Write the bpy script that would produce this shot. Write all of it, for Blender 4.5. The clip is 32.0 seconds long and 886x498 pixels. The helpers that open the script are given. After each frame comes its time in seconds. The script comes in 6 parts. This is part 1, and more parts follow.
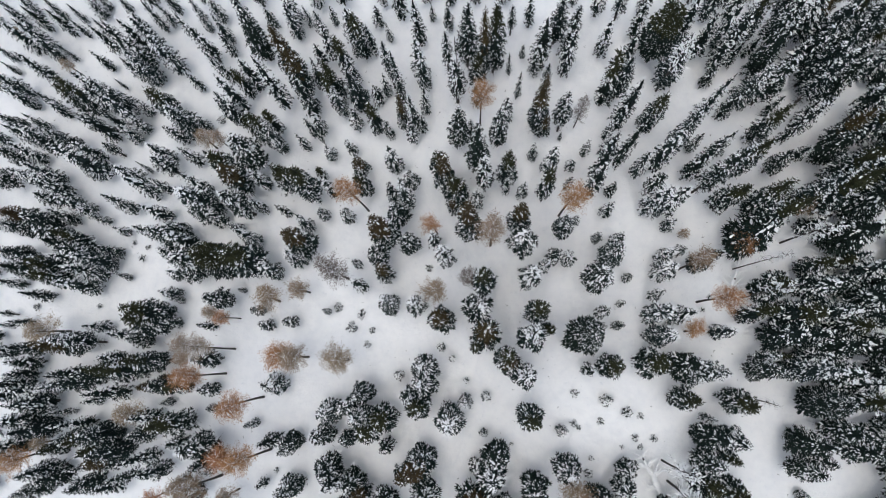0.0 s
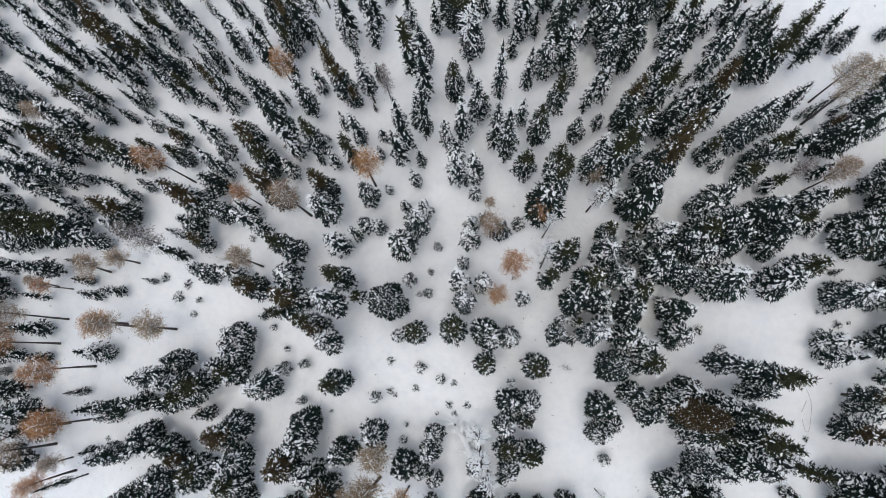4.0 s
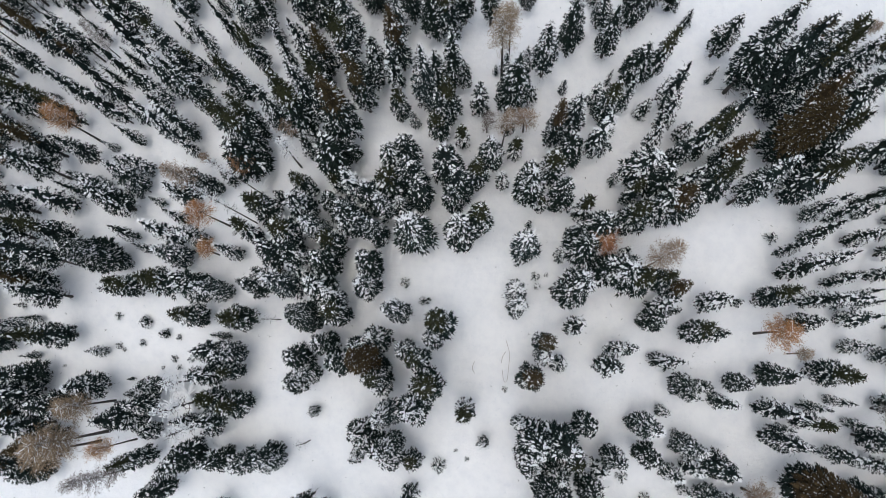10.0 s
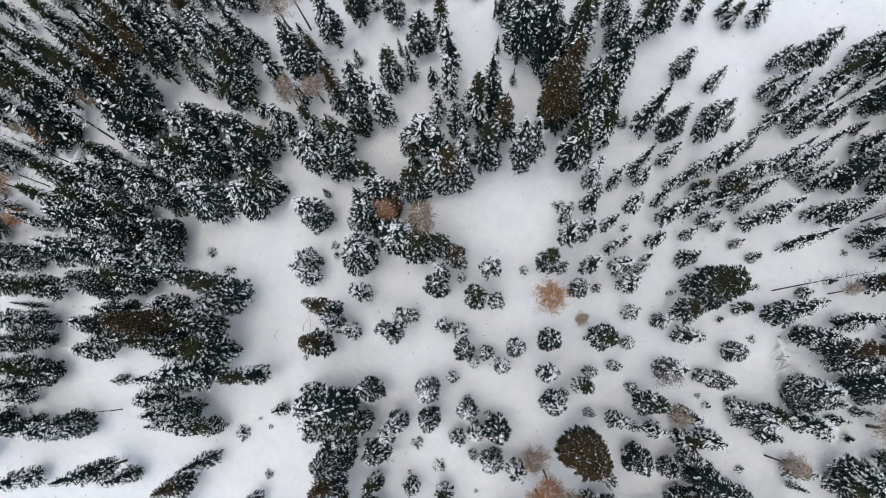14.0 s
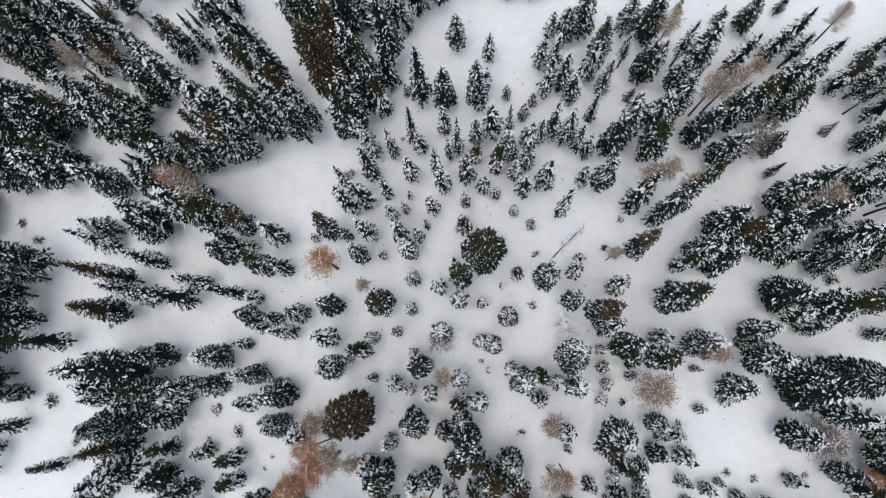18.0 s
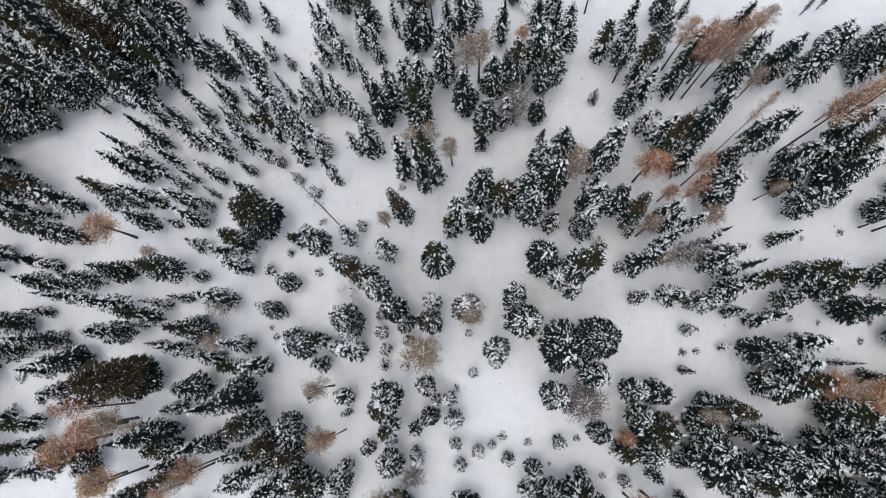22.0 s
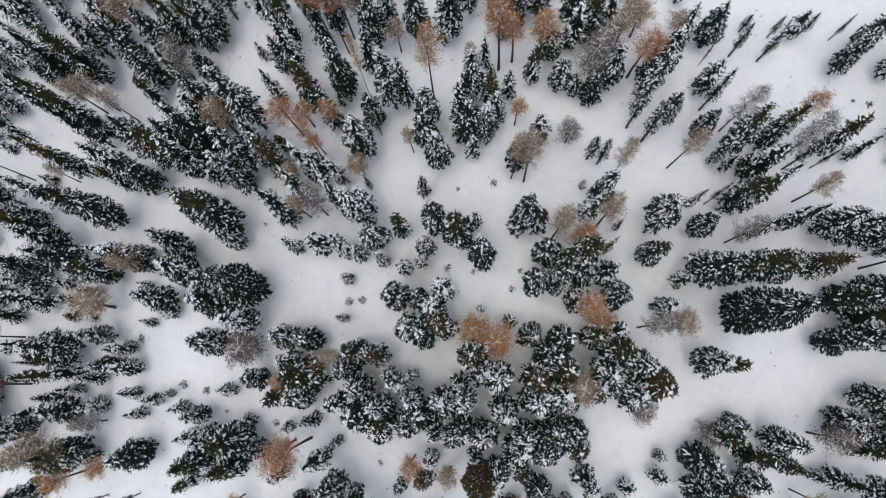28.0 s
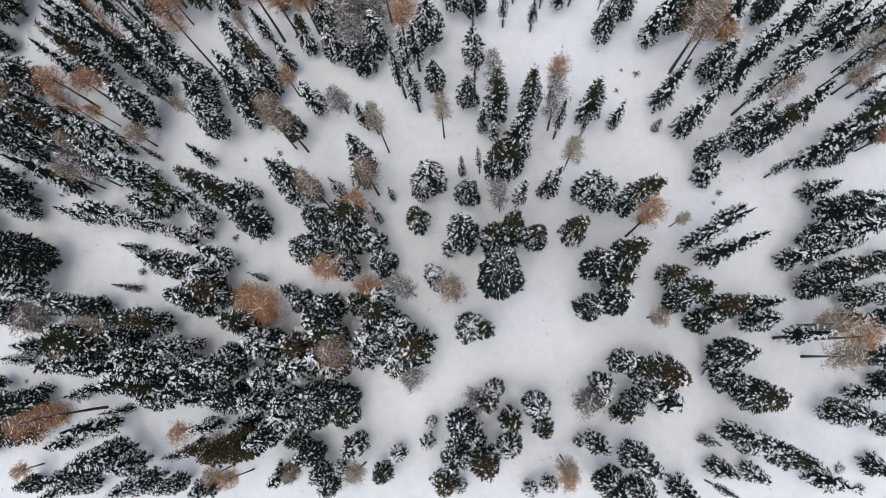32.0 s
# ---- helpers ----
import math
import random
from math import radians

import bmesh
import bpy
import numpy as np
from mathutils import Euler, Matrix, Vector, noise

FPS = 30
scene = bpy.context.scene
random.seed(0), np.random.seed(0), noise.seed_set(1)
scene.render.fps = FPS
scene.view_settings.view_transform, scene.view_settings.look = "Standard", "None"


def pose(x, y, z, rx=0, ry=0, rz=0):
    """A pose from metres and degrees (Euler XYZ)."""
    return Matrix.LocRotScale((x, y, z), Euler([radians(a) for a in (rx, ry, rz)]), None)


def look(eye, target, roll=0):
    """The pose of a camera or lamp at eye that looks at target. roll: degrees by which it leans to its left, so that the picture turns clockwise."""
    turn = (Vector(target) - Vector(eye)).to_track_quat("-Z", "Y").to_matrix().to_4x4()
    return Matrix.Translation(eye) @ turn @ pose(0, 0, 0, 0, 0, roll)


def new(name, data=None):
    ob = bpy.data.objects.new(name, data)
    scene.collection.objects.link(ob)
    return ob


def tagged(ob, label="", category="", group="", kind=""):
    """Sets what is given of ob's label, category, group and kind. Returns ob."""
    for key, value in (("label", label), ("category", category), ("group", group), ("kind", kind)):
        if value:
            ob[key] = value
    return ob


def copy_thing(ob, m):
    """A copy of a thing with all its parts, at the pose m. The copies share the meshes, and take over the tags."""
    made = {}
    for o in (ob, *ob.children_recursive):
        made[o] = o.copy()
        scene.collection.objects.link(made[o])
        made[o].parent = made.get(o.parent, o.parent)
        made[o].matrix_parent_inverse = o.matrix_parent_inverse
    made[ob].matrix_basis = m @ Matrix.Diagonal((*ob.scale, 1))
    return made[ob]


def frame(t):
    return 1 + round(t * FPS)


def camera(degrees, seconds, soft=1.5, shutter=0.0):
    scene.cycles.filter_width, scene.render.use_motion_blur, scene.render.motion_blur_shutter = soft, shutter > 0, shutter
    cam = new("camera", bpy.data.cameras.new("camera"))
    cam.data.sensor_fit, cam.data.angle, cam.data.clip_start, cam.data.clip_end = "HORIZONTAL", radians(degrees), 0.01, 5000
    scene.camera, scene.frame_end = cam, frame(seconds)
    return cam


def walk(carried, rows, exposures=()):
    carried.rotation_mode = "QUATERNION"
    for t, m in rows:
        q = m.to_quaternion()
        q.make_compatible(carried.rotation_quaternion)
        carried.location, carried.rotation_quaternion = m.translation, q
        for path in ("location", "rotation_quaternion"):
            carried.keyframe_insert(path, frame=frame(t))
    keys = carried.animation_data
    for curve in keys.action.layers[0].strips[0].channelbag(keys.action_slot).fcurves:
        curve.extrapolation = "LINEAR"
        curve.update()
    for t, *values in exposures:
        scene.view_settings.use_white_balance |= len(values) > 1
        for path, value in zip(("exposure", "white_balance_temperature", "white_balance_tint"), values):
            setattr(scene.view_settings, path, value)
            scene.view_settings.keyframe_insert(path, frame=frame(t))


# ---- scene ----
cam = camera(74.0, 32.0, soft=0.25)
# The drone flies almost straight, its gimbal held still.
FLIGHT = [
    (0.0, 0.02, 0.02, 105.11), (2.0, 15.85, -2.59, 104.49), (4.0, 31.73, -5.11, 103.73),
    (6.0, 47.69, -7.56, 102.87), (8.0, 63.76, -9.99, 101.95), (10.0, 79.94, -12.39, 101.03),
    (12.0, 96.23, -14.79, 100.11), (14.0, 112.63, -17.20, 99.22), (16.0, 129.11, -19.61, 98.37),
    (18.0, 145.66, -22.03, 97.56), (20.0, 162.23, -24.44, 96.80), (22.0, 178.77, -26.85, 96.07),
    (24.0, 195.25, -29.22, 95.35), (26.0, 211.57, -31.54, 94.62), (28.0, 227.69, -33.79, 93.84),
    (30.0, 243.50, -35.92, 92.97), (32.0, 258.92, -37.91, 91.96),
]
GIMBAL = (10.029, 3.466, 0.613)
walk(cam, [(t, pose(x, y, z, *GIMBAL)) for t, x, y, z in FLIGHT], [(0.0, 0.0, 6420, 6.5), (16.0, 0.0, 6440, 7), (32.0, -0.08, 6460, 8)])
SLOPE_X, SLOPE_Y = 0.0555, 0.1773

# ---- light: an overcast winter day ----
SUN_HEIGHT, SUN_TURN = radians(80), radians(218)
world = bpy.data.worlds.new("overcast_sky")
scene.world = world
world.use_nodes = True
wn, wl = world.node_tree.nodes, world.node_tree.links
sky = wn.new("ShaderNodeTexSky")
sky.sky_type, sky.sun_disc = "NISHITA", False
sky.sun_elevation, sky.sun_rotation, sky.dust_density, sky.air_density = SUN_HEIGHT, SUN_TURN, 4.0, 1.0
grey = wn.new("ShaderNodeHueSaturation")
grey.inputs["Saturation"].default_value = 0.75
wl.new(sky.outputs[0], grey.inputs["Color"])
wl.new(grey.outputs[0], wn["Background"].inputs[0])
wn["Background"].inputs[1].default_value = 0.143
lamp = bpy.data.lights.new("sun", "SUN")
lamp.energy, lamp.angle, lamp.color = 0.6, radians(90), (0.92, 0.98, 1.0)
sun = new("sun", lamp)
# the sky's sun stands at SUN_TURN clockwise from +y
sun_way = Vector((math.sin(SUN_TURN) * math.cos(SUN_HEIGHT), math.cos(SUN_TURN) * math.cos(SUN_HEIGHT), math.sin(SUN_HEIGHT)))
sun.matrix_world = look(sun_way * 300, (0, 0, 0))

# ---- materials ----
def material(name, rough=0.8):
    m = bpy.data.materials.new(name)
    m.use_nodes = True
    b = m.node_tree.nodes["Principled BSDF"]
    b.inputs["Roughness"].default_value = rough
    return m, m.node_tree.nodes, m.node_tree.links, b


def noise_at(n, l, scale, detail=4.0, rough=0.6, coords="Object"):
    t = n.new("ShaderNodeTexCoord")
    s = n.new("ShaderNodeTexNoise")
    s.inputs["Scale"].default_value, s.inputs["Detail"].default_value, s.inputs["Roughness"].default_value = scale, detail, rough
    l.new(t.outputs[coords], s.inputs["Vector"])
    return s.outputs["Fac"]


def ramp(n, l, value, stops):
    r = n.new("ShaderNodeValToRGB")
    while len(r.color_ramp.elements) < len(stops):
        r.color_ramp.elements.new(0.5)
    for e, (p, c) in zip(r.color_ramp.elements, stops):
        e.position, e.color = p, (*c, 1)
    l.new(value, r.inputs[0])
    return r.outputs[0]


def mixed(n, l, fac, a, b, kind="MIX"):
    x = n.new("ShaderNodeMix")
    x.data_type, x.blend_type = "RGBA", kind
    for s, v in ((0, fac), (6, a), (7, b)):
        if isinstance(v, (float, int)):
            x.inputs[s].default_value = v
        elif isinstance(v, tuple):
            x.inputs[s].default_value = (*v, 1)
        else:
            l.new(v, x.inputs[s])
    return x.outputs[2]


def bumped(n, l, b, height, strength, distance):
    k = n.new("ShaderNodeBump")
    k.inputs["Strength"].default_value, k.inputs["Distance"].default_value = strength, distance
    l.new(height, k.inputs["Height"])
    l.new(k.outputs[0], b.inputs["Normal"])


def tree_random(n):
    return n.new("ShaderNodeObjectInfo").outputs["Random"]


def island_random(n):
    return n.new("ShaderNodeNewGeometry").outputs["Random Per Island"]


def foliage(name, dark, mid, light, rough=0.75, dusting=0.0, sway=0.03):
    """Needles: each branch a shade of its own, each tree a hue of its own, fine grain over both, and powder snow caught in the sprays."""
    m, n, l, b = material(name, rough)
    per_branch = ramp(n, l, island_random(n), [(0.0, dark), (0.55, mid), (1.0, light)])
    hue = n.new("ShaderNodeHueSaturation")
    span = n.new("ShaderNodeMapRange")
    span.inputs["To Min"].default_value, span.inputs["To Max"].default_value = 0.5 - sway, 0.5 + sway
    l.new(tree_random(n), span.inputs["Value"])
    l.new(span.outputs[0], hue.inputs["Hue"])
    grain = ramp(n, l, noise_at(n, l, 7.0, 3.0), [(0.3, (0.4, 0.4, 0.4)), (0.7, (1.35, 1.35, 1.35))])
    l.new(mixed(n, l, 1.0, per_branch, grain, "MULTIPLY"), hue.inputs["Color"])
    colour = hue.outputs[0]
    if dusting:
        bough = n.new("ShaderNodeUVMap")
        bough.uv_map = "bough"
        along = n.new("ShaderNodeMapping")
        along.inputs["Scale"].default_value = (1.3, 4.6, 1.0)
        l.new(bough.outputs[0], along.inputs["Vector"])
        streak = n.new("ShaderNodeTexNoise")
        streak.inputs["Scale"].default_value, streak.inputs["Detail"].default_value = 1.0, 2.0
        l.new(along.outputs[0], streak.inputs["Vector"])
        powder = ramp(n, l, streak.outputs["Fac"], [(0.66 - dusting, (0.0, 0.0, 0.0)), (0.70 - dusting, (1.0, 1.0, 1.0))])
        colour = mixed(n, l, powder, colour, (0.82, 0.84, 0.87))
    l.new(colour, b.inputs["Base Color"])
    b.inputs["Specular IOR Level"].default_value = 0.15
    return m


NEEDLE = foliage("spruce_needles", (0.005, 0.010, 0.009), (0.011, 0.021, 0.018), (0.026, 0.041, 0.035), dusting=-0.01)
BLUE_NEEDLE = foliage("frosted_needles", (0.009, 0.017, 0.016), (0.018, 0.031, 0.028), (0.036, 0.055, 0.051), dusting=0.045)
OLIVE_NEEDLE = foliage("olive_needles", (0.020, 0.024, 0.011), (0.034, 0.037, 0.016), (0.058, 0.058, 0.026), dusting=0.01, sway=0.01)
CONE_BROWN = foliage("cone_brown", (0.034, 0.024, 0.011), (0.058, 0.041, 0.018), (0.095, 0.067, 0.030), dusting=0.01, sway=0.01)
LARCH_ORANGE = foliage("larch_orange", (0.30, 0.145, 0.065), (0.46, 0.23, 0.11), (0.60, 0.34, 0.19), sway=0.008)
LARCH_TAN = foliage("larch_tan", (0.22, 0.155, 0.10), (0.34, 0.245, 0.165), (0.46, 0.355, 0.26), sway=0.008)
TWIG_GREY = foliage("bare_twigs", (0.12, 0.095, 0.085), (0.20, 0.165, 0.15), (0.32, 0.27, 0.25), sway=0.008)


def make_snow(name, ground=False):
    m, n, l, b = material(name, 0.6)
    if ground:
        broad = noise_at(n, l, 0.035, 5.0, 0.55)
        middle = noise_at(n, l, 0.32, 5.0, 0.6)
        fine = noise_at(n, l, 1.3, 6.0, 0.7)
        tint = ramp(n, l, broad, [(0.3, (0.89, 0.90, 0.92)), (0.7, (0.94, 0.94, 0.94))])
        blot = ramp(n, l, middle, [(0.30, (0.95, 0.955, 0.965)), (0.52, (1.0, 1.0, 1.0))])
        mottle = ramp(n, l, noise_at(n, l, 0.85, 3.0, 0.55), [(0.34, (0.965, 0.968, 0.975)), (0.58, (1.0, 1.0, 1.0))])
        blot = mixed(n, l, 1.0, blot, mottle, "MULTIPLY")
        speck = ramp(n, l, fine, [(0.24, (0.86, 0.88, 0.90)), (0.40, (1.0, 1.0, 1.0))])
        l.new(mixed(n, l, 1.0, mixed(n, l, 1.0, tint, blot, "MULTIPLY"), speck, "MULTIPLY"), b.inputs["Base Color"])
        bumped(n, l, b, mixed(n, l, 0.45, middle, fine), 0.7, 0.5)
    else:
        c = ramp(n, l, island_random(n), [(0.0, (0.88, 0.89, 0.90)), (1.0, (0.95, 0.95, 0.95))])
        l.new(c, b.inputs["Base Color"])
    b.inputs["Specular IOR Level"].default_value = 0.2
    return m


SNOW_GROUND = make_snow("snow_cover", True)
SNOW = make_snow("snow_on_branches")


def make_bark(name, a, c, scale):
    m, n, l, b = material(name, 0.9)
    g = noise_at(n, l, scale, 5.0, 0.7)
    l.new(ramp(n, l, g, [(0.3, a), (0.7, c)]), b.inputs["Base Color"])
    bumped(n, l, b, g, 0.6, 0.05)
    return m


BARK = make_bark("spruce_bark", (0.030, 0.027, 0.026), (0.085, 0.074, 0.068), 3.0)
BIRCH_BARK = make_bark("pale_bark", (0.30, 0.27, 0.25), (0.62, 0.58, 0.55), 2.0)

# ---- the snow-covered hillside ----
def relief(x, y):
    """Height of the snow: one long slope with soft mounds and hollows."""
    far = max(0.0, max(abs(x - 130) - 330, abs(y) - 220))
    flat = 1.0 / (1.0 + far / 400.0)
    z = (SLOPE_X * x + SLOPE_Y * y) * flat
    p = Vector((x, y, 0.0))
    z += 0.55 * noise.noise(p * 0.045) + 0.22 * noise.noise(p * 0.16 + Vector((7, 3, 1)))
    z += 0.09 * noise.noise(p * 0.5 + Vector((2, 9, 4)))
    return z


def spaced(lo, hi, step, reach):
    inner = list(np.arange(lo, hi + step, step))
    outs, d = [], step
    while d < reach:
        d *= 1.5
        outs.append(d)
    return [lo - d for d in reversed(outs)] + inner + [hi + d for d in outs]


def build_ground():
    xs, ys = spaced(-110, 330, 1.6, 2400), spaced(-90, 95, 1.6, 2400)
    verts = [(x, y, relief(x, y)) for y in ys for x in xs]
    w = len(xs)
    faces = [(j * w + i, j * w + i + 1, (j + 1) * w + i + 1, (j + 1) * w + i) for j in range(len(ys) - 1) for i in range(w - 1)]
    me = bpy.data.meshes.new("ground")
    me.from_pydata(verts, [], faces)
    me.polygons.foreach_set("use_smooth", [True] * len(faces))
    me.materials.append(SNOW_GROUND)
    return tagged(new("ground", me), "gently sloping forest floor under deep fresh snow", "ground", kind="structure")


ground = build_ground()


# ---- parts of trees ----
class Shape:
    """Collects vertices and faces of one mesh."""

    def __init__(self):
        self.v, self.f, self.uv = [], [], []

    def add(self, verts, faces, uv=None):
        o = len(self.v)
        self.v += [tuple(p) for p in verts]
        self.f += [tuple(o + i for i in f) for f in faces]
        self.uv += uv or [(0.0, 0.0)] * len(verts)

    def mesh(self, name, mat, smooth=False):
        me = bpy.data.meshes.new(name)
        me.from_pydata(self.v, [], self.f)
        # metres along and across each bough, for the snow that streaks it
        layer = me.uv_layers.new(name="bough")
        layer.data.foreach_set("uv", [c for f in self.f for i in f for c in self.uv[i]])
        if smooth:
            me.polygons.foreach_set("use_smooth", [True] * len(self.f))
        me.materials.append(mat)
        return me


def part(name, shape, mat, parent, label="", smooth=False):
    ob = new(name, shape.mesh(name, mat, smooth))
    ob.parent = parent
    if label:
        tagged(ob, label)
    return ob


def limb(s, points, radii, sides=5):
    """A tapered, bent stem through points."""
    rings = []
    for p, r in zip(points, radii):
        rings.append([p + Vector((math.cos(a) * r, math.sin(a) * r, 0)) for a in (2 * math.pi * k / sides for k in range(sides))])
    verts = [q for ring in rings for q in ring]
    faces = [(j * sides + i, j * sides + (i + 1) % sides, (j + 1) * sides + (i + 1) % sides, (j + 1) * sides + i)
             for j in range(len(points) - 1) for i in range(sides)]
    s.add(verts, faces)


def twig(s, a, b, r):
    """A thin three-sided twig from a to b that ends in a point."""
    d = (b - a).normalized()
    u = d.cross(Vector((0, 0, 1)))
    u = u.normalized() if u.length > 0.01 else Vector((1, 0, 0))
    w = d.cross(u)
    s.add([a + u * r, a - u * r * 0.5 + w * r * 0.87, a - u * r * 0.5 - w * r * 0.87, b], [(0, 1, 3), (1, 2, 3), (2, 0, 3)])


def clump(s, c, way, length, width, height, rnd):
    """A lump of snow, stretched along way, its underside open on the branch."""
    d = Vector(way).normalized()
    u = d.cross(Vector((0, 0, 1)))
    u = u.normalized() if u.length > 0.01 else Vector((1, 0, 0))
    up = u.cross(d)
    j = lambda: rnd.uniform(0.65, 1.35)
    s.add([c - d * length * 0.5 * j(), c + u * width * 0.5 * j(), c + d * length * 0.5 * j(), c - u * width * 0.5 * j(),
           c + up * height * j() + d * length * 0.1 * rnd.uniform(-1, 1)],
          [(0, 1, 4), (1, 2, 4), (2, 3, 4), (3, 0, 4)])


def frond(s, base, turn, length, rise, droop, width, rnd, teeth=4):
    """One spruce branch: an arched spine with fine ragged side sprays and a slim end. Returns the spine."""
    out = Vector((math.cos(turn), math.sin(turn), 0))
    side = Vector((-out.y, out.x, 0))
    spine = []
    for k in range(teeth + 1):
        q = k / teeth
        spine.append(base + out * (length * q) + Vector((0, 0, rise * length * q - droop * length * q * q)) + side * (length * 0.06 * rnd.uniform(-1, 1) * q))
    u0, v0 = rnd.uniform(0, 90), rnd.uniform(0, 90)
    verts, faces = list(spine), []
    uv = [(u0 + length * k / teeth, v0) for k in range(teeth + 1)]
    for k in range(teeth):
        q = (k + 1) / teeth
        reach = width * length * (0.7 + 0.5 * q)
        if k == teeth - 1:
            # the end splits into three uneven fingers
            for sg in (-1, 0, 1):
                ahead = (length / teeth) * rnd.uniform(0.75, 1.1) * (1.05 if sg == 0 else 0.8)
                aside, w = sg * reach * rnd.uniform(0.5, 1.0), 0.05 * length
                verts += [spine[k] + side * (aside * 0.3 + w), spine[k] + side * (aside * 0.3 - w), spine[k] + (spine[-1] - spine[k]).normalized() * ahead + side * aside]
                uv += [(u0 + length * k / teeth, v0 + w), (u0 + length * k / teeth, v0 - w), (u0 + length * k / teeth + ahead, v0 + aside)]
                faces.append((len(verts) - 3, len(verts) - 2, len(verts) - 1))
            break
        for sg in (1, -1):
            ahead, aside = (length / teeth) * rnd.uniform(0.9, 1.6), sg * reach * rnd.uniform(0.6, 1.3)
            tip = spine[k] + out * ahead + side * aside - Vector((0, 0, length * rnd.uniform(0.02, 0.14)))
            verts += [spine[k].lerp(spine[k + 1], 0.7), tip]
            uv += [(u0 + length * (k + 0.7) / teeth, v0), (u0 + length * k / teeth + ahead, v0 + aside)]
            t = len(verts) - 1
            faces.append((k, t - 1, t) if sg < 0 else (t - 1, k, t))
    s.add(verts, faces, uv)
    return spine


def fleck(s, c, way, length, width, rnd):
    """A small ridge of snow caught on a branch tip."""
    d = Vector(way).normalized()
    u = d.cross(Vector((0, 0, 1)))
    u = u.normalized() if u.length > 0.01 else Vector((1, 0, 0))
    j = lambda: rnd.uniform(0.8, 1.2)
    a, b = d * length * 0.58, u * width * 0.5
    drop = Vector((0, 0, -0.25 * width))
    # a lopsided kite, its ridge along the branch
    s.add([c - a * j(), c - a * rnd.uniform(-0.5, 0.5) - b * j() + drop, c + a * j(), c + a * rnd.uniform(-0.5, 0.5) + b * j() + drop], [(0, 1, 2), (0, 2, 3)])


# ---- kinds of trees; each is built once, at its true size ----
def spruce(name, label, seed, h, r, low=0.12, load=1.0, top="", needles=None, whorls=18, arms=16, slim=0.68, fine=1.0, cap_from=0.6):
    """A spruce or fir with whorls of drooping branches, snow lying on their tips, and a crown top laden with cones on some."""
    rnd = random.Random(seed)
    root = new(name)
    tagged(root, label, "tree", "forest conifers")
    bend = Vector((rnd.uniform(-1, 1), rnd.uniform(-1, 1), 0)) * 0.012 * h
    axis = lambda z: bend * (z / h) ** 2 + Vector((0, 0, z))
    # widest in the lower third, thinner below, pointed towards the leader
    profile = lambda q: (1.0 - q) ** slim * min(1.0, 0.66 + 1.5 * q)
    bole = Shape()
    limb(bole, [axis(-0.4), axis(0.05 * h), axis(0.35 * h), axis(0.7 * h), axis(0.99 * h)], [0.014 * h + 0.03, 0.0115 * h + 0.02, 0.009 * h, 0.005 * h, 0.006], 6)
    for k in range(int(22 * low / 0.12) if low > 0.14 else 3):
        z = h * rnd.uniform(0.04, max(low, 0.08))
        a = rnd.uniform(0, 6.3)
        twig(bole, axis(z), axis(z) + Vector((math.cos(a), math.sin(a), rnd.uniform(-0.3, 0.1))) * r * rnd.uniform(0.3, 0.75), 0.02 + 0.001 * h)
    crown, cap, snow = Shape(), Shape(), Shape()
    teeth = 4 if h > 6 else 3
    lean, lean_to, lumps = rnd.uniform(0.0, 0.16), rnd.uniform(0, 6.3), rnd.uniform(0, 6.3)
    for i in range(whorls):
        q = (i + rnd.uniform(-0.4, 0.4)) / (whorls - 1)
        q = min(max(q, 0.0), 1.0)
        z = h * (low + (0.985 - low) * q)
        reach = (r * profile(q) + 0.012 * h * (1 - 0.6 * q)) * rnd.uniform(0.84, 1.1)
        count = max(5, round(arms * (0.62 + 0.38 * profile(q))))
        a0 = rnd.uniform(0, 6.3)
        into = cap if top and q > cap_from + rnd.uniform(-0.06, 0.06) else crown
        for k in range(count):
            turn = a0 + 2 * math.pi * (k + rnd.uniform(-0.4, 0.4)) / count
            length = reach * rnd.uniform(0.78, 1.1) * (1.0 + lean * math.cos(turn - lean_to) + 0.1 * math.sin(3 * turn + 7 * q + lumps))
            rise = 0.05 + 0.6 * q * q + rnd.uniform(-0.1, 0.1)
            droop = 0.42 - 0.12 * q
            spine = frond(into, axis(z + rnd.uniform(-0.012, 0.012) * h), turn, length, rise, droop, 0.15 * fine, rnd, teeth)
            heavy = load * (1.1 if q < 0.5 else max(0.2, 1.1 - 1.9 * (q - 0.5))) * (0.28 if into is cap else 1.0) * rnd.choice((0.05, 0.2, 0.5, 1.7, 2.9))
            out = Vector((math.cos(turn), math.sin(turn), -0.15))
            side = Vector((-out.y, out.x, 0))
            # the outer half of a branch carries the flecks
            for f in range(10):
                if rnd.random() < heavy * (0.04 + 0.62 * f / 9) * 0.62:
                    m = min(f * teeth // 10, teeth - 1)
                    at = spine[m].lerp(spine[m + 1], rnd.uniform(0.1, 1.05))
                    way = out + side * rnd.uniform(-0.4, 0.4)
                    big = rnd.uniform(0.55, 1.15) * (1.9 if rnd.random() < 0.25 else 1.0)
                    fleck(snow, at + side * rnd.uniform(-0.14, 0.14) * length + Vector((0, 0, 0.08)), way, (0.2 + 0.033 * r) * max(fine, 0.7) * big, (0.125 + 0.014 * r) * max(fine, 0.7) * big, rnd)
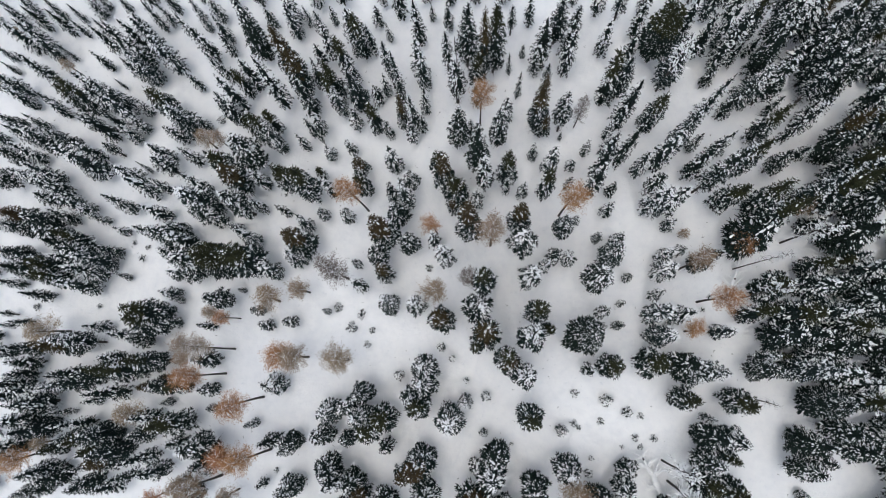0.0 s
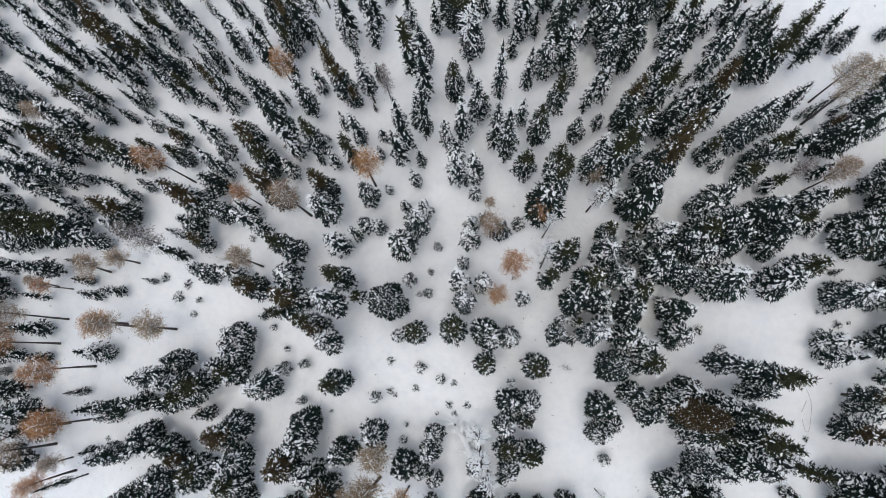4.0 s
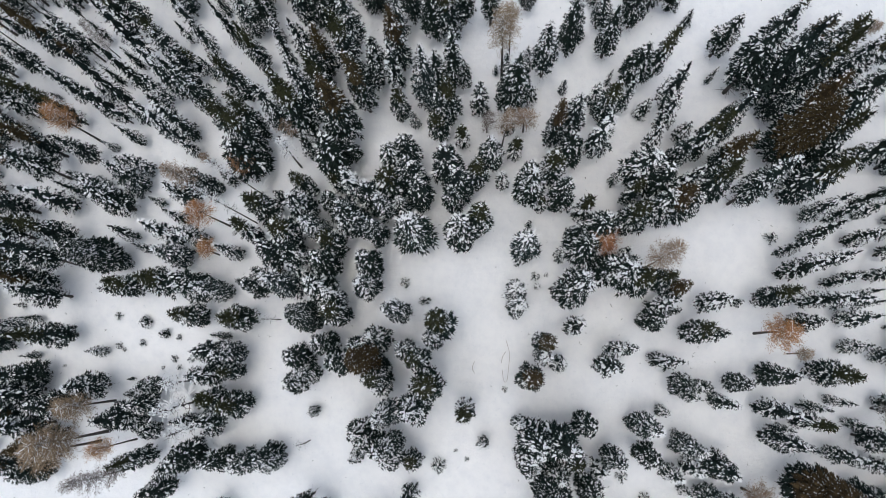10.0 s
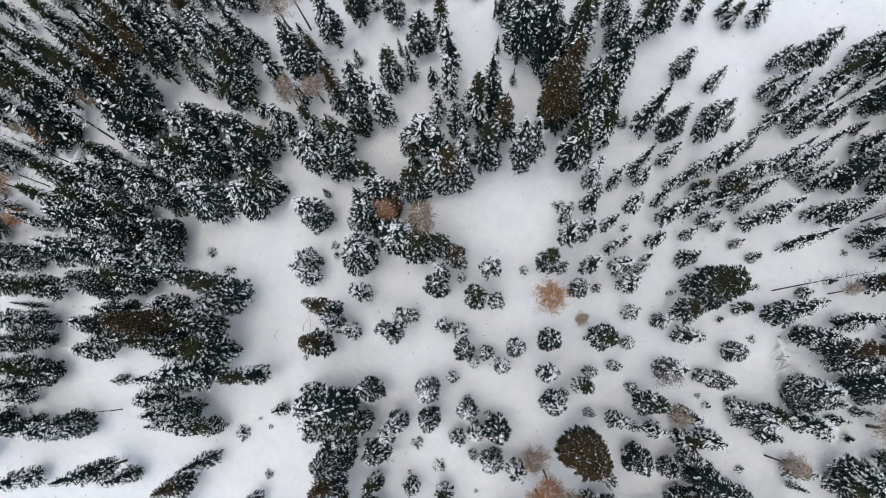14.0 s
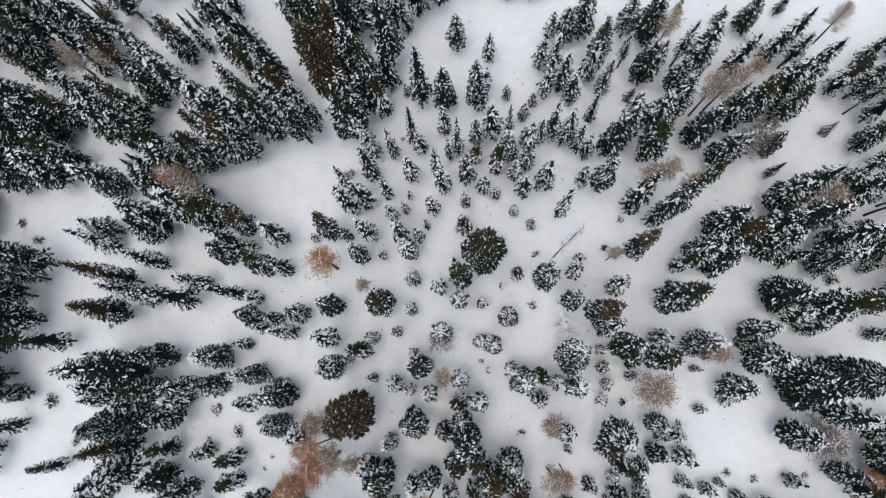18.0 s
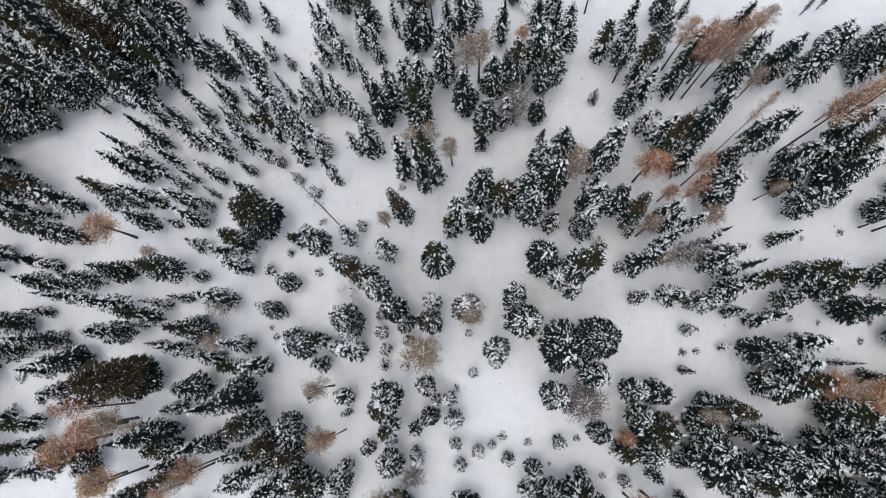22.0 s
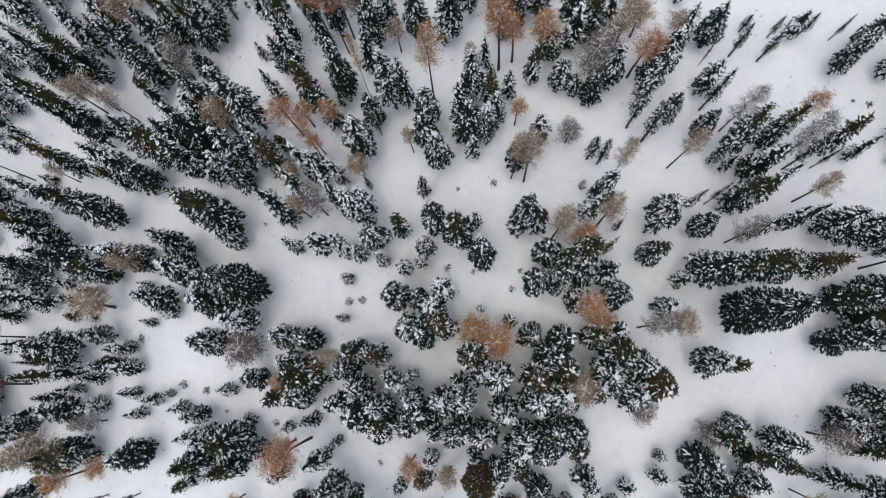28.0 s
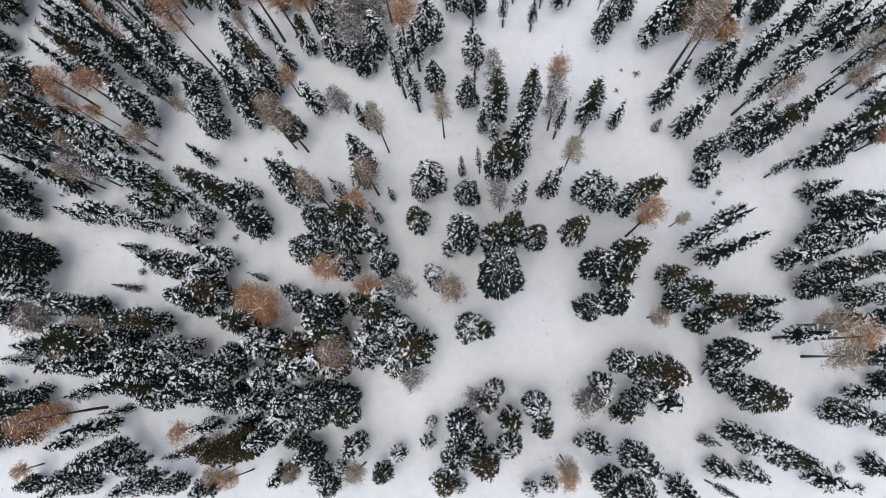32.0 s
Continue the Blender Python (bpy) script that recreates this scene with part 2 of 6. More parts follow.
    # dark twigs close to the stem fill the heart of the crown
    for i in range(6):
        z0, z1 = h * (low + (0.95 - low) * i / 6), h * (low + (0.95 - low) * (i + 1.2) / 6)
        w = r * profile(i / 6) * 0.55
        ring = [axis(z0) + Vector((math.cos(a) * w * rnd.uniform(0.7, 1.3), math.sin(a) * w * rnd.uniform(0.7, 1.3), rnd.uniform(-0.2, 0.2))) for a in (2 * math.pi * k / 7 for k in range(7))]
        (cap if top and i >= 6 * cap_from - 1 else crown).add(ring + [axis(z1)], [(k, (k + 1) % 7, 7) for k in range(7)])
    part("trunk", bole, BARK, root)
    boughs = part("crown", crown, needles or NEEDLE, root)
    if top:
        for k in range(70):
            q = 1.0 - (1.0 - cap_from) * rnd.random() ** 0.8
            z = h * (low + (0.985 - low) * q)
            w = r * profile(q) * rnd.uniform(0.5, 0.95)
            a = rnd.uniform(0, 6.3)
            c = axis(z) + Vector((math.cos(a) * w, math.sin(a) * w, -0.01 * h))
            twig(cap, c, c + Vector((math.cos(a) * 0.35 + rnd.uniform(-0.2, 0.2), math.sin(a) * 0.35 + rnd.uniform(-0.2, 0.2), rnd.uniform(-0.1, 0.4))), 0.09)
        part("cone_laden_top", cap, CONE_BROWN if top == "brown" else OLIVE_NEEDLE, boughs, "brown crown top heavy with cones" if top == "brown" else "olive green crown top")
    tagged(part("branch_snow", snow, SNOW, boughs, "clumps of fresh snow on the branches"), kind="stuff")
    return root


def larch(name, label, seed, h, r, mat, low=0.35, load=0.4, bare=0.0):
    """A larch or birch with a slim stem, open arching limbs and a haze of fine twigs."""
    rnd = random.Random(seed)
    root = new(name)
    tagged(root, label, "tree", "bare and orange trees")
    bend = Vector((rnd.uniform(-1, 1), rnd.uniform(-1, 1), 0)) * 0.05 * h
    axis = lambda z: bend * (z / h) ** 2 + Vector((0, 0, z))
    bole, haze, snow, limbs = Shape(), Shape(), Shape(), []
    limb(bole, [axis(-0.4), axis(0.2 * h), axis(0.55 * h), axis(0.8 * h), axis(h)], [0.011 * h + 0.03, 0.0085 * h + 0.02, 0.006 * h, 0.0035 * h, 0.01], 6)
    for i in range(56):
        q = (i + rnd.random()) / 56
        z = h * (low + (0.97 - low) * q)
        turn = i * 2.4 + rnd.uniform(-0.4, 0.4)
        out = Vector((math.cos(turn), math.sin(turn), 0))
        length = r * (math.sin(math.pi * min(1.0, 0.22 + 0.75 * q)) ** 0.7) * rnd.uniform(0.5, 1.08) * (1.0 + 0.2 * math.cos(turn - seed))
        p0 = axis(z)
        p1 = p0 + out * length * 0.55 + Vector((0, 0, length * 0.22))
        p2 = p0 + out * length + Vector((0, 0, length * rnd.uniform(0.2, 0.5)))
        limbs.append((p0, p1, p2))
        twig(bole, p0, p1 + (p2 - p1) * 0.6, 0.03 + 0.008 * length)
        for k in range(3):
            if rnd.random() < load:
                f = rnd.uniform(0.1, 0.9)
                fleck(snow, p0.lerp(p1, f) + Vector((0, 0, 0.08)), p1 - p0, 0.9 * rnd.uniform(0.5, 1.6), 0.12, rnd)
    # fine twigs hang about the outer limbs, so that the crown has lobes and gaps
    for k in range(int(2900 * (1 - bare))):
        p0, p1, p2 = rnd.choice(limbs)
        f = rnd.random() ** 0.7
        c = p0.lerp(p1, f).lerp(p1.lerp(p2, f), f) + Vector((rnd.gauss(0, 1), rnd.gauss(0, 1), rnd.gauss(-0.1, 0.8))) * 0.11 * r
        way = (Vector((rnd.gauss(0, 1), rnd.gauss(0, 1), rnd.gauss(0.1, 0.7))).normalized() + (p2 - p0).normalized() * rnd.uniform(0.2, 1.2)).normalized()
        way *= rnd.uniform(0.3, 1.0) * (0.3 + 0.11 * r)
        u = way.cross(Vector((rnd.uniform(-1, 1), rnd.uniform(-1, 1), 1))).normalized() * 0.026
        haze.add([c - u, c + u, c + way], [(0, 1, 2)])
    part("trunk", bole, BARK, root)
    part("twig_crown", haze, mat, root, "fine leafless twigs")
    tagged(part("branch_snow", snow, SNOW, root, "snow along the bare limbs"), kind="stuff")
    return root


def snag(label, seed, h, r):
    """A dead standing tree, its bare limbs lined with snow."""
    rnd = random.Random(seed)
    root = new("dead_tree")
    tagged(root, label, "dead tree", "dead standing trees")
    bend = Vector((rnd.uniform(-1, 1), rnd.uniform(-1, 1), 0)) * 0.07 * h
    axis = lambda z: bend * (z / h) ** 2 + Vector((0, 0, z))
    bole, snow = Shape(), Shape()
    limb(bole, [axis(-0.4), axis(0.3 * h), axis(0.7 * h), axis(h)], [0.012 * h, 0.009 * h, 0.006 * h, 0.02], 6)
    for i in range(44):
        z = h * (0.3 + 0.7 * rnd.random() ** 0.7)
        a = rnd.uniform(0, 6.3)
        out = Vector((math.cos(a), math.sin(a), rnd.uniform(-0.15, 0.35)))
        e = axis(z) + out * r * rnd.uniform(0.35, 1.0) * (1.25 - 0.8 * z / h)
        twig(bole, axis(z), e, 0.045)
        side = Vector((-out.y, out.x, 0))
        ends = [(axis(z), e)]
        for sg in (-1, 1):
            c = axis(z).lerp(e, rnd.uniform(0.4, 0.8))
            e2 = c + (out + side * sg * rnd.uniform(0.5, 1.0)) * r * rnd.uniform(0.15, 0.4)
            twig(bole, c, e2, 0.025)
            ends.append((c, e2))
        # snow lies in thin ridges along about two thirds of the limbs
        if rnd.random() < 0.65:
            for c, d in ends:
                clump(snow, c.lerp(d, rnd.uniform(0.5, 0.65)) + Vector((0, 0, 0.05)), d - c, (d - c).length * rnd.uniform(0.7, 0.95), 0.2, 0.12, rnd)
    for i in range(9):
        c = axis(h * (0.45 + 0.55 * i / 8))
        clump(snow, c + Vector((rnd.uniform(-1, 1), rnd.uniform(-1, 1), 0)) * 0.08, (0.1, 0, 1), h * 0.05, 0.22, 0.14, rnd)
    part("trunk", bole, BARK, root)
    tagged(part("branch_snow", snow, SNOW, root, "thick white snow on the dead limbs"), kind="stuff")
    return root


def shrub(label, seed, h, r, load=0.5):
    """A low bush or sapling tip that pokes out of the snow."""
    rnd = random.Random(seed)
    root = new("shrub")
    tagged(root, label, "shrub", "shrubs in the snow")
    sprays, snow = Shape(), Shape()
    for i in range(34):
        a = rnd.uniform(0, 6.3)
        z = h * rnd.uniform(0.05, 0.8)
        spine = frond(sprays, Vector((0, 0, z)), a, r * (1.05 - z / h) * rnd.uniform(0.7, 1.2), 0.5, 0.35, 0.2, rnd, 3)
        if rnd.random() < load:
            clump(snow, spine[2], spine[3] - spine[1], r * 0.4, r * 0.16, r * 0.1, rnd)
    boughs = part("sprays", sprays, BLUE_NEEDLE, root)
    tagged(part("branch_snow", snow, SNOW, boughs, "dusting of snow"), kind="stuff")
    return root

# name: the built tree, its height and its crown radius
KINDS, LOOKS = {}, {}


def kind(name, ob, h, r):
    KINDS.setdefault(name, []).append((ob, h, r))
    LOOKS[name] = ob["label"]


DARK = "dark green spruce with snow-flecked boughs"
FROST = "blue-green fir thickly frosted with snow"
BROWN = "dark spruce with a cone-brown top"
OLIVE = "dark green spruce with an olive top"
for n in range(4):
    kind("S", spruce("spruce_tree" if n < 2 else "high_crowned_spruce", DARK, 10 + n, 17, 2.5, 0.16 + 0.03 * n, 0.6 + 0.25 * n), 17, 2.5)
for n in range(4):
    kind("A", spruce("fir_tree", "dark narrow fir with snow-streaked boughs", 20 + n, 17, 2.4, 0.22 + 0.03 * n, 0.7 + 0.25 * n, whorls=18, arms=15, slim=0.7), 17, 2.4)
for n in range(2):
    kind("X", spruce("great_spruce", "old broad spruce with snow-tipped boughs", 120 + n, 20, 4.2, 0.2, 1.5, whorls=32, arms=34, slim=0.5, fine=0.5), 20, 4.2)
    kind("Z", spruce("great_cone_spruce", "old broad spruce with a cone-laden top", 124 + n, 20, 4.2, 0.2, 1.1, "brown" if n else "olive", whorls=32, arms=34, slim=0.46, fine=0.5), 20, 4.2)
for n in range(2):
    kind("F", spruce("frosted_fir", FROST, 56 + n, 15, 2.9, 0.12, 1.35, "", BLUE_NEEDLE, 18, 17), 15, 2.9)
    kind("S", spruce("short_spruce", DARK, 16 + n, 9, 1.6, 0.12, 0.8 + 0.4 * n, whorls=14, arms=13), 9, 1.6)
    kind("A", spruce("short_fir", "dark narrow fir with snow-streaked boughs", 26 + n, 9, 1.5, 0.16, 0.9 + 0.4 * n, whorls=14, arms=12, slim=0.7), 9, 1.5)
kind("O", spruce("olive_spruce", OLIVE, 46, 9, 1.6, 0.14, 1.0, "olive", whorls=14, arms=13), 9, 1.6)
kind("Y", spruce("young_spruce", "spruce sapling powdered with fresh snow", 66, 3, 0.8, 0.04, 1.1, whorls=8, arms=11), 3, 0.8)
for n in range(3):
    kind("B", spruce("cone_laden_spruce", BROWN, 30 + n, 18, 2.7, 0.18, 1.0, "brown", cap_from=0.5), 18, 2.7)
    kind("O", spruce("olive_spruce", OLIVE, 40 + n, 16, 2.6, 0.17, 1.0, "olive"), 16, 2.6)
    kind("F", spruce("frosted_fir", FROST, 50 + n, 10, 1.7, 0.10, 1.5, "", BLUE_NEEDLE, 14, 13), 10, 1.7)
    kind("Y", spruce("young_spruce", "spruce sapling powdered with fresh snow", 60 + n, 5, 1.35, 0.05, 1.15, whorls=11, arms=14), 5, 1.35)
    kind("L", larch("larch_tree", "larch with rusty orange twigs", 70 + n, 17, 2.3, LARCH_ORANGE, 0.58, 0.3), 17, 2.3)
    kind("T", larch("bare_larch", "leafless tan larch with snow-lined limbs", 80 + n, 16, 2.2, LARCH_TAN, 0.5, 0.5), 16, 2.2)
for n in range(2):
    kind("G", larch("birch_tree", "bare grey birch with fine twigs", 90 + n, 12, 2.0, TWIG_GREY, 0.3, 0.5, 0.2), 12, 2.0)
    kind("D", snag("dead tree coated in thick white snow", 95 + n, 13, 2.0), 13, 2.0)
    kind("P", spruce("slim_spruce", "slim spruce with a bare lower stem", 25 + n, 17, 1.7, 0.34, 0.95, whorls=16, arms=11), 17, 1.7)
kind("M", spruce("brown_spruce", "broad spruce laden with brown cones", 140, 22, 4.0, 0.2, 1.0, "brown", whorls=32, arms=34, slim=0.4, fine=0.5, cap_from=0.3), 22, 4.0)
for n in range(3):
    kind("K", shrub("snow-dusted shrub poking out of the snow", 100 + n, 1.4, 0.95), 1.4, 0.95)
PLANTS = random.Random(5)
USED = set()


def plant(what, x, y, h, r):
    """A tree of that kind on the snow at x, y, of height h and crown radius r."""
    # of the built trees of that kind, one of about that size, so that needles and snow keep their grain
    off = lambda k: abs(math.log(r / k[2]))
    best = min(off(k) for k in KINDS[what])
    ob, h0, r0 = PLANTS.choice([k for k in KINDS[what] if off(k) < best + 0.15])
    if what in "SABOFPXZ":
        r *= 1.08 if h > 11 else 0.97  # boughs droop within the circle of their tips
    m = pose(x, y, relief(x, y) - 0.02, PLANTS.uniform(-1.5, 1.5), PLANTS.uniform(-1.5, 1.5), PLANTS.uniform(0, 360)) @ Matrix.Diagonal((r / r0, r / r0, h / h0, 1))
    if ob in USED:
        return copy_thing(ob, m @ Matrix.Diagonal([1 / c for c in ob.scale] + [1]))
    USED.add(ob)
    ob.matrix_basis = m
    return ob


def grow(forest):
    """Plants every tree of the list, and says of each how tall it is and how close its neighbours stand."""
    for what, x, y, h, r in forest:
        ob = plant(what, x, y, h, r)
        near = min((math.hypot(x - a, y - b) for k, a, b, c, d in forest if (a, b) != (x, y) and k != "K"), default=9)
        size = "low" if what == "K" else "towering" if h > 17 else "tall" if h > 12 else "medium-sized" if h > 7.5 else "small"
        beside = "" if what == "K" else "in a crowded stand" if near < 3.4 else "alone on open snow" if near > 5.5 else ""
        tagged(ob, (size + " " + LOOKS[what] + " " + beside).strip())


def clear_unused():
    """Takes away built trees that stand nowhere."""
    for trees in KINDS.values():
        for ob, h, r in trees:
            if ob not in USED:
                for o in (*ob.children_recursive, ob):
                    bpy.data.objects.remove(o)

# ---- the trees of the forest: place on the slope, height, crown radius ----
FOREST = []


def stand(what, trees):
    FOREST.extend((what, *t) for t in trees)


# forest between x = -120 and -90
stand("A", [(-101.3, -3.0, 12.2, 1.34), (-93.5, 25.7, 8.6, 1.51), (-94.7, 29.8, 11.2, 2.12)])
stand("F", [(-99.6, -26.8, 12.4, 2.11), (-92.9, -25.9, 10.3, 2.13), (-102.2, -17.5, 8.5, 1.90), (-92.5, -16.1, 12.2, 1.77), (-91.1, -0.6, 10.4, 1.98), (-91.8, 2.4, 11.4, 1.32), (-100.4, 7.5, 7.9, 1.34), (-94.9, 9.7, 12.6, 1.69), (-92.5, 14.5, 11.8, 1.67), (-101.6, 16.0, 8.4, 1.47), (-99.7, 20.1, 12.5, 1.73), (-97.7, 23.8, 12.4, 1.91), (-102.9, 32.2, 8.5, 1.71), (-90.4, 38.8, 10.3, 2.10), (-95.3, 41.4, 9.7, 1.85), (-103.2, 41.8, 9.8, 1.95), (-94.4, 56.3, 10.8, 1.80), (-103.4, 58.1, 11.8, 2.05), (-91.4, 61.4, 11.9, 1.44)])
stand("S", [(-99.0, -8.3, 8.9, 1.37), (-95.7, 17.8, 10.7, 2.15), (-96.2, 34.2, 10.6, 2.15), (-101.1, 49.2, 11.3, 1.49), (-92.4, 65.6, 10.2, 1.42)])

# forest between x = -90 and -60
stand("A", [(-71.9, -13.2, 11.8, 1.52), (-70.4, 1.3, 16.1, 2.22), (-76.9, 29.3, 12.0, 1.66), (-90.0, 48.7, 12.0, 1.73), (-79.1, 49.8, 13.0, 1.62), (-85.8, 65.3, 14.5, 1.50)])
stand("B", [(-66.9, -19.6, 12.5, 2.58), (-73.0, 0.3, 17.3, 2.19), (-84.0, 23.8, 11.2, 2.56)])
stand("F", [(-73.2, -21.6, 7.6, 1.20), (-70.5, -18.7, 10.3, 1.50), (-76.0, -11.4, 9.4, 1.01), (-70.8, -9.6, 7.7, 1.20), (-89.2, -9.0, 10.4, 1.97), (-83.3, -7.9, 10.7, 2.03), (-79.3, -7.2, 10.4, 1.90), (-77.2, -6.8, 9.7, 1.48), (-88.4, -1.1, 12.4, 1.64), (-63.2, 2.4, 11.3, 1.66), (-69.0, 4.1, 9.8, 1.56), (-84.9, 4.8, 8.0, 1.22), (-71.5, 11.0, 13.5, 1.93), (-87.0, 12.0, 8.5, 1.62), (-65.0, 13.1, 6.6, 0.93), (-69.9, 13.8, 12.5, 2.19), (-68.4, 15.9, 13.5, 2.42), (-65.3, 21.5, 6.4, 1.17), (-89.0, 22.8, 7.7, 1.73)])
stand("F", [(-69.2, 23.6, 9.5, 1.15), (-72.2, 25.4, 11.7, 1.90), (-63.8, 25.6, 12.4, 1.63), (-75.3, 27.9, 10.7, 1.65), (-80.8, 30.2, 9.3, 1.92), (-62.3, 30.8, 11.6, 1.87), (-78.6, 31.4, 12.2, 1.82), (-84.0, 31.7, 8.8, 1.79), (-71.5, 32.1, 7.3, 1.41), (-69.4, 32.4, 16.7, 2.33), (-61.0, 32.8, 6.5, 0.69), (-69.9, 34.9, 11.6, 1.74), (-82.4, 35.1, 10.4, 1.89), (-63.3, 38.7, 8.1, 1.60), (-81.6, 38.8, 10.2, 1.88), (-83.8, 38.8, 10.6, 1.65), (-61.5, 40.3, 9.6, 1.49), (-81.5, 41.0, 8.7, 1.35), (-72.1, 41.0, 6.7, 0.97)])
stand("F", [(-69.9, 41.3, 7.7, 1.20), (-63.1, 41.7, 13.4, 1.81), (-60.9, 43.4, 7.3, 1.33), (-77.3, 43.5, 8.5, 1.45), (-63.8, 43.8, 15.4, 2.16), (-79.2, 45.1, 8.5, 1.32), (-84.0, 45.3, 10.1, 1.71), (-69.9, 46.9, 11.4, 1.94), (-85.1, 47.6, 12.8, 1.85), (-65.9, 48.2, 4.7, 0.57), (-82.0, 51.3, 8.3, 1.18), (-68.4, 51.7, 8.2, 1.30), (-87.9, 51.9, 5.4, 0.92), (-75.7, 53.8, 7.1, 0.91), (-78.4, 53.9, 11.0, 1.67), (-88.3, 54.4, 6.6, 1.19), (-82.7, 55.5, 11.8, 1.66), (-80.0, 55.8, 11.8, 1.78), (-66.9, 57.3, 7.2, 1.29)])
stand("F", [(-73.0, 57.9, 7.3, 0.97), (-69.1, 58.1, 6.5, 1.03), (-87.9, 59.0, 7.3, 1.43), (-62.0, 59.2, 6.4, 1.04), (-84.7, 59.9, 8.6, 1.29), (-73.8, 60.8, 6.7, 1.02), (-77.7, 61.4, 8.5, 1.28), (-69.9, 61.6, 7.9, 1.53), (-86.7, 61.8, 7.6, 1.29), (-83.2, 62.4, 8.5, 1.41), (-64.9, 62.4, 5.8, 1.16), (-69.1, 63.1, 5.8, 1.16)])
stand("K", [(-84.6, 7.9, 1.5, 0.97), (-71.7, 8.0, 1.0, 0.69), (-63.1, 16.8, 1.4, 0.94), (-61.9, 18.9, 1.1, 0.74), (-64.6, 19.7, 1.0, 0.67)])
stand("L", [(-81.6, -19.0, 11.8, 2.88)])
stand("O", [(-77.8, -17.9, 9.5, 2.06), (-68.4, -17.8, 11.6, 2.45), (-70.7, -15.8, 13.4, 2.29), (-63.8, -3.8, 15.3, 2.74), (-60.7, -3.7, 21.2, 1.74), (-76.8, 12.7, 13.1, 2.49), (-77.5, 14.7, 12.5, 2.91), (-72.3, 19.3, 13.5, 1.92), (-70.0, 43.8, 15.6, 2.15), (-72.0, 43.8, 13.3, 2.22)])
stand("P", [(-85.6, -27.1, 7.3, 1.14), (-60.1, -21.5, 18.4, 1.32), (-84.0, -10.3, 10.8, 1.36), (-64.6, -1.4, 11.6, 1.76), (-88.0, 4.4, 6.3, 0.95), (-88.8, 6.4, 5.4, 0.95), (-77.3, 26.6, 11.1, 1.76), (-72.4, 34.3, 13.1, 1.88), (-66.5, 35.9, 7.9, 1.35), (-67.2, 43.6, 12.4, 1.71), (-62.1, 52.6, 13.0, 1.89)])
stand("S", [(-80.8, -25.3, 11.2, 2.12), (-66.9, -24.5, 9.9, 2.08), (-70.7, -24.2, 12.2, 2.34), (-76.9, -23.2, 11.5, 2.07), (-78.5, -21.7, 14.6, 2.31), (-89.8, -20.4, 12.8, 1.92), (-65.1, -17.8, 15.2, 2.47), (-84.0, -17.2, 12.4, 2.36), (-73.0, -15.6, 11.1, 2.05), (-66.9, -15.0, 14.6, 2.67), (-60.2, -15.0, 10.5, 2.23), (-79.3, -14.3, 15.3, 2.41), (-81.6, -12.7, 13.5, 2.70), (-80.1, -9.7, 13.7, 2.68), (-65.4, -7.6, 15.8, 1.83), (-84.9, -6.2, 12.3, 2.33), (-71.7, -5.7, 14.5, 2.01), (-84.4, -4.7, 9.3, 1.77), (-75.4, -4.6, 10.8, 1.75)])
stand("S", [(-69.2, -4.6, 12.5, 1.99), (-73.2, -4.2, 12.7, 1.75), (-83.2, -2.6, 10.9, 2.15), (-82.8, -0.1, 10.7, 2.03), (-75.1, 1.5, 11.8, 2.23), (-60.8, 1.8, 9.6, 1.99), (-81.3, 9.7, 9.9, 1.60), (-82.9, 14.4, 12.5, 2.37), (-81.7, 15.7, 10.8, 1.69), (-73.9, 16.2, 11.4, 1.76), (-69.9, 16.6, 15.2, 2.52), (-84.4, 17.1, 11.8, 2.24), (-66.9, 17.8, 9.4, 1.59), (-74.6, 18.4, 12.7, 2.30), (-75.3, 19.5, 14.0, 2.54), (-83.5, 21.8, 10.3, 1.96), (-79.3, 23.0, 11.6, 2.43), (-75.9, 23.8, 9.6, 1.72), (-87.6, 30.7, 11.4, 2.16)])
stand("S", [(-86.3, 35.2, 9.1, 1.91), (-77.7, 36.5, 12.5, 2.11), (-74.6, 37.2, 11.5, 1.86), (-67.6, 39.1, 13.5, 1.83), (-65.7, 40.8, 10.1, 1.31), (-85.6, 41.1, 8.8, 1.89), (-61.9, 49.6, 9.6, 1.41), (-67.1, 55.0, 10.4, 1.51), (-60.7, 57.6, 7.8, 1.52), (-75.7, 58.4, 9.7, 1.41), (-80.8, 59.7, 9.1, 1.54), (-60.2, 63.4, 13.0, 1.83), (-72.5, 64.7, 14.2, 1.75)])
stand("T", [(-80.8, -17.2, 6.7, 2.10), (-61.6, -11.1, 10.6, 2.56), (-77.7, 3.2, 10.3, 2.99), (-74.6, 50.9, 6.6, 1.31), (-84.7, 57.1, 6.6, 1.30)])

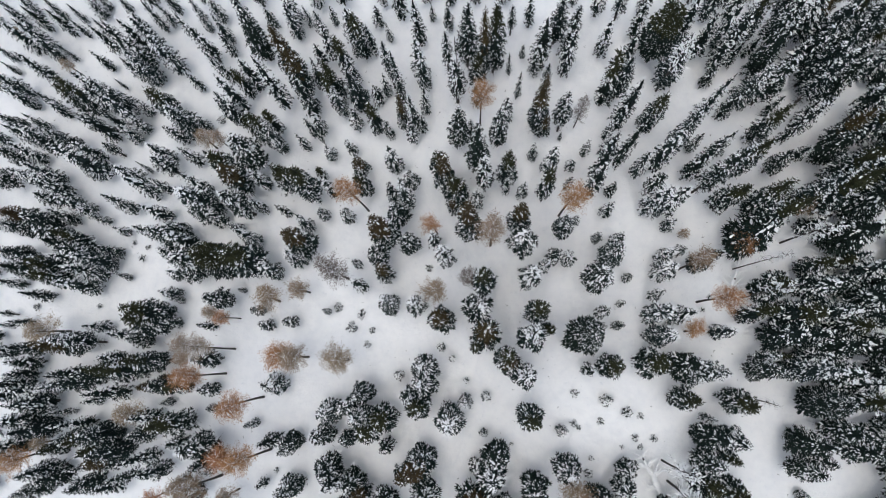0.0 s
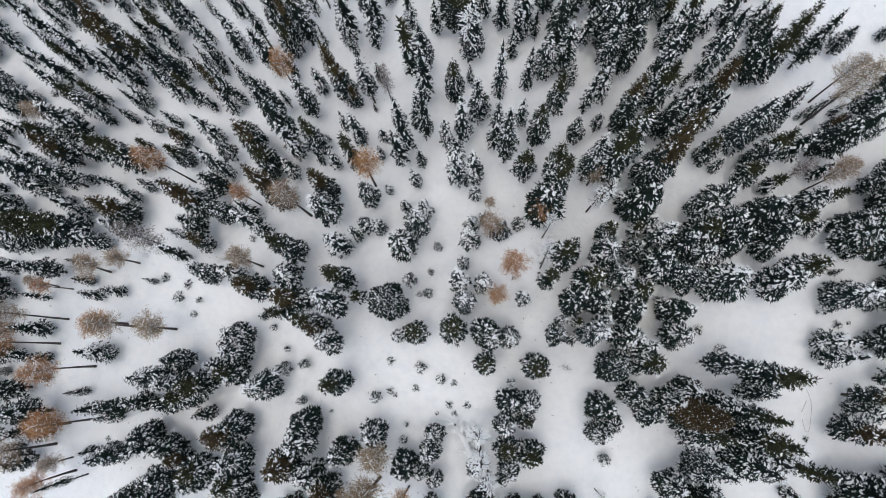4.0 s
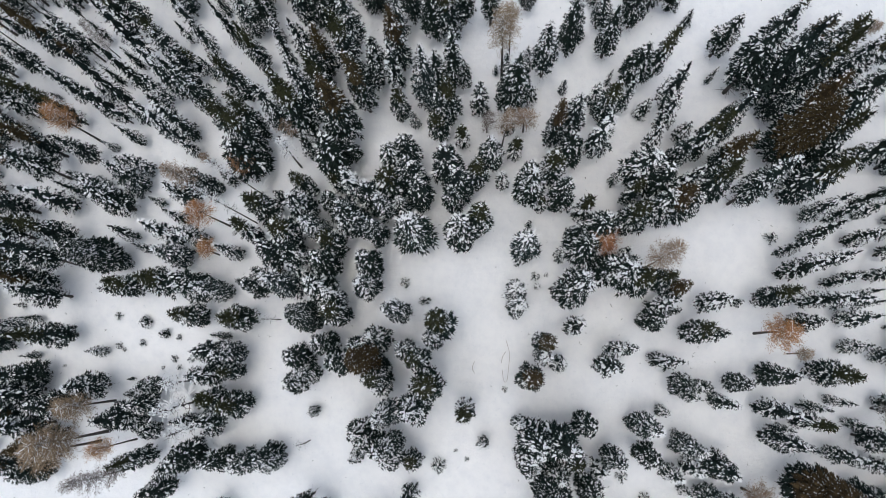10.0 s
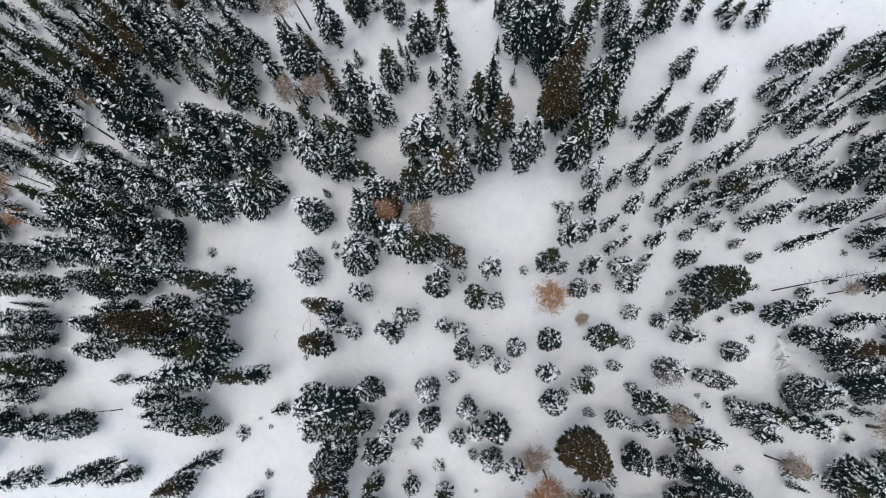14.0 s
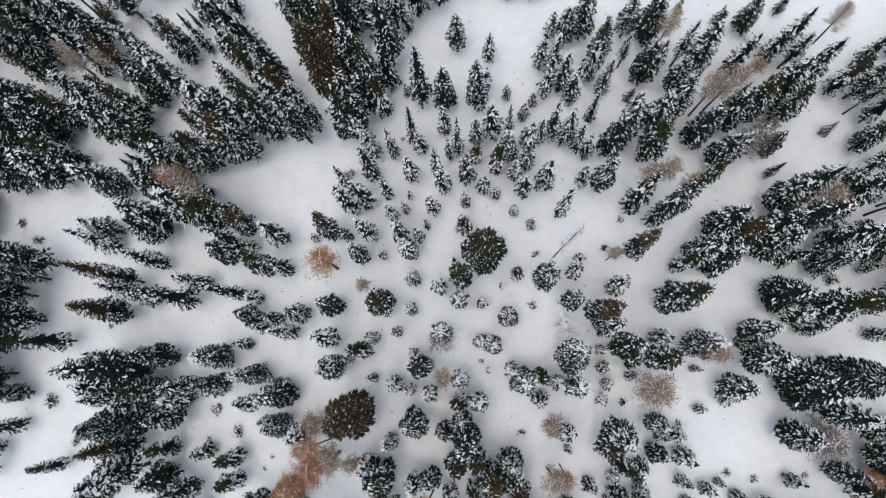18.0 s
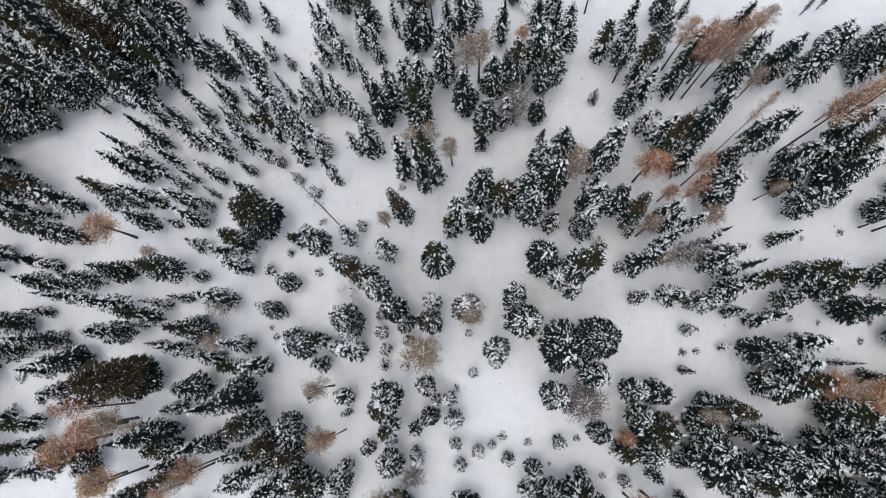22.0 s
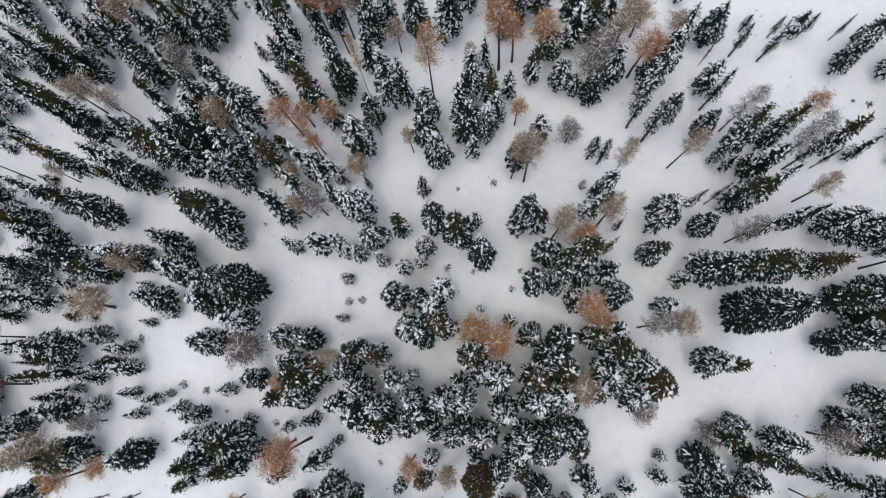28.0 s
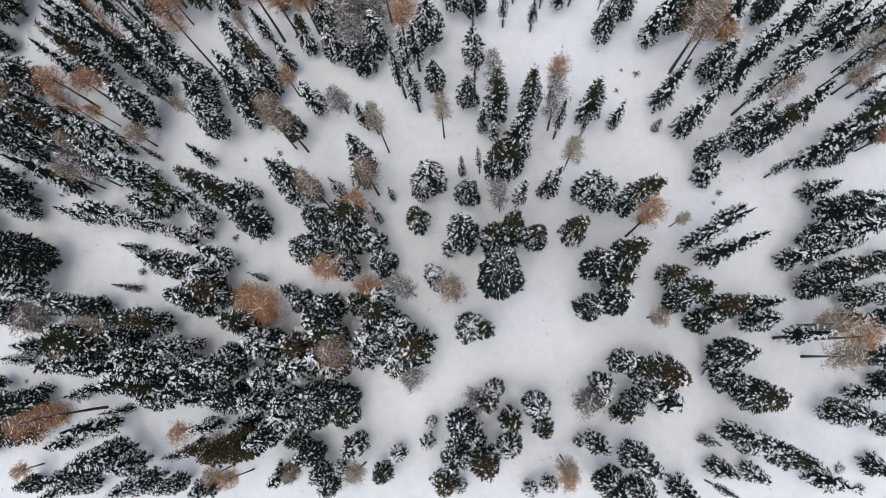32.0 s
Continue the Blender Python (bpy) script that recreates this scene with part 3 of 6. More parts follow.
# forest between x = -60 and -30
stand("A", [(-38.6, -23.2, 6.8, 1.44), (-38.5, 25.1, 9.8, 1.39), (-56.7, 28.9, 9.8, 1.38), (-59.7, 51.2, 12.2, 2.11), (-47.7, 52.7, 13.3, 1.75), (-39.1, 62.1, 12.6, 1.76)])
stand("B", [(-59.5, -6.7, 9.2, 1.74), (-30.3, 18.4, 16.2, 2.89), (-41.6, 28.7, 15.6, 2.73), (-30.3, 45.7, 18.4, 2.65), (-33.0, 49.5, 16.7, 2.22)])
stand("F", [(-32.7, -23.2, 14.2, 2.69), (-53.7, -23.0, 7.9, 1.32), (-48.3, -20.1, 12.3, 2.33), (-33.7, -16.9, 9.2, 1.74), (-40.4, -12.7, 8.4, 1.20), (-48.7, -10.4, 4.8, 1.10), (-57.1, -9.5, 5.8, 1.11), (-35.7, -5.8, 11.8, 2.25), (-55.5, 4.9, 6.4, 1.46), (-39.4, 7.2, 7.3, 1.44), (-54.8, 8.9, 4.3, 0.80), (-55.5, 9.9, 8.5, 1.83), (-42.7, 10.8, 4.3, 0.73), (-55.5, 13.2, 5.7, 1.19), (-51.5, 13.2, 13.4, 1.43), (-36.2, 13.6, 11.9, 1.90), (-32.2, 16.0, 10.8, 2.12), (-54.1, 16.5, 11.5, 2.42), (-51.5, 18.7, 14.0, 2.13)])
stand("F", [(-40.1, 19.4, 12.1, 1.63), (-53.9, 19.7, 14.9, 2.84), (-59.3, 21.0, 9.9, 1.79), (-43.2, 21.6, 6.9, 1.40), (-30.4, 22.0, 10.9, 1.64), (-46.7, 23.3, 9.6, 1.90), (-49.1, 23.4, 9.7, 1.17), (-57.0, 24.1, 10.8, 1.90), (-48.4, 25.1, 15.0, 3.62), (-59.3, 28.5, 12.3, 1.62), (-49.6, 28.8, 12.2, 1.86), (-56.4, 34.5, 10.6, 2.01), (-35.0, 35.7, 13.6, 1.45), (-30.6, 35.9, 9.1, 1.23), (-53.8, 38.0, 9.4, 1.47), (-56.3, 39.1, 5.7, 0.95), (-52.6, 40.0, 12.4, 2.73), (-49.5, 40.2, 8.1, 1.32), (-45.0, 41.9, 9.7, 1.42)])
stand("F", [(-42.3, 43.1, 15.1, 1.89), (-50.7, 47.5, 8.4, 1.17), (-44.8, 48.5, 9.7, 1.16), (-59.3, 48.9, 13.7, 2.15), (-46.7, 50.1, 9.2, 1.28), (-54.8, 51.1, 14.2, 2.13), (-58.5, 54.8, 12.7, 1.89), (-45.2, 55.8, 10.4, 1.39), (-32.2, 55.9, 11.8, 1.54), (-52.6, 57.2, 8.6, 1.14), (-30.2, 58.0, 7.0, 0.90), (-49.2, 58.1, 8.9, 1.13), (-57.8, 58.6, 10.3, 1.26), (-32.6, 58.6, 11.3, 1.87), (-56.3, 59.5, 8.8, 1.14), (-46.7, 59.6, 10.1, 1.56), (-50.3, 59.9, 9.0, 1.13)])
stand("K", [(-36.8, -21.4, 1.0, 0.69), (-47.2, 41.7, 1.7, 1.11)])
stand("L", [(-43.5, -27.5, 14.4, 2.80), (-56.8, -25.3, 11.7, 2.31), (-44.5, -18.8, 11.6, 2.75), (-38.0, -17.7, 18.3, 2.76), (-39.4, -8.3, 19.0, 2.67), (-46.7, -4.2, 19.7, 2.40), (-33.0, -0.5, 11.3, 2.93), (-43.8, 5.8, 11.2, 1.55)])
stand("O", [(-52.6, -12.3, 18.5, 2.72), (-53.0, -6.3, 11.4, 1.77), (-57.8, -2.0, 17.3, 2.31), (-58.0, 5.0, 15.0, 3.47), (-57.2, 6.7, 16.9, 2.91), (-39.4, 15.0, 19.2, 3.66), (-33.0, 29.0, 15.6, 2.41), (-44.0, 31.4, 13.0, 2.75), (-36.5, 36.8, 15.7, 2.14), (-39.4, 38.2, 10.1, 1.73), (-35.8, 39.4, 10.1, 1.80), (-55.5, 42.9, 12.7, 2.56), (-41.2, 46.0, 11.2, 1.60)])
stand("P", [(-41.1, -28.1, 15.2, 1.02), (-53.7, -15.9, 9.9, 1.64), (-56.7, -13.8, 9.5, 1.43), (-55.0, 32.0, 11.7, 1.87)])
stand("S", [(-51.2, -25.0, 11.8, 2.56), (-31.9, -23.4, 5.3, 1.01), (-57.1, -21.0, 13.2, 2.03), (-47.7, -19.0, 12.6, 2.03), (-59.3, -18.7, 14.9, 1.74), (-48.2, -16.5, 17.3, 2.88), (-36.6, -15.6, 11.1, 1.75), (-32.7, -15.3, 11.3, 1.96), (-59.4, -11.9, 11.4, 1.79), (-48.2, -7.0, 8.9, 1.74), (-56.3, -6.3, 11.4, 2.16), (-48.1, -1.5, 11.5, 1.97), (-48.2, 4.1, 8.9, 1.17), (-37.6, 4.5, 8.3, 1.44), (-33.0, 5.2, 8.3, 1.44), (-45.2, 8.9, 13.4, 2.17), (-49.6, 14.4, 16.0, 2.75), (-31.9, 19.7, 10.4, 1.64), (-53.4, 21.2, 9.6, 2.12)])
stand("S", [(-34.0, 24.3, 9.7, 1.13), (-40.9, 24.6, 16.4, 2.31), (-38.1, 29.3, 10.8, 1.72), (-39.4, 33.4, 15.8, 3.00), (-47.0, 33.6, 9.2, 1.51), (-51.1, 34.0, 10.6, 1.62), (-43.0, 41.0, 14.4, 1.65), (-34.4, 43.5, 19.5, 1.95), (-39.4, 47.1, 11.9, 1.77), (-38.0, 52.4, 16.7, 2.33), (-44.5, 53.4, 8.8, 1.27), (-60.0, 54.1, 13.7, 1.75), (-40.8, 57.3, 11.6, 1.87), (-37.0, 58.1, 6.5, 1.42), (-55.3, 61.6, 10.7, 1.43), (-44.0, 62.9, 10.2, 1.65), (-50.0, 63.5, 10.4, 1.70)])
stand("T", [(-44.1, -25.1, 8.6, 2.04), (-47.4, -22.7, 19.2, 2.95), (-52.6, -1.9, 8.2, 1.60), (-30.9, -1.0, 15.9, 2.53), (-44.9, 0.3, 21.7, 2.48), (-46.7, 6.3, 8.4, 1.71), (-36.2, 8.9, 10.6, 2.57), (-30.6, 10.5, 9.8, 2.14), (-45.2, 36.3, 9.4, 1.61), (-48.3, 36.8, 7.7, 1.82)])
stand("Z", [(-44.4, 15.2, 18.0, 3.32)])

# forest between x = -30 and 0
stand("A", [(-0.3, 7.2, 13.5, 2.88), (-20.3, 11.2, 14.0, 1.65), (-21.2, 15.0, 8.7, 1.14), (-5.7, 15.7, 17.4, 2.01), (-17.4, 15.8, 12.0, 2.10), (-11.8, 17.9, 12.5, 2.03), (-15.2, 20.1, 13.1, 2.25), (-13.8, 23.1, 11.7, 2.23), (-25.7, 27.6, 9.9, 1.58), (-11.6, 28.6, 10.1, 1.99), (-15.4, 37.6, 8.3, 1.30), (-10.5, 38.7, 16.0, 1.33), (-0.3, 42.7, 10.3, 1.56), (-21.5, 47.4, 10.4, 1.49), (-15.8, 49.4, 8.6, 1.33), (-2.0, 49.7, 19.8, 2.15), (-18.4, 52.3, 10.4, 1.37), (-25.5, 57.9, 6.5, 1.13), (-0.6, 60.4, 10.6, 1.46)])
stand("A", [(-16.7, 60.8, 10.0, 1.42)])
stand("B", [(-1.4, -31.9, 14.2, 2.69), (-20.2, -23.8, 11.1, 2.38), (-0.3, -23.6, 16.9, 3.79), (-12.8, -20.7, 11.1, 2.22), (-10.4, -18.6, 18.1, 3.13), (-6.4, 5.5, 16.1, 2.62), (-15.9, 13.2, 12.0, 1.88), (-15.9, 19.1, 20.3, 2.82), (-1.7, 20.2, 24.0, 2.51), (-4.3, 24.7, 8.2, 1.55), (-5.8, 28.6, 18.2, 2.24), (-20.6, 31.6, 9.2, 2.04), (-12.7, 38.8, 15.2, 1.42)])
stand("F", [(-9.8, -21.9, 5.7, 1.09), (-5.1, -10.9, 15.0, 3.32), (-25.3, -9.8, 13.7, 2.60), (-2.3, -8.2, 9.0, 1.71), (-26.9, 7.1, 5.7, 0.84), (-15.4, 7.9, 12.5, 2.38), (-10.8, 8.2, 11.9, 2.12), (-27.5, 23.9, 7.0, 1.50), (-12.2, 25.7, 17.0, 1.60), (-14.4, 32.4, 13.0, 1.87), (-26.2, 34.6, 6.8, 1.47), (-29.2, 38.4, 9.2, 1.26), (-28.0, 38.8, 9.4, 1.57), (-9.2, 41.7, 11.0, 1.29), (-24.0, 42.0, 12.4, 1.40), (-16.1, 45.0, 9.0, 1.16), (-13.7, 45.3, 15.7, 1.29), (-9.5, 46.1, 14.2, 1.61), (-27.7, 46.7, 11.8, 1.53)])
stand("F", [(-10.2, 48.0, 14.6, 1.60), (-2.6, 54.0, 11.0, 1.45), (-15.6, 54.6, 6.6, 0.90), (-5.3, 56.2, 10.1, 1.32), (-27.9, 56.5, 7.9, 1.46), (-28.4, 61.5, 13.4, 1.94)])
stand("G", [(-1.9, 12.2, 10.7, 1.75), (-23.4, 12.9, 18.2, 2.67)])
stand("K", [(-19.9, 1.3, 1.4, 0.91), (-19.0, 3.8, 1.2, 0.82), (-22.6, 4.3, 2.1, 1.40), (-21.1, 6.6, 1.7, 1.16), (-25.3, 7.8, 1.7, 1.16), (-8.8, 14.7, 1.4, 0.91)])
stand("L", [(-7.3, 20.6, 11.2, 1.79), (-19.7, 24.9, 18.1, 2.25)])
stand("O", [(-10.1, -27.0, 15.0, 3.27), (-16.2, -25.3, 14.4, 3.24), (-18.4, -13.3, 14.8, 2.79), (-15.9, -11.0, 15.0, 2.93), (-10.4, -8.9, 14.3, 2.76), (-0.6, 1.2, 16.9, 1.62), (-4.0, 26.3, 13.9, 2.64), (-29.1, 28.0, 16.8, 2.75), (-19.8, 28.2, 11.0, 2.22), (-27.7, 30.8, 7.0, 1.33), (-6.5, 31.2, 11.5, 2.18), (-17.6, 38.9, 12.9, 1.78), (-24.9, 42.8, 16.0, 1.55), (-24.4, 44.5, 14.9, 1.93), (-0.3, 46.3, 12.0, 1.99), (-23.3, 49.8, 11.9, 1.84), (-20.1, 51.9, 15.9, 2.38), (-24.1, 61.6, 15.1, 1.96)])
stand("P", [(-19.2, -32.6, 7.4, 1.36), (-24.9, 12.8, 9.1, 0.46), (-22.4, 23.0, 9.7, 1.60), (-27.8, 37.0, 5.6, 0.66), (-1.4, 37.5, 7.4, 0.86), (-13.4, 42.1, 7.8, 0.68), (-3.7, 43.5, 16.1, 1.99), (-14.8, 46.0, 17.2, 1.23), (-5.3, 48.3, 15.0, 1.26), (-3.9, 50.4, 9.0, 0.37)])
stand("S", [(-9.6, -32.4, 8.0, 1.24), (-29.7, -31.2, 13.9, 2.91), (-23.7, -30.0, 14.0, 2.63), (-8.2, -29.8, 10.9, 2.38), (-27.4, -27.9, 8.0, 1.76), (-17.1, -27.5, 12.6, 2.40), (-22.2, -26.3, 15.0, 2.86), (-9.2, -23.0, 15.0, 2.89), (-21.4, -21.8, 13.5, 2.46), (-24.8, -21.7, 15.5, 1.92), (-25.9, -19.6, 12.9, 2.86), (-9.3, -17.2, 13.7, 2.60), (-16.2, -16.1, 9.6, 1.83), (-22.5, -14.6, 10.4, 1.98), (-26.7, -14.1, 12.8, 2.32), (-19.9, -10.9, 15.3, 2.52), (-21.4, -9.3, 15.1, 2.27), (-11.8, -7.4, 15.0, 2.12), (-19.9, -6.8, 13.7, 2.27)])
stand("S", [(-9.2, -5.2, 13.5, 2.56), (-8.9, -2.4, 13.0, 2.71), (-0.4, 25.6, 9.3, 1.76), (-14.8, 26.8, 10.5, 1.54), (-22.2, 34.9, 8.4, 1.29), (-3.4, 35.9, 16.8, 2.22), (-11.4, 37.0, 9.1, 1.52), (-9.5, 38.3, 8.6, 1.11), (-21.3, 39.6, 8.8, 1.60), (-29.2, 42.5, 14.9, 1.87), (-20.6, 42.7, 15.8, 1.99), (-13.6, 44.1, 8.9, 1.35), (-27.4, 50.5, 9.4, 1.56), (-25.8, 51.9, 11.5, 1.62), (-10.2, 53.6, 14.2, 1.58), (-21.9, 54.8, 11.8, 1.82), (-17.5, 57.3, 7.2, 1.35), (-8.1, 57.7, 5.3, 0.90), (-13.3, 58.3, 14.4, 1.74)])
stand("S", [(-5.0, 60.4, 10.7, 1.50), (-9.1, 61.2, 12.6, 1.64)])
stand("T", [(-23.5, -1.4, 12.2, 2.88), (-7.1, 9.8, 15.3, 2.32)])
stand("Y", [(-0.5, -19.0, 8.1, 1.92), (-2.2, -4.8, 3.1, 0.87), (-14.0, -4.0, 4.9, 1.35), (-4.7, -1.0, 3.4, 0.96), (-6.6, 0.9, 3.8, 1.05), (-7.7, 18.6, 12.4, 1.74), (-17.7, 44.1, 7.3, 1.71)])

# forest between x = 0 and 30
stand("A", [(27.3, -35.0, 13.5, 2.40), (7.1, -3.2, 16.6, 2.46), (8.2, 2.5, 21.5, 2.62), (7.0, 17.6, 18.0, 2.65), (13.4, 20.3, 13.7, 1.89), (4.6, 27.3, 9.3, 1.10), (0.8, 28.6, 16.2, 1.98), (-0.0, 31.1, 24.0, 2.16), (17.6, 33.6, 8.3, 1.23), (21.2, 36.3, 8.3, 1.31), (13.5, 38.0, 16.1, 1.81), (14.7, 41.6, 7.8, 1.29), (9.4, 47.6, 8.6, 1.54), (20.2, 50.2, 11.9, 1.56), (25.8, 53.0, 10.6, 1.76), (3.4, 53.4, 12.8, 1.34), (8.5, 55.8, 10.8, 1.41), (19.6, 57.1, 13.0, 1.67), (15.8, 58.9, 8.4, 1.27)])
stand("B", [(5.9, -28.2, 15.0, 3.25), (4.9, -1.7, 15.7, 2.38), (1.5, 3.2, 19.4, 3.00), (6.4, 21.5, 18.1, 2.31), (10.6, 37.3, 10.0, 1.71), (9.4, 37.9, 23.5, 2.01), (0.8, 47.3, 22.3, 1.72)])
stand("D", [(29.9, 44.1, 17.0, 2.78)])
stand("F", [(0.8, -13.7, 5.6, 1.06), (14.0, -12.8, 6.9, 1.31), (1.3, -7.2, 6.2, 1.18), (17.6, 2.6, 14.5, 2.75), (29.2, 3.1, 13.2, 2.51), (28.5, 6.3, 15.0, 2.24), (29.1, 9.8, 9.5, 1.38), (8.7, 12.3, 15.8, 2.37), (24.8, 12.7, 5.9, 1.13), (20.8, 14.3, 5.9, 1.13), (10.9, 14.5, 10.4, 1.46), (14.7, 15.7, 9.1, 1.76), (21.7, 15.7, 13.5, 2.56), (22.8, 18.4, 9.7, 1.84), (16.4, 22.3, 5.2, 0.99), (21.1, 23.3, 10.2, 1.46), (28.3, 24.2, 16.3, 2.28), (7.3, 26.6, 9.3, 1.41), (14.9, 28.1, 6.9, 1.03)])
stand("F", [(26.3, 30.3, 11.1, 1.58), (11.5, 31.0, 14.3, 1.76), (28.9, 31.2, 18.0, 2.00), (5.4, 31.5, 3.4, 0.65), (9.0, 33.2, 8.7, 1.23), (4.5, 39.9, 9.6, 1.71), (6.5, 43.8, 10.0, 0.91), (5.1, 47.9, 7.9, 0.76), (7.4, 50.7, 4.8, 0.81), (4.0, 60.3, 13.0, 1.79)])
stand("G", [(21.0, -32.3, 21.1, 2.42), (16.3, 38.6, 11.5, 1.38)])
stand("K", [(21.2, -40.2, 1.4, 0.93), (5.7, -15.5, 0.8, 0.54), (27.4, -15.5, 1.0, 0.70), (24.4, -15.5, 0.7, 0.50), (26.6, -14.0, 1.2, 0.89), (29.7, -14.0, 1.2, 0.89), (17.1, -12.5, 0.8, 0.60), (16.3, -11.8, 1.2, 0.89), (20.7, -11.2, 1.2, 0.89), (27.4, -10.2, 1.1, 0.79), (16.3, -6.6, 1.4, 0.98), (21.4, 4.8, 1.2, 0.77)])
stand("L", [(19.6, -28.0, 13.0, 2.01), (13.7, 23.5, 16.9, 2.50), (0.2, 39.4, 15.7, 2.08)])
stand("O", [(23.7, -30.1, 15.8, 2.31), (8.2, -9.9, 17.3, 2.69), (21.2, -1.6, 13.2, 2.51), (27.7, -1.4, 15.0, 2.88), (4.1, -0.6, 19.7, 2.45), (11.5, 4.0, 9.9, 1.81), (9.2, 6.7, 19.6, 2.41), (0.8, 11.7, 20.4, 2.56), (10.5, 26.9, 16.2, 1.79), (4.6, 29.3, 16.4, 2.07), (27.6, 37.7, 14.8, 2.24), (20.5, 42.1, 18.4, 2.15), (2.4, 48.5, 21.5, 2.36)])
stand("P", [(19.5, 19.2, 7.4, 1.22), (27.9, 27.0, 12.4, 1.84), (10.9, 44.6, 10.9, 1.10), (5.4, 54.8, 9.6, 1.07), (23.0, 56.3, 10.8, 1.55)])
stand("S", [(3.4, -33.2, 12.0, 2.69), (0.1, -30.5, 8.5, 1.62), (24.2, -26.0, 8.0, 2.16), (3.8, -25.4, 15.0, 2.90), (21.9, -24.6, 9.0, 2.15), (19.6, -23.9, 13.0, 2.87), (9.1, -21.5, 15.0, 2.85), (23.6, -21.2, 11.0, 2.69), (1.8, -19.6, 15.0, 3.44), (14.4, -18.6, 13.0, 2.79), (24.3, -18.5, 9.0, 2.31), (2.5, -16.9, 14.8, 2.82), (18.1, -2.5, 9.5, 1.65), (23.1, 4.8, 8.2, 1.11), (20.2, 6.9, 10.6, 1.57), (23.6, 8.3, 6.6, 0.79), (19.2, 12.0, 15.0, 2.99), (12.6, 16.0, 9.7, 1.77), (18.8, 27.0, 16.5, 1.82)])
stand("S", [(22.0, 27.1, 7.3, 1.27), (19.5, 29.7, 21.1, 1.81), (15.5, 31.3, 5.8, 1.26), (22.9, 32.0, 19.9, 1.54), (21.4, 33.5, 9.2, 1.71), (3.2, 35.7, 15.5, 1.99), (13.8, 36.4, 3.7, 0.50), (22.9, 37.9, 19.7, 1.96), (9.3, 40.0, 10.6, 1.78), (22.9, 43.2, 15.6, 1.88), (14.1, 47.2, 16.6, 1.58), (10.1, 48.5, 16.9, 2.14), (24.5, 49.0, 11.0, 1.56), (14.3, 50.0, 16.0, 1.70), (0.6, 51.3, 10.1, 1.42), (12.8, 52.9, 14.2, 1.93), (16.4, 55.1, 7.7, 1.55), (27.1, 56.4, 12.2, 1.53)])
stand("T", [(12.7, -28.5, 18.7, 3.36), (14.4, -26.7, 19.9, 3.60), (15.4, -21.4, 15.4, 2.89), (2.0, 18.6, 19.6, 2.54)])
stand("X", [(17.0, 3.1, 17.1, 3.30)])
stand("Y", [(18.6, -20.1, 3.0, 1.00), (19.1, -17.5, 3.0, 0.70), (25.1, -9.7, 3.0, 1.17), (21.6, -7.8, 3.0, 1.56)])
stand("Z", [(29.0, 50.1, 15.0, 3.36)])

# forest between x = 30 and 60
stand("A", [(51.9, -36.1, 19.5, 2.12), (31.0, -30.6, 15.0, 2.17), (37.1, -10.0, 9.1, 1.14), (57.4, -4.2, 15.0, 2.22), (59.5, 19.5, 9.8, 1.88), (47.1, 30.2, 10.7, 1.86), (46.9, 39.4, 8.5, 1.27), (30.3, 40.5, 7.4, 1.07), (50.4, 51.3, 13.4, 2.61), (47.7, 54.1, 13.7, 1.96), (40.6, 54.6, 11.5, 1.65), (31.7, 57.3, 11.6, 1.52), (48.8, 57.7, 13.8, 1.59)])
stand("B", [(58.6, 23.4, 24.0, 3.21), (55.5, 34.0, 16.1, 2.20), (53.0, 53.1, 13.0, 2.60)])
stand("D", [(51.1, -27.4, 8.0, 1.36), (33.2, -24.6, 15.0, 2.63), (31.9, -21.0, 16.0, 2.98), (31.0, -17.6, 14.0, 2.62), (45.9, -7.1, 9.0, 1.31), (42.0, 9.1, 24.0, 1.67), (42.4, 14.3, 20.0, 1.47), (49.7, 18.5, 15.0, 2.29)])
stand("F", [(36.4, -38.9, 14.0, 2.38), (54.6, -37.8, 12.1, 1.90), (41.4, -30.3, 12.1, 2.69), (46.2, -30.1, 13.4, 2.26), (59.8, -29.4, 7.8, 1.56), (52.3, -22.3, 5.2, 1.27), (36.5, -2.9, 15.0, 2.28), (49.3, -2.0, 19.6, 2.47), (51.4, 0.0, 13.0, 1.64), (52.1, 2.5, 11.1, 1.61), (39.0, 3.8, 11.2, 1.63), (32.4, 6.3, 12.7, 1.87), (53.7, 7.0, 15.0, 2.43), (59.8, 13.4, 14.3, 2.27), (30.0, 13.6, 11.5, 2.19), (58.9, 15.5, 9.5, 1.81), (30.3, 16.0, 9.7, 1.84), (31.3, 21.3, 7.7, 1.47), (30.9, 24.1, 15.0, 2.06)])
stand("F", [(46.5, 25.2, 9.5, 1.41), (38.5, 33.4, 11.4, 1.49), (35.0, 34.1, 8.7, 1.29), (34.9, 38.0, 20.0, 1.51), (42.4, 40.9, 14.3, 2.35), (30.8, 45.1, 15.7, 2.60), (59.1, 50.1, 16.2, 2.43), (38.7, 50.8, 12.6, 1.76), (59.8, 52.2, 10.4, 1.73), (37.2, 55.5, 13.5, 1.87)])
stand("K", [(32.0, 5.4, 1.5, 1.02), (37.6, 7.6, 0.9, 0.57), (38.6, 9.7, 0.9, 0.57)])
stand("L", [(34.7, 4.0, 7.0, 1.86), (36.7, 8.9, 15.8, 2.34), (41.8, 17.1, 10.0, 2.14)])
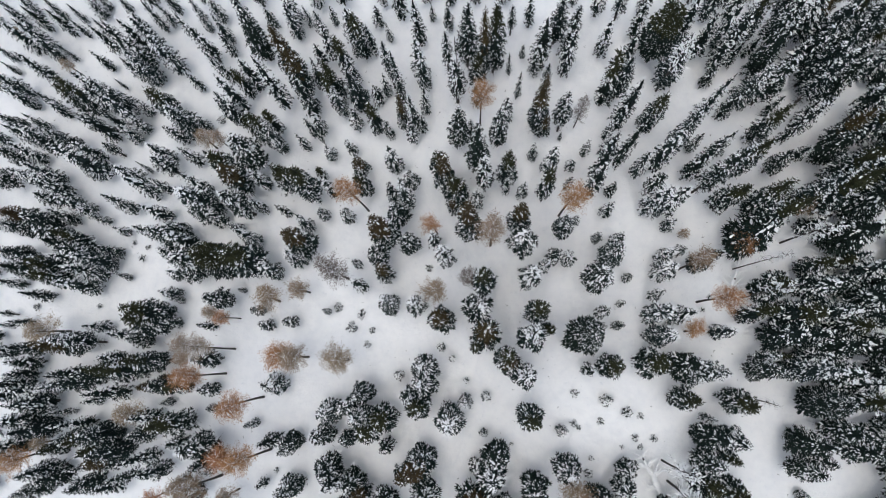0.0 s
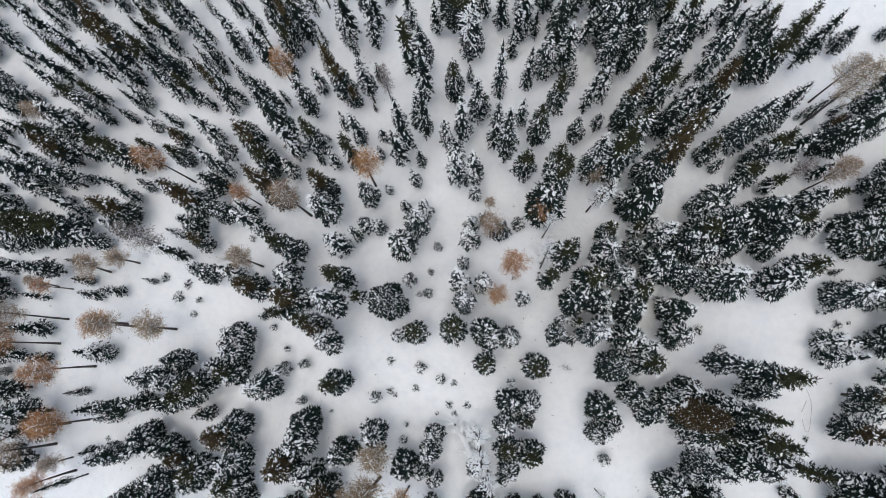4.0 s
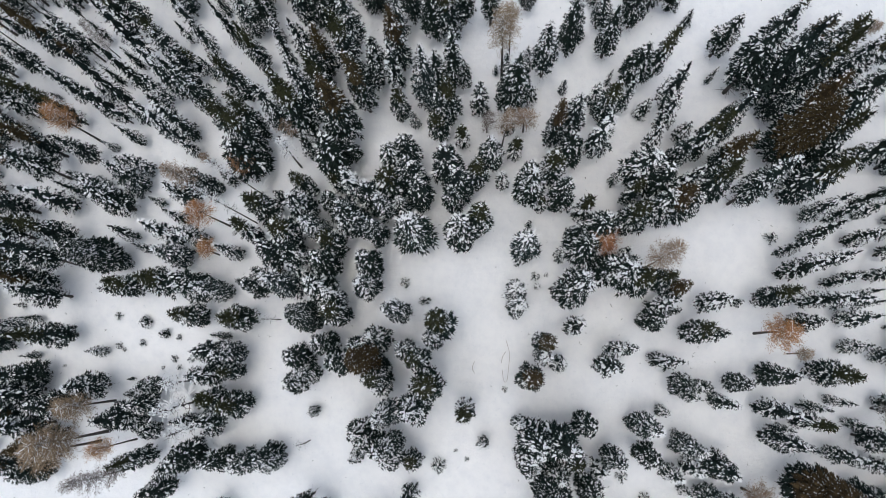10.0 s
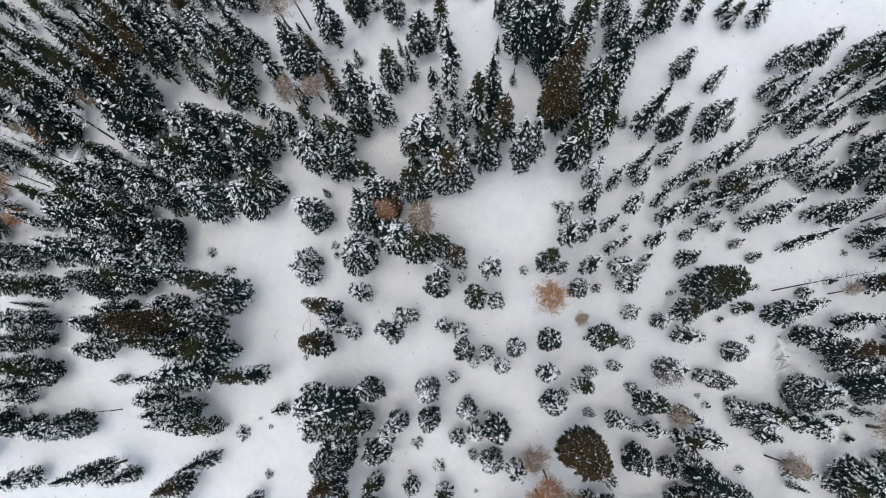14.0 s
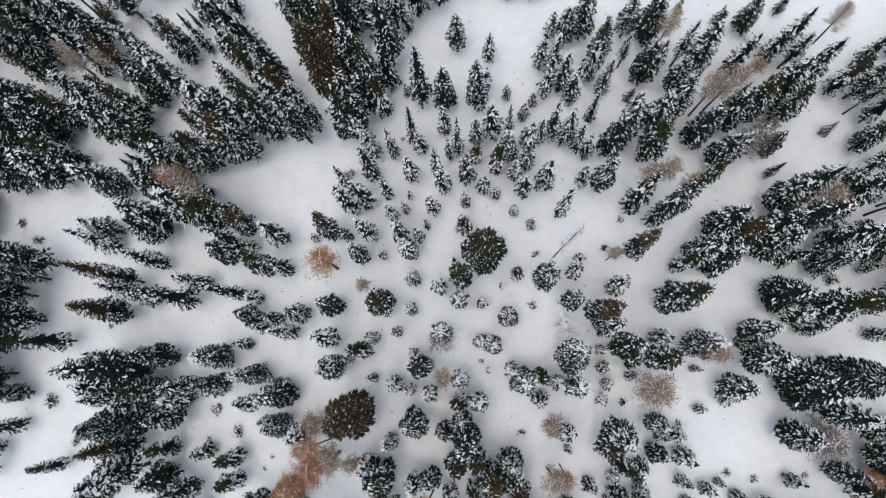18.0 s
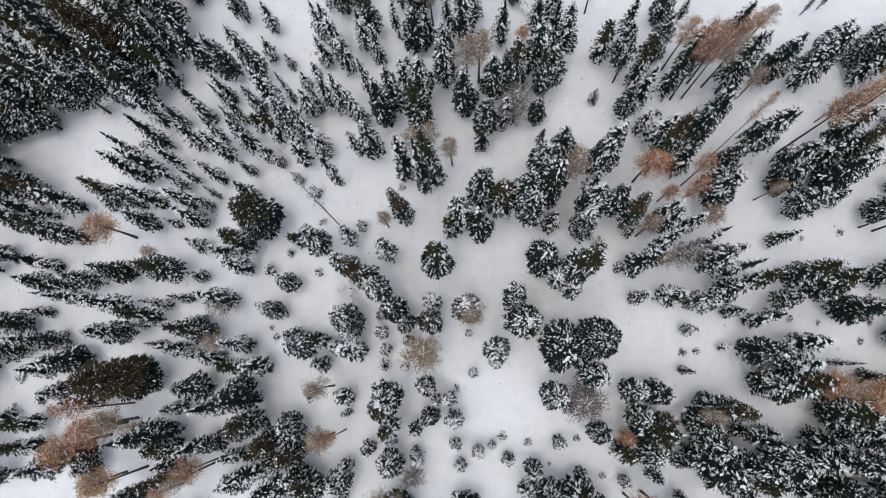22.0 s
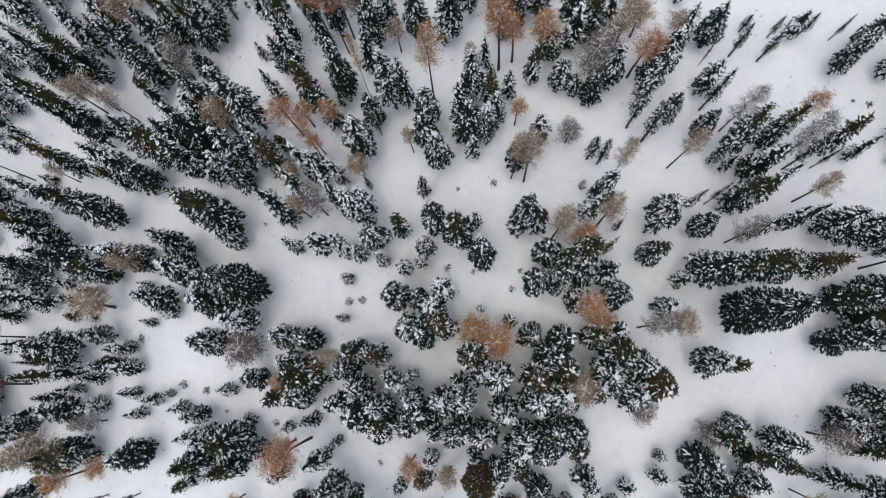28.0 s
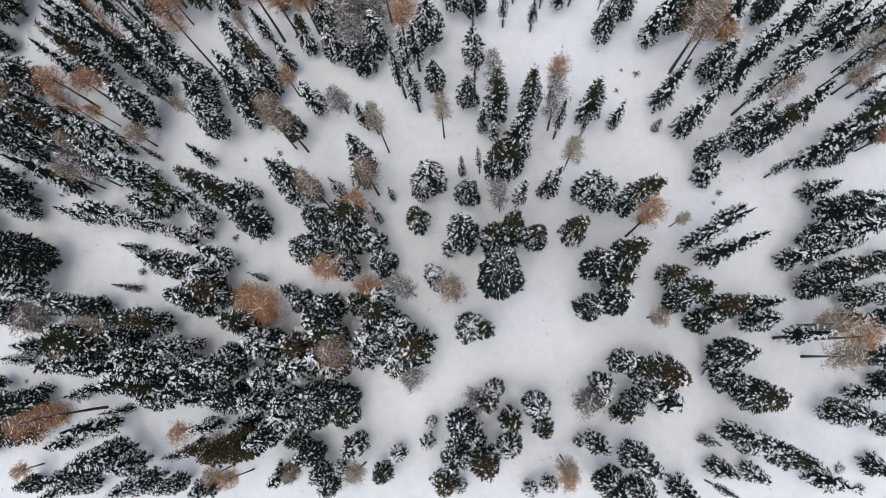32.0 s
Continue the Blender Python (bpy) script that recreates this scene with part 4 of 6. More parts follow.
stand("O", [(39.9, -21.0, 13.0, 2.82), (36.2, -20.2, 13.0, 2.64), (39.1, -15.6, 11.7, 1.90), (40.9, -7.2, 14.0, 2.74), (32.7, -6.8, 14.3, 2.33), (57.4, -6.3, 17.0, 2.84), (47.6, -0.1, 8.5, 1.24), (56.5, 4.8, 14.0, 2.66), (49.0, 6.4, 15.0, 3.22), (42.8, 6.5, 15.0, 1.93), (45.5, 10.4, 14.6, 2.77), (51.8, 14.2, 13.1, 2.14), (56.7, 14.6, 8.9, 1.69), (44.0, 20.7, 24.0, 2.36), (52.3, 23.6, 24.0, 3.01), (43.7, 23.8, 18.5, 2.45), (38.8, 24.5, 15.3, 2.28), (55.2, 28.0, 19.7, 2.38), (41.1, 30.1, 17.8, 2.21)])
stand("O", [(59.3, 34.5, 19.8, 2.53), (32.6, 34.9, 9.7, 1.85), (44.3, 35.1, 16.6, 1.98), (56.6, 51.4, 17.0, 2.43), (42.5, 51.7, 15.4, 2.19)])
stand("P", [(44.8, -0.1, 11.3, 1.24), (32.2, 16.8, 8.7, 1.27), (50.9, 31.8, 8.0, 1.32)])
stand("S", [(37.3, -29.8, 13.0, 2.33), (32.2, -29.6, 14.3, 2.91), (46.0, -28.7, 13.0, 2.12), (35.2, -25.8, 9.1, 1.47), (30.8, -24.0, 10.4, 1.75), (36.4, -23.5, 14.3, 2.10), (50.4, -17.4, 13.0, 2.26), (36.0, -16.4, 15.0, 2.44), (52.9, -15.6, 11.7, 1.89), (58.1, -14.0, 15.0, 2.40), (51.0, -13.3, 14.3, 2.61), (36.7, -12.6, 15.0, 2.61), (39.6, -12.6, 14.3, 2.25), (55.5, -11.0, 15.0, 2.39), (33.6, -3.0, 15.0, 2.25), (46.8, -2.8, 8.5, 1.24), (55.0, -2.7, 15.0, 3.10), (44.1, -2.1, 15.0, 2.05), (32.6, -1.4, 14.5, 2.75)])
stand("S", [(55.6, 1.6, 14.2, 2.69), (47.0, 3.2, 14.3, 2.71), (50.3, 3.4, 15.0, 2.42), (58.9, 7.1, 11.4, 1.81), (59.3, 8.9, 15.0, 2.96), (51.6, 10.6, 13.5, 2.81), (56.2, 11.2, 10.5, 2.37), (47.2, 12.7, 7.7, 1.46), (35.3, 14.7, 10.8, 2.05), (38.2, 16.1, 7.7, 1.47), (42.1, 18.1, 15.0, 3.88), (56.6, 18.5, 15.0, 3.53), (55.3, 19.0, 9.4, 1.78), (52.3, 20.7, 9.4, 1.79), (57.3, 22.8, 18.6, 2.44), (48.8, 23.7, 22.4, 1.96), (54.6, 25.5, 22.9, 2.30), (35.9, 27.1, 24.0, 1.94), (34.3, 29.5, 18.2, 1.79)])
stand("S", [(54.8, 31.6, 14.8, 2.23), (31.6, 33.7, 17.4, 1.88), (49.0, 34.9, 15.5, 1.33), (51.1, 36.7, 13.8, 1.67), (51.7, 37.9, 9.6, 1.44), (59.8, 38.2, 17.6, 2.37), (39.5, 39.1, 15.6, 1.43), (54.8, 41.3, 16.8, 2.37), (52.2, 41.3, 17.9, 2.17), (45.3, 41.4, 15.7, 2.29), (52.3, 44.2, 16.7, 2.52), (37.1, 44.4, 9.2, 1.39), (56.4, 44.6, 13.1, 2.09), (44.4, 45.5, 17.0, 2.10), (48.8, 46.1, 11.0, 1.76), (50.9, 46.5, 15.0, 2.28), (38.2, 46.8, 12.0, 1.53), (56.2, 47.7, 13.0, 2.19), (40.9, 47.7, 8.6, 1.20)])
stand("S", [(39.1, 47.8, 16.9, 2.09), (43.7, 48.9, 7.1, 1.20), (53.5, 49.2, 16.6, 2.38), (35.5, 49.5, 13.5, 1.68), (46.5, 50.1, 15.8, 2.42), (32.6, 51.4, 13.9, 1.81), (57.3, 57.0, 14.3, 1.49), (43.9, 57.8, 12.2, 1.44), (40.2, 58.0, 11.0, 1.67), (35.0, 58.6, 13.7, 1.57)])
stand("T", [(33.6, 14.3, 16.3, 2.08), (33.6, 19.8, 4.5, 1.07), (49.8, 22.9, 9.8, 2.10)])
stand("X", [(52.7, -7.1, 16.0, 2.87)])

# forest between x = 60 and 90
stand("A", [(66.0, -29.0, 13.3, 2.33), (88.2, 27.9, 7.0, 1.57), (63.4, 31.4, 11.7, 2.03), (70.7, 47.4, 11.5, 1.72)])
stand("B", [(83.2, -46.0, 12.2, 1.83), (64.4, -38.6, 14.4, 2.31), (89.9, -36.8, 17.8, 2.73), (87.6, -16.1, 17.0, 2.50), (89.8, -11.0, 21.2, 2.06), (61.7, 27.4, 21.9, 2.30), (86.2, 30.2, 8.2, 1.56), (67.5, 34.2, 18.9, 2.46)])
stand("F", [(85.9, -23.0, 11.2, 1.49), (66.2, -21.2, 21.7, 2.48), (89.8, -13.0, 14.2, 1.79), (85.9, -5.3, 14.5, 1.94), (85.4, -2.8, 11.6, 2.21), (87.3, 4.0, 15.0, 3.14), (69.6, 6.7, 15.0, 4.05), (69.6, 24.8, 6.8, 1.29), (71.7, 28.6, 18.6, 2.70), (82.6, 32.6, 3.7, 0.70), (84.2, 33.0, 6.9, 1.37), (87.8, 35.1, 4.3, 0.81), (67.4, 39.6, 15.0, 1.89), (61.5, 44.8, 13.4, 1.90)])
stand("G", [(81.2, 23.4, 8.0, 1.39)])
stand("K", [(77.6, -37.5, 1.5, 1.01), (73.2, -30.8, 2.5, 1.68), (77.9, -29.7, 0.8, 0.56), (76.1, -28.4, 0.7, 0.50), (84.1, -18.2, 1.0, 0.68), (70.9, -3.8, 1.9, 1.27), (67.6, -1.0, 1.7, 1.14), (89.1, -0.0, 1.5, 1.00), (86.0, 1.9, 0.7, 0.50)])
stand("M", [(62.5, -13.4, 24.0, 2.76)])
stand("O", [(76.4, -40.8, 10.4, 1.71), (69.2, -29.3, 11.3, 2.01), (77.5, -20.7, 21.2, 2.11), (72.1, -17.4, 24.0, 3.11), (64.8, -16.6, 23.8, 2.26), (70.7, -13.3, 24.0, 2.23), (74.3, -8.2, 24.0, 2.88), (80.1, 8.2, 16.1, 2.85), (89.6, 10.6, 9.2, 1.42), (65.8, 13.7, 15.0, 3.14), (79.5, 14.9, 13.5, 2.28), (85.6, 19.1, 10.0, 1.84), (77.4, 21.3, 9.5, 1.80), (73.5, 23.0, 11.2, 2.28), (75.3, 25.4, 17.2, 2.41), (67.6, 26.4, 11.4, 2.16), (75.3, 38.8, 18.5, 2.85), (77.7, 41.3, 18.6, 2.46), (75.6, 44.9, 11.4, 2.05)])
stand("O", [(64.9, 48.3, 11.0, 2.15), (61.6, 48.6, 8.5, 1.65)])
stand("S", [(86.1, -44.0, 14.5, 2.10), (63.5, -42.2, 14.8, 1.63), (68.6, -34.7, 13.9, 1.71), (87.4, -29.4, 14.2, 2.07), (88.0, -27.4, 15.6, 3.11), (64.0, -27.2, 14.0, 2.80), (66.6, -26.3, 20.4, 2.25), (61.5, -25.1, 14.0, 2.79), (88.0, -24.7, 21.1, 3.18), (64.6, -22.6, 15.0, 1.87), (70.3, -20.2, 24.0, 2.96), (64.6, -17.8, 15.0, 1.85), (63.7, -15.2, 13.0, 2.57), (61.0, -12.2, 14.0, 2.73), (68.4, -11.9, 14.6, 2.17), (73.0, -10.5, 17.3, 1.95), (63.7, -10.4, 13.0, 2.73), (68.0, -6.1, 24.0, 2.20), (62.2, -2.1, 14.2, 2.69)])
stand("S", [(62.4, 1.9, 14.1, 2.68), (61.0, 3.1, 8.6, 1.30), (77.0, 5.8, 15.0, 3.46), (63.8, 6.1, 14.8, 2.17), (61.6, 7.5, 15.3, 2.27), (87.9, 8.1, 4.5, 0.74), (65.1, 9.8, 15.0, 2.18), (67.5, 10.2, 10.6, 2.36), (75.9, 11.3, 12.4, 2.32), (63.2, 11.9, 14.2, 2.70), (70.8, 12.4, 13.6, 2.58), (87.7, 12.7, 15.8, 3.04), (76.5, 13.1, 14.7, 2.85), (83.5, 14.6, 8.4, 1.62), (69.5, 14.7, 15.0, 3.13), (87.7, 15.4, 11.5, 2.06), (75.0, 16.6, 15.0, 3.09), (66.2, 17.6, 13.6, 2.59), (81.8, 17.9, 12.4, 2.50)])
stand("S", [(68.5, 18.9, 13.5, 2.57), (84.3, 23.1, 8.4, 1.59), (74.1, 24.2, 14.5, 2.23), (80.0, 26.5, 12.8, 1.90), (85.3, 26.9, 19.9, 2.67), (84.2, 27.0, 15.1, 2.20), (73.5, 29.7, 15.7, 2.19), (60.5, 30.7, 14.4, 2.23), (77.5, 30.8, 10.3, 1.95), (75.9, 30.9, 18.8, 2.15), (66.8, 31.2, 16.0, 1.86), (87.7, 33.0, 5.1, 0.97), (63.5, 33.7, 12.6, 2.01), (64.9, 38.6, 6.5, 0.97), (72.9, 39.5, 16.6, 2.46), (81.8, 40.9, 16.7, 2.01), (69.3, 42.3, 16.2, 2.28), (87.6, 43.0, 8.6, 1.87), (63.7, 44.0, 14.0, 2.33)])
stand("S", [(67.5, 46.9, 9.1, 1.75), (75.5, 47.7, 9.0, 1.68), (71.2, 49.7, 9.7, 1.77), (62.3, 50.8, 11.8, 1.95), (66.9, 51.3, 8.8, 1.60), (73.8, 51.8, 8.6, 1.67), (78.0, 52.0, 6.0, 1.52), (61.3, 55.9, 10.5, 1.47), (64.7, 56.2, 12.1, 1.48)])
stand("T", [(83.7, 21.2, 14.3, 1.64), (87.1, 23.3, 8.6, 2.06), (83.6, 31.8, 21.1, 2.36), (84.8, 35.3, 15.9, 1.92)])
stand("Y", [(80.6, -26.6, 8.0, 1.52), (89.3, -1.7, 2.8, 0.88)])

# forest between x = 90 and 120
stand("A", [(97.9, -46.6, 13.9, 2.00), (112.0, -45.0, 13.4, 2.24), (95.8, -41.8, 12.4, 2.90), (90.8, -40.7, 19.6, 2.97), (98.5, -30.1, 11.5, 1.88), (102.3, 3.1, 8.6, 1.23), (115.5, 29.9, 6.5, 0.82), (98.7, 39.3, 9.0, 2.01)])
stand("B", [(109.0, -2.8, 13.8, 2.08), (108.0, 9.1, 18.0, 3.15), (116.0, 16.2, 17.2, 2.54), (91.5, 21.0, 19.3, 2.04)])
stand("F", [(114.2, -33.5, 12.1, 2.29), (111.6, -33.0, 6.6, 1.21), (109.2, -30.3, 10.3, 1.95), (111.9, -29.0, 10.7, 2.03), (113.9, -26.8, 8.1, 0.84), (110.9, -25.7, 15.0, 2.14), (104.7, -22.8, 15.0, 2.57), (116.2, -19.0, 12.8, 1.61), (112.0, -18.4, 10.1, 1.27), (92.4, -14.0, 9.6, 1.89), (102.1, -11.4, 13.4, 1.42), (92.8, 3.1, 7.7, 1.47), (100.9, 14.5, 9.4, 1.20), (97.7, 19.6, 17.6, 2.35), (117.9, 25.0, 5.8, 0.75), (102.1, 26.2, 12.9, 1.34), (97.8, 27.4, 8.5, 1.62), (93.2, 29.2, 5.5, 1.05), (106.2, 35.0, 4.2, 0.80)])
stand("F", [(97.9, 43.1, 8.9, 1.64)])
stand("K", [(107.8, -45.4, 1.3, 0.88), (103.9, -42.6, 1.5, 0.98), (110.8, -41.0, 0.8, 0.50), (112.1, -39.0, 0.8, 0.50), (101.4, -36.3, 0.8, 0.56), (102.7, -31.5, 1.7, 1.32), (110.8, -24.4, 1.3, 0.86), (90.8, 0.2, 0.7, 0.50), (94.0, 10.8, 1.6, 1.10)])
stand("L", [(118.8, -40.6, 17.0, 2.58), (98.6, 3.8, 10.7, 2.46)])
stand("O", [(101.3, -47.2, 13.6, 2.08), (116.7, -42.6, 14.9, 2.36), (107.3, -42.2, 11.9, 1.91), (107.1, -38.5, 11.3, 1.93), (96.1, -37.4, 11.5, 1.87), (94.4, -27.9, 15.0, 2.29), (112.2, -8.8, 15.0, 2.35), (103.6, -1.7, 15.0, 3.14), (106.7, -1.2, 15.1, 2.17), (102.5, 7.5, 15.0, 2.31), (103.6, 8.0, 15.0, 2.52), (95.5, 9.3, 14.5, 1.83), (113.8, 11.8, 19.1, 2.77), (102.9, 11.8, 13.7, 1.60), (91.1, 15.3, 15.3, 2.80), (112.5, 18.1, 19.4, 2.19), (99.1, 24.7, 14.7, 2.52), (107.2, 31.6, 15.6, 1.87), (109.6, 41.6, 9.5, 1.98)])
stand("S", [(117.0, -45.4, 8.3, 2.33), (100.3, -43.4, 17.2, 2.26), (102.1, -37.9, 9.3, 1.77), (118.5, -34.7, 12.8, 2.00), (96.8, -32.5, 12.8, 2.44), (91.9, -30.5, 13.2, 2.50), (115.6, -28.5, 13.2, 2.50), (100.1, -27.6, 15.2, 2.21), (105.0, -27.2, 14.6, 2.10), (91.5, -25.0, 24.0, 3.30), (95.8, -23.1, 15.9, 2.34), (113.7, -17.1, 9.0, 1.59), (110.3, -16.8, 12.0, 1.92), (118.2, -16.3, 12.0, 1.91), (99.2, -14.1, 18.8, 2.09), (100.6, -11.5, 12.1, 1.71), (115.3, -9.4, 12.0, 1.54), (94.4, -8.4, 15.0, 1.85), (106.3, -6.9, 12.5, 2.35)])
stand("S", [(109.9, -5.7, 7.5, 1.04), (114.5, -4.3, 13.5, 2.03), (94.1, -3.3, 13.7, 2.61), (92.4, -2.8, 10.7, 1.84), (94.6, -2.0, 16.7, 3.10), (101.3, -0.2, 16.6, 3.42), (99.1, 0.7, 13.8, 2.89), (95.4, 3.4, 15.0, 3.13), (94.5, 6.0, 14.0, 1.65), (98.1, 6.1, 15.0, 3.42), (110.0, 8.8, 15.0, 2.37), (106.3, 9.1, 15.0, 2.90), (118.8, 11.0, 22.5, 2.31), (92.4, 11.4, 17.0, 2.44), (110.5, 12.9, 15.0, 1.79), (106.3, 12.9, 15.0, 2.88), (104.1, 14.9, 15.0, 3.40), (109.4, 16.9, 14.8, 1.94), (94.0, 18.8, 12.0, 2.49)])
stand("S", [(106.4, 20.1, 10.3, 1.82), (114.4, 20.2, 21.2, 2.19), (111.0, 21.4, 7.7, 1.76), (94.0, 22.6, 15.4, 2.53), (108.1, 23.1, 13.5, 1.77), (108.6, 26.2, 16.6, 2.04), (118.5, 28.5, 24.0, 2.96), (100.2, 30.1, 6.5, 0.70), (103.6, 30.5, 12.7, 2.73), (90.0, 32.2, 17.2, 2.35), (116.4, 34.3, 12.2, 2.21), (99.6, 34.8, 15.0, 2.14), (94.0, 35.6, 18.5, 2.21), (112.1, 38.9, 5.3, 1.14), (103.6, 39.3, 12.5, 2.15), (106.8, 42.3, 11.5, 2.18), (103.6, 42.8, 9.2, 1.96), (94.7, 44.7, 7.0, 1.33)])
stand("T", [(104.9, 0.5, 22.2, 2.32)])
stand("X", [(90.9, -32.9, 18.4, 3.26)])
stand("Y", [(106.1, -35.1, 1.6, 1.54), (108.4, -21.0, 7.6, 1.32), (109.7, -13.6, 6.0, 1.77), (107.3, -13.0, 18.9, 1.60), (106.8, -5.2, 15.0, 1.87), (119.7, -4.3, 4.5, 1.04), (105.3, 25.3, 7.1, 1.66), (95.8, 38.0, 4.0, 1.37)])

# forest between x = 120 and 150
stand("A", [(140.5, -33.5, 9.9, 1.89), (137.7, -2.9, 7.5, 0.85), (132.4, -1.4, 10.5, 1.34), (134.3, -0.4, 9.0, 1.01)])
stand("B", [(133.0, -45.3, 17.2, 1.98), (147.7, -40.4, 14.8, 2.82), (125.4, 21.7, 21.7, 2.80), (129.0, 33.8, 12.0, 2.37)])
stand("F", [(139.9, -47.4, 8.5, 1.95), (132.0, -35.5, 9.2, 1.74), (138.1, -28.0, 12.6, 1.59), (135.2, -27.5, 12.6, 1.05), (133.0, -26.6, 12.8, 1.63), (129.3, -26.0, 8.6, 1.07), (142.8, -26.0, 13.2, 1.74), (125.6, -23.0, 7.6, 0.96), (135.5, -22.2, 8.4, 1.17), (147.8, -20.7, 10.9, 2.07), (145.9, -20.4, 7.6, 1.49), (129.5, -19.8, 10.4, 1.31), (140.4, -19.3, 15.0, 1.98), (133.0, -18.8, 9.3, 1.18), (135.0, -15.3, 7.5, 1.39), (139.9, -12.0, 10.5, 1.71), (135.4, -10.9, 9.0, 1.55), (135.0, -7.0, 12.0, 1.85), (136.5, -4.4, 10.5, 1.18)])
stand("F", [(133.5, -4.0, 12.0, 1.68), (143.5, 0.7, 9.0, 1.17), (148.1, 1.8, 6.0, 1.16), (146.4, 2.9, 8.0, 1.48), (149.8, 7.8, 11.1, 2.12), (141.1, 7.8, 9.1, 1.10), (132.5, 8.2, 12.9, 1.20), (142.5, 8.5, 16.1, 1.14), (129.5, 8.6, 14.9, 1.62), (137.0, 8.8, 9.4, 1.53), (145.2, 10.2, 10.8, 1.59), (140.3, 11.8, 10.6, 1.51), (149.8, 16.9, 5.2, 0.98), (134.6, 17.8, 5.0, 0.98)])
stand("G", [(139.8, -20.1, 10.1, 2.32)])
stand("K", [(146.0, -23.3, 0.9, 0.60), (125.1, 5.7, 2.0, 1.32), (133.7, 11.0, 0.8, 0.51), (122.9, 13.8, 0.7, 0.34)])
stand("L", [(149.0, -51.3, 8.3, 2.35), (131.3, -48.0, 10.7, 1.83), (125.1, -45.5, 16.3, 2.49), (138.5, -43.3, 15.0, 1.94), (121.6, -38.5, 13.3, 3.05), (122.8, -35.4, 18.5, 1.90), (123.0, -8.9, 12.0, 2.80)])
stand("M", [(127.6, -30.9, 22.0, 3.60), (124.3, 17.6, 22.8, 3.24)])
stand("O", [(144.9, -42.3, 10.2, 1.66), (130.6, -41.7, 12.2, 2.64), (142.5, -38.4, 11.1, 2.49), (145.0, -37.4, 18.1, 2.13), (142.4, -29.2, 13.2, 1.77), (137.1, -24.1, 17.4, 2.20), (127.8, -22.0, 14.0, 1.77), (130.9, -14.7, 15.0, 2.52), (142.9, -10.7, 13.0, 2.30), (122.8, -3.7, 15.0, 2.00), (148.3, 5.5, 12.3, 1.62), (145.2, 7.3, 7.2, 1.53), (126.2, 11.9, 20.1, 3.03), (131.2, 15.0, 14.0, 2.07), (129.6, 18.1, 18.5, 2.49), (126.2, 26.9, 24.0, 2.66), (136.2, 30.3, 15.8, 2.15), (133.0, 33.2, 12.3, 2.34), (144.3, 33.6, 9.1, 1.91)])
stand("O", [(127.8, 38.9, 7.7, 1.55)])
stand("P", [(133.8, -51.3, 5.4, 1.56), (130.2, -51.3, 6.2, 0.88)])
stand("S", [(134.6, -51.9, 9.5, 1.80), (126.0, -49.1, 15.3, 2.25), (149.2, -47.6, 9.2, 1.82), (147.6, -46.7, 16.3, 1.98), (142.5, -46.2, 11.3, 2.06), (130.7, -44.4, 9.4, 1.60), (146.4, -44.0, 18.9, 1.82), (141.2, -42.9, 9.6, 1.73), (135.9, -41.1, 13.1, 1.78), (138.5, -40.6, 10.9, 2.08), (131.3, -39.3, 21.9, 2.33), (129.0, -38.7, 14.3, 1.77), (144.0, -33.9, 24.0, 2.35), (127.5, -32.6, 9.5, 1.57), (136.0, -32.5, 13.3, 2.52), (143.2, -32.0, 11.9, 1.89), (145.8, -29.1, 13.0, 1.97), (123.5, -24.1, 15.0, 2.26), (122.7, -20.2, 15.0, 1.94)])
stand("S", [(123.4, -15.0, 13.5, 2.06), (142.7, -14.3, 12.0, 1.75), (127.4, -7.4, 12.0, 1.86), (144.3, -7.0, 11.1, 1.73), (125.2, -4.3, 10.5, 1.19), (128.9, -4.3, 15.0, 1.65), (143.5, -2.8, 9.8, 1.73), (138.6, -0.5, 10.6, 1.55), (126.1, -0.0, 15.0, 1.97), (128.6, 0.9, 15.0, 1.81), (131.7, 1.9, 12.0, 1.16), (140.1, 2.9, 13.5, 1.64), (125.4, 3.2, 13.5, 1.16), (143.8, 4.4, 13.5, 1.63), (135.4, 5.0, 11.2, 1.53), (129.2, 5.2, 13.5, 1.64), (139.1, 5.5, 12.0, 1.15), (135.7, 10.1, 15.0, 1.17), (147.5, 10.7, 13.4, 1.87)])
stand("S", [(127.7, 12.4, 21.1, 2.20), (120.3, 12.7, 18.4, 1.95), (145.5, 15.1, 16.5, 2.13), (128.7, 15.9, 12.8, 2.59), (140.3, 16.0, 13.9, 2.07), (137.0, 17.0, 17.8, 2.03), (132.1, 19.3, 15.1, 1.84), (127.9, 19.4, 20.7, 2.45), (122.8, 19.6, 12.7, 1.45), (147.0, 22.7, 8.8, 1.49), (132.2, 22.9, 20.6, 2.64), (123.7, 24.3, 11.9, 2.08), (142.3, 24.5, 10.9, 1.91), (122.0, 27.5, 24.0, 3.11), (134.5, 27.8, 10.5, 1.59), (132.9, 28.8, 14.7, 2.17), (127.9, 29.0, 14.4, 2.03), (124.3, 29.1, 11.0, 2.27), (139.4, 31.9, 13.7, 2.32)])
stand("S", [(149.2, 33.9, 7.0, 1.33)])
stand("T", [(121.4, -46.5, 11.6, 2.44), (136.5, -44.6, 16.7, 1.97), (126.5, -38.8, 9.0, 1.68), (123.4, -37.8, 11.8, 2.95), (121.0, -32.8, 8.6, 2.38), (140.5, -25.6, 12.5, 1.66), (127.9, -12.0, 7.0, 1.24), (138.2, 35.8, 4.9, 1.29)])
stand("X", [(120.2, 30.5, 18.0, 3.16)])
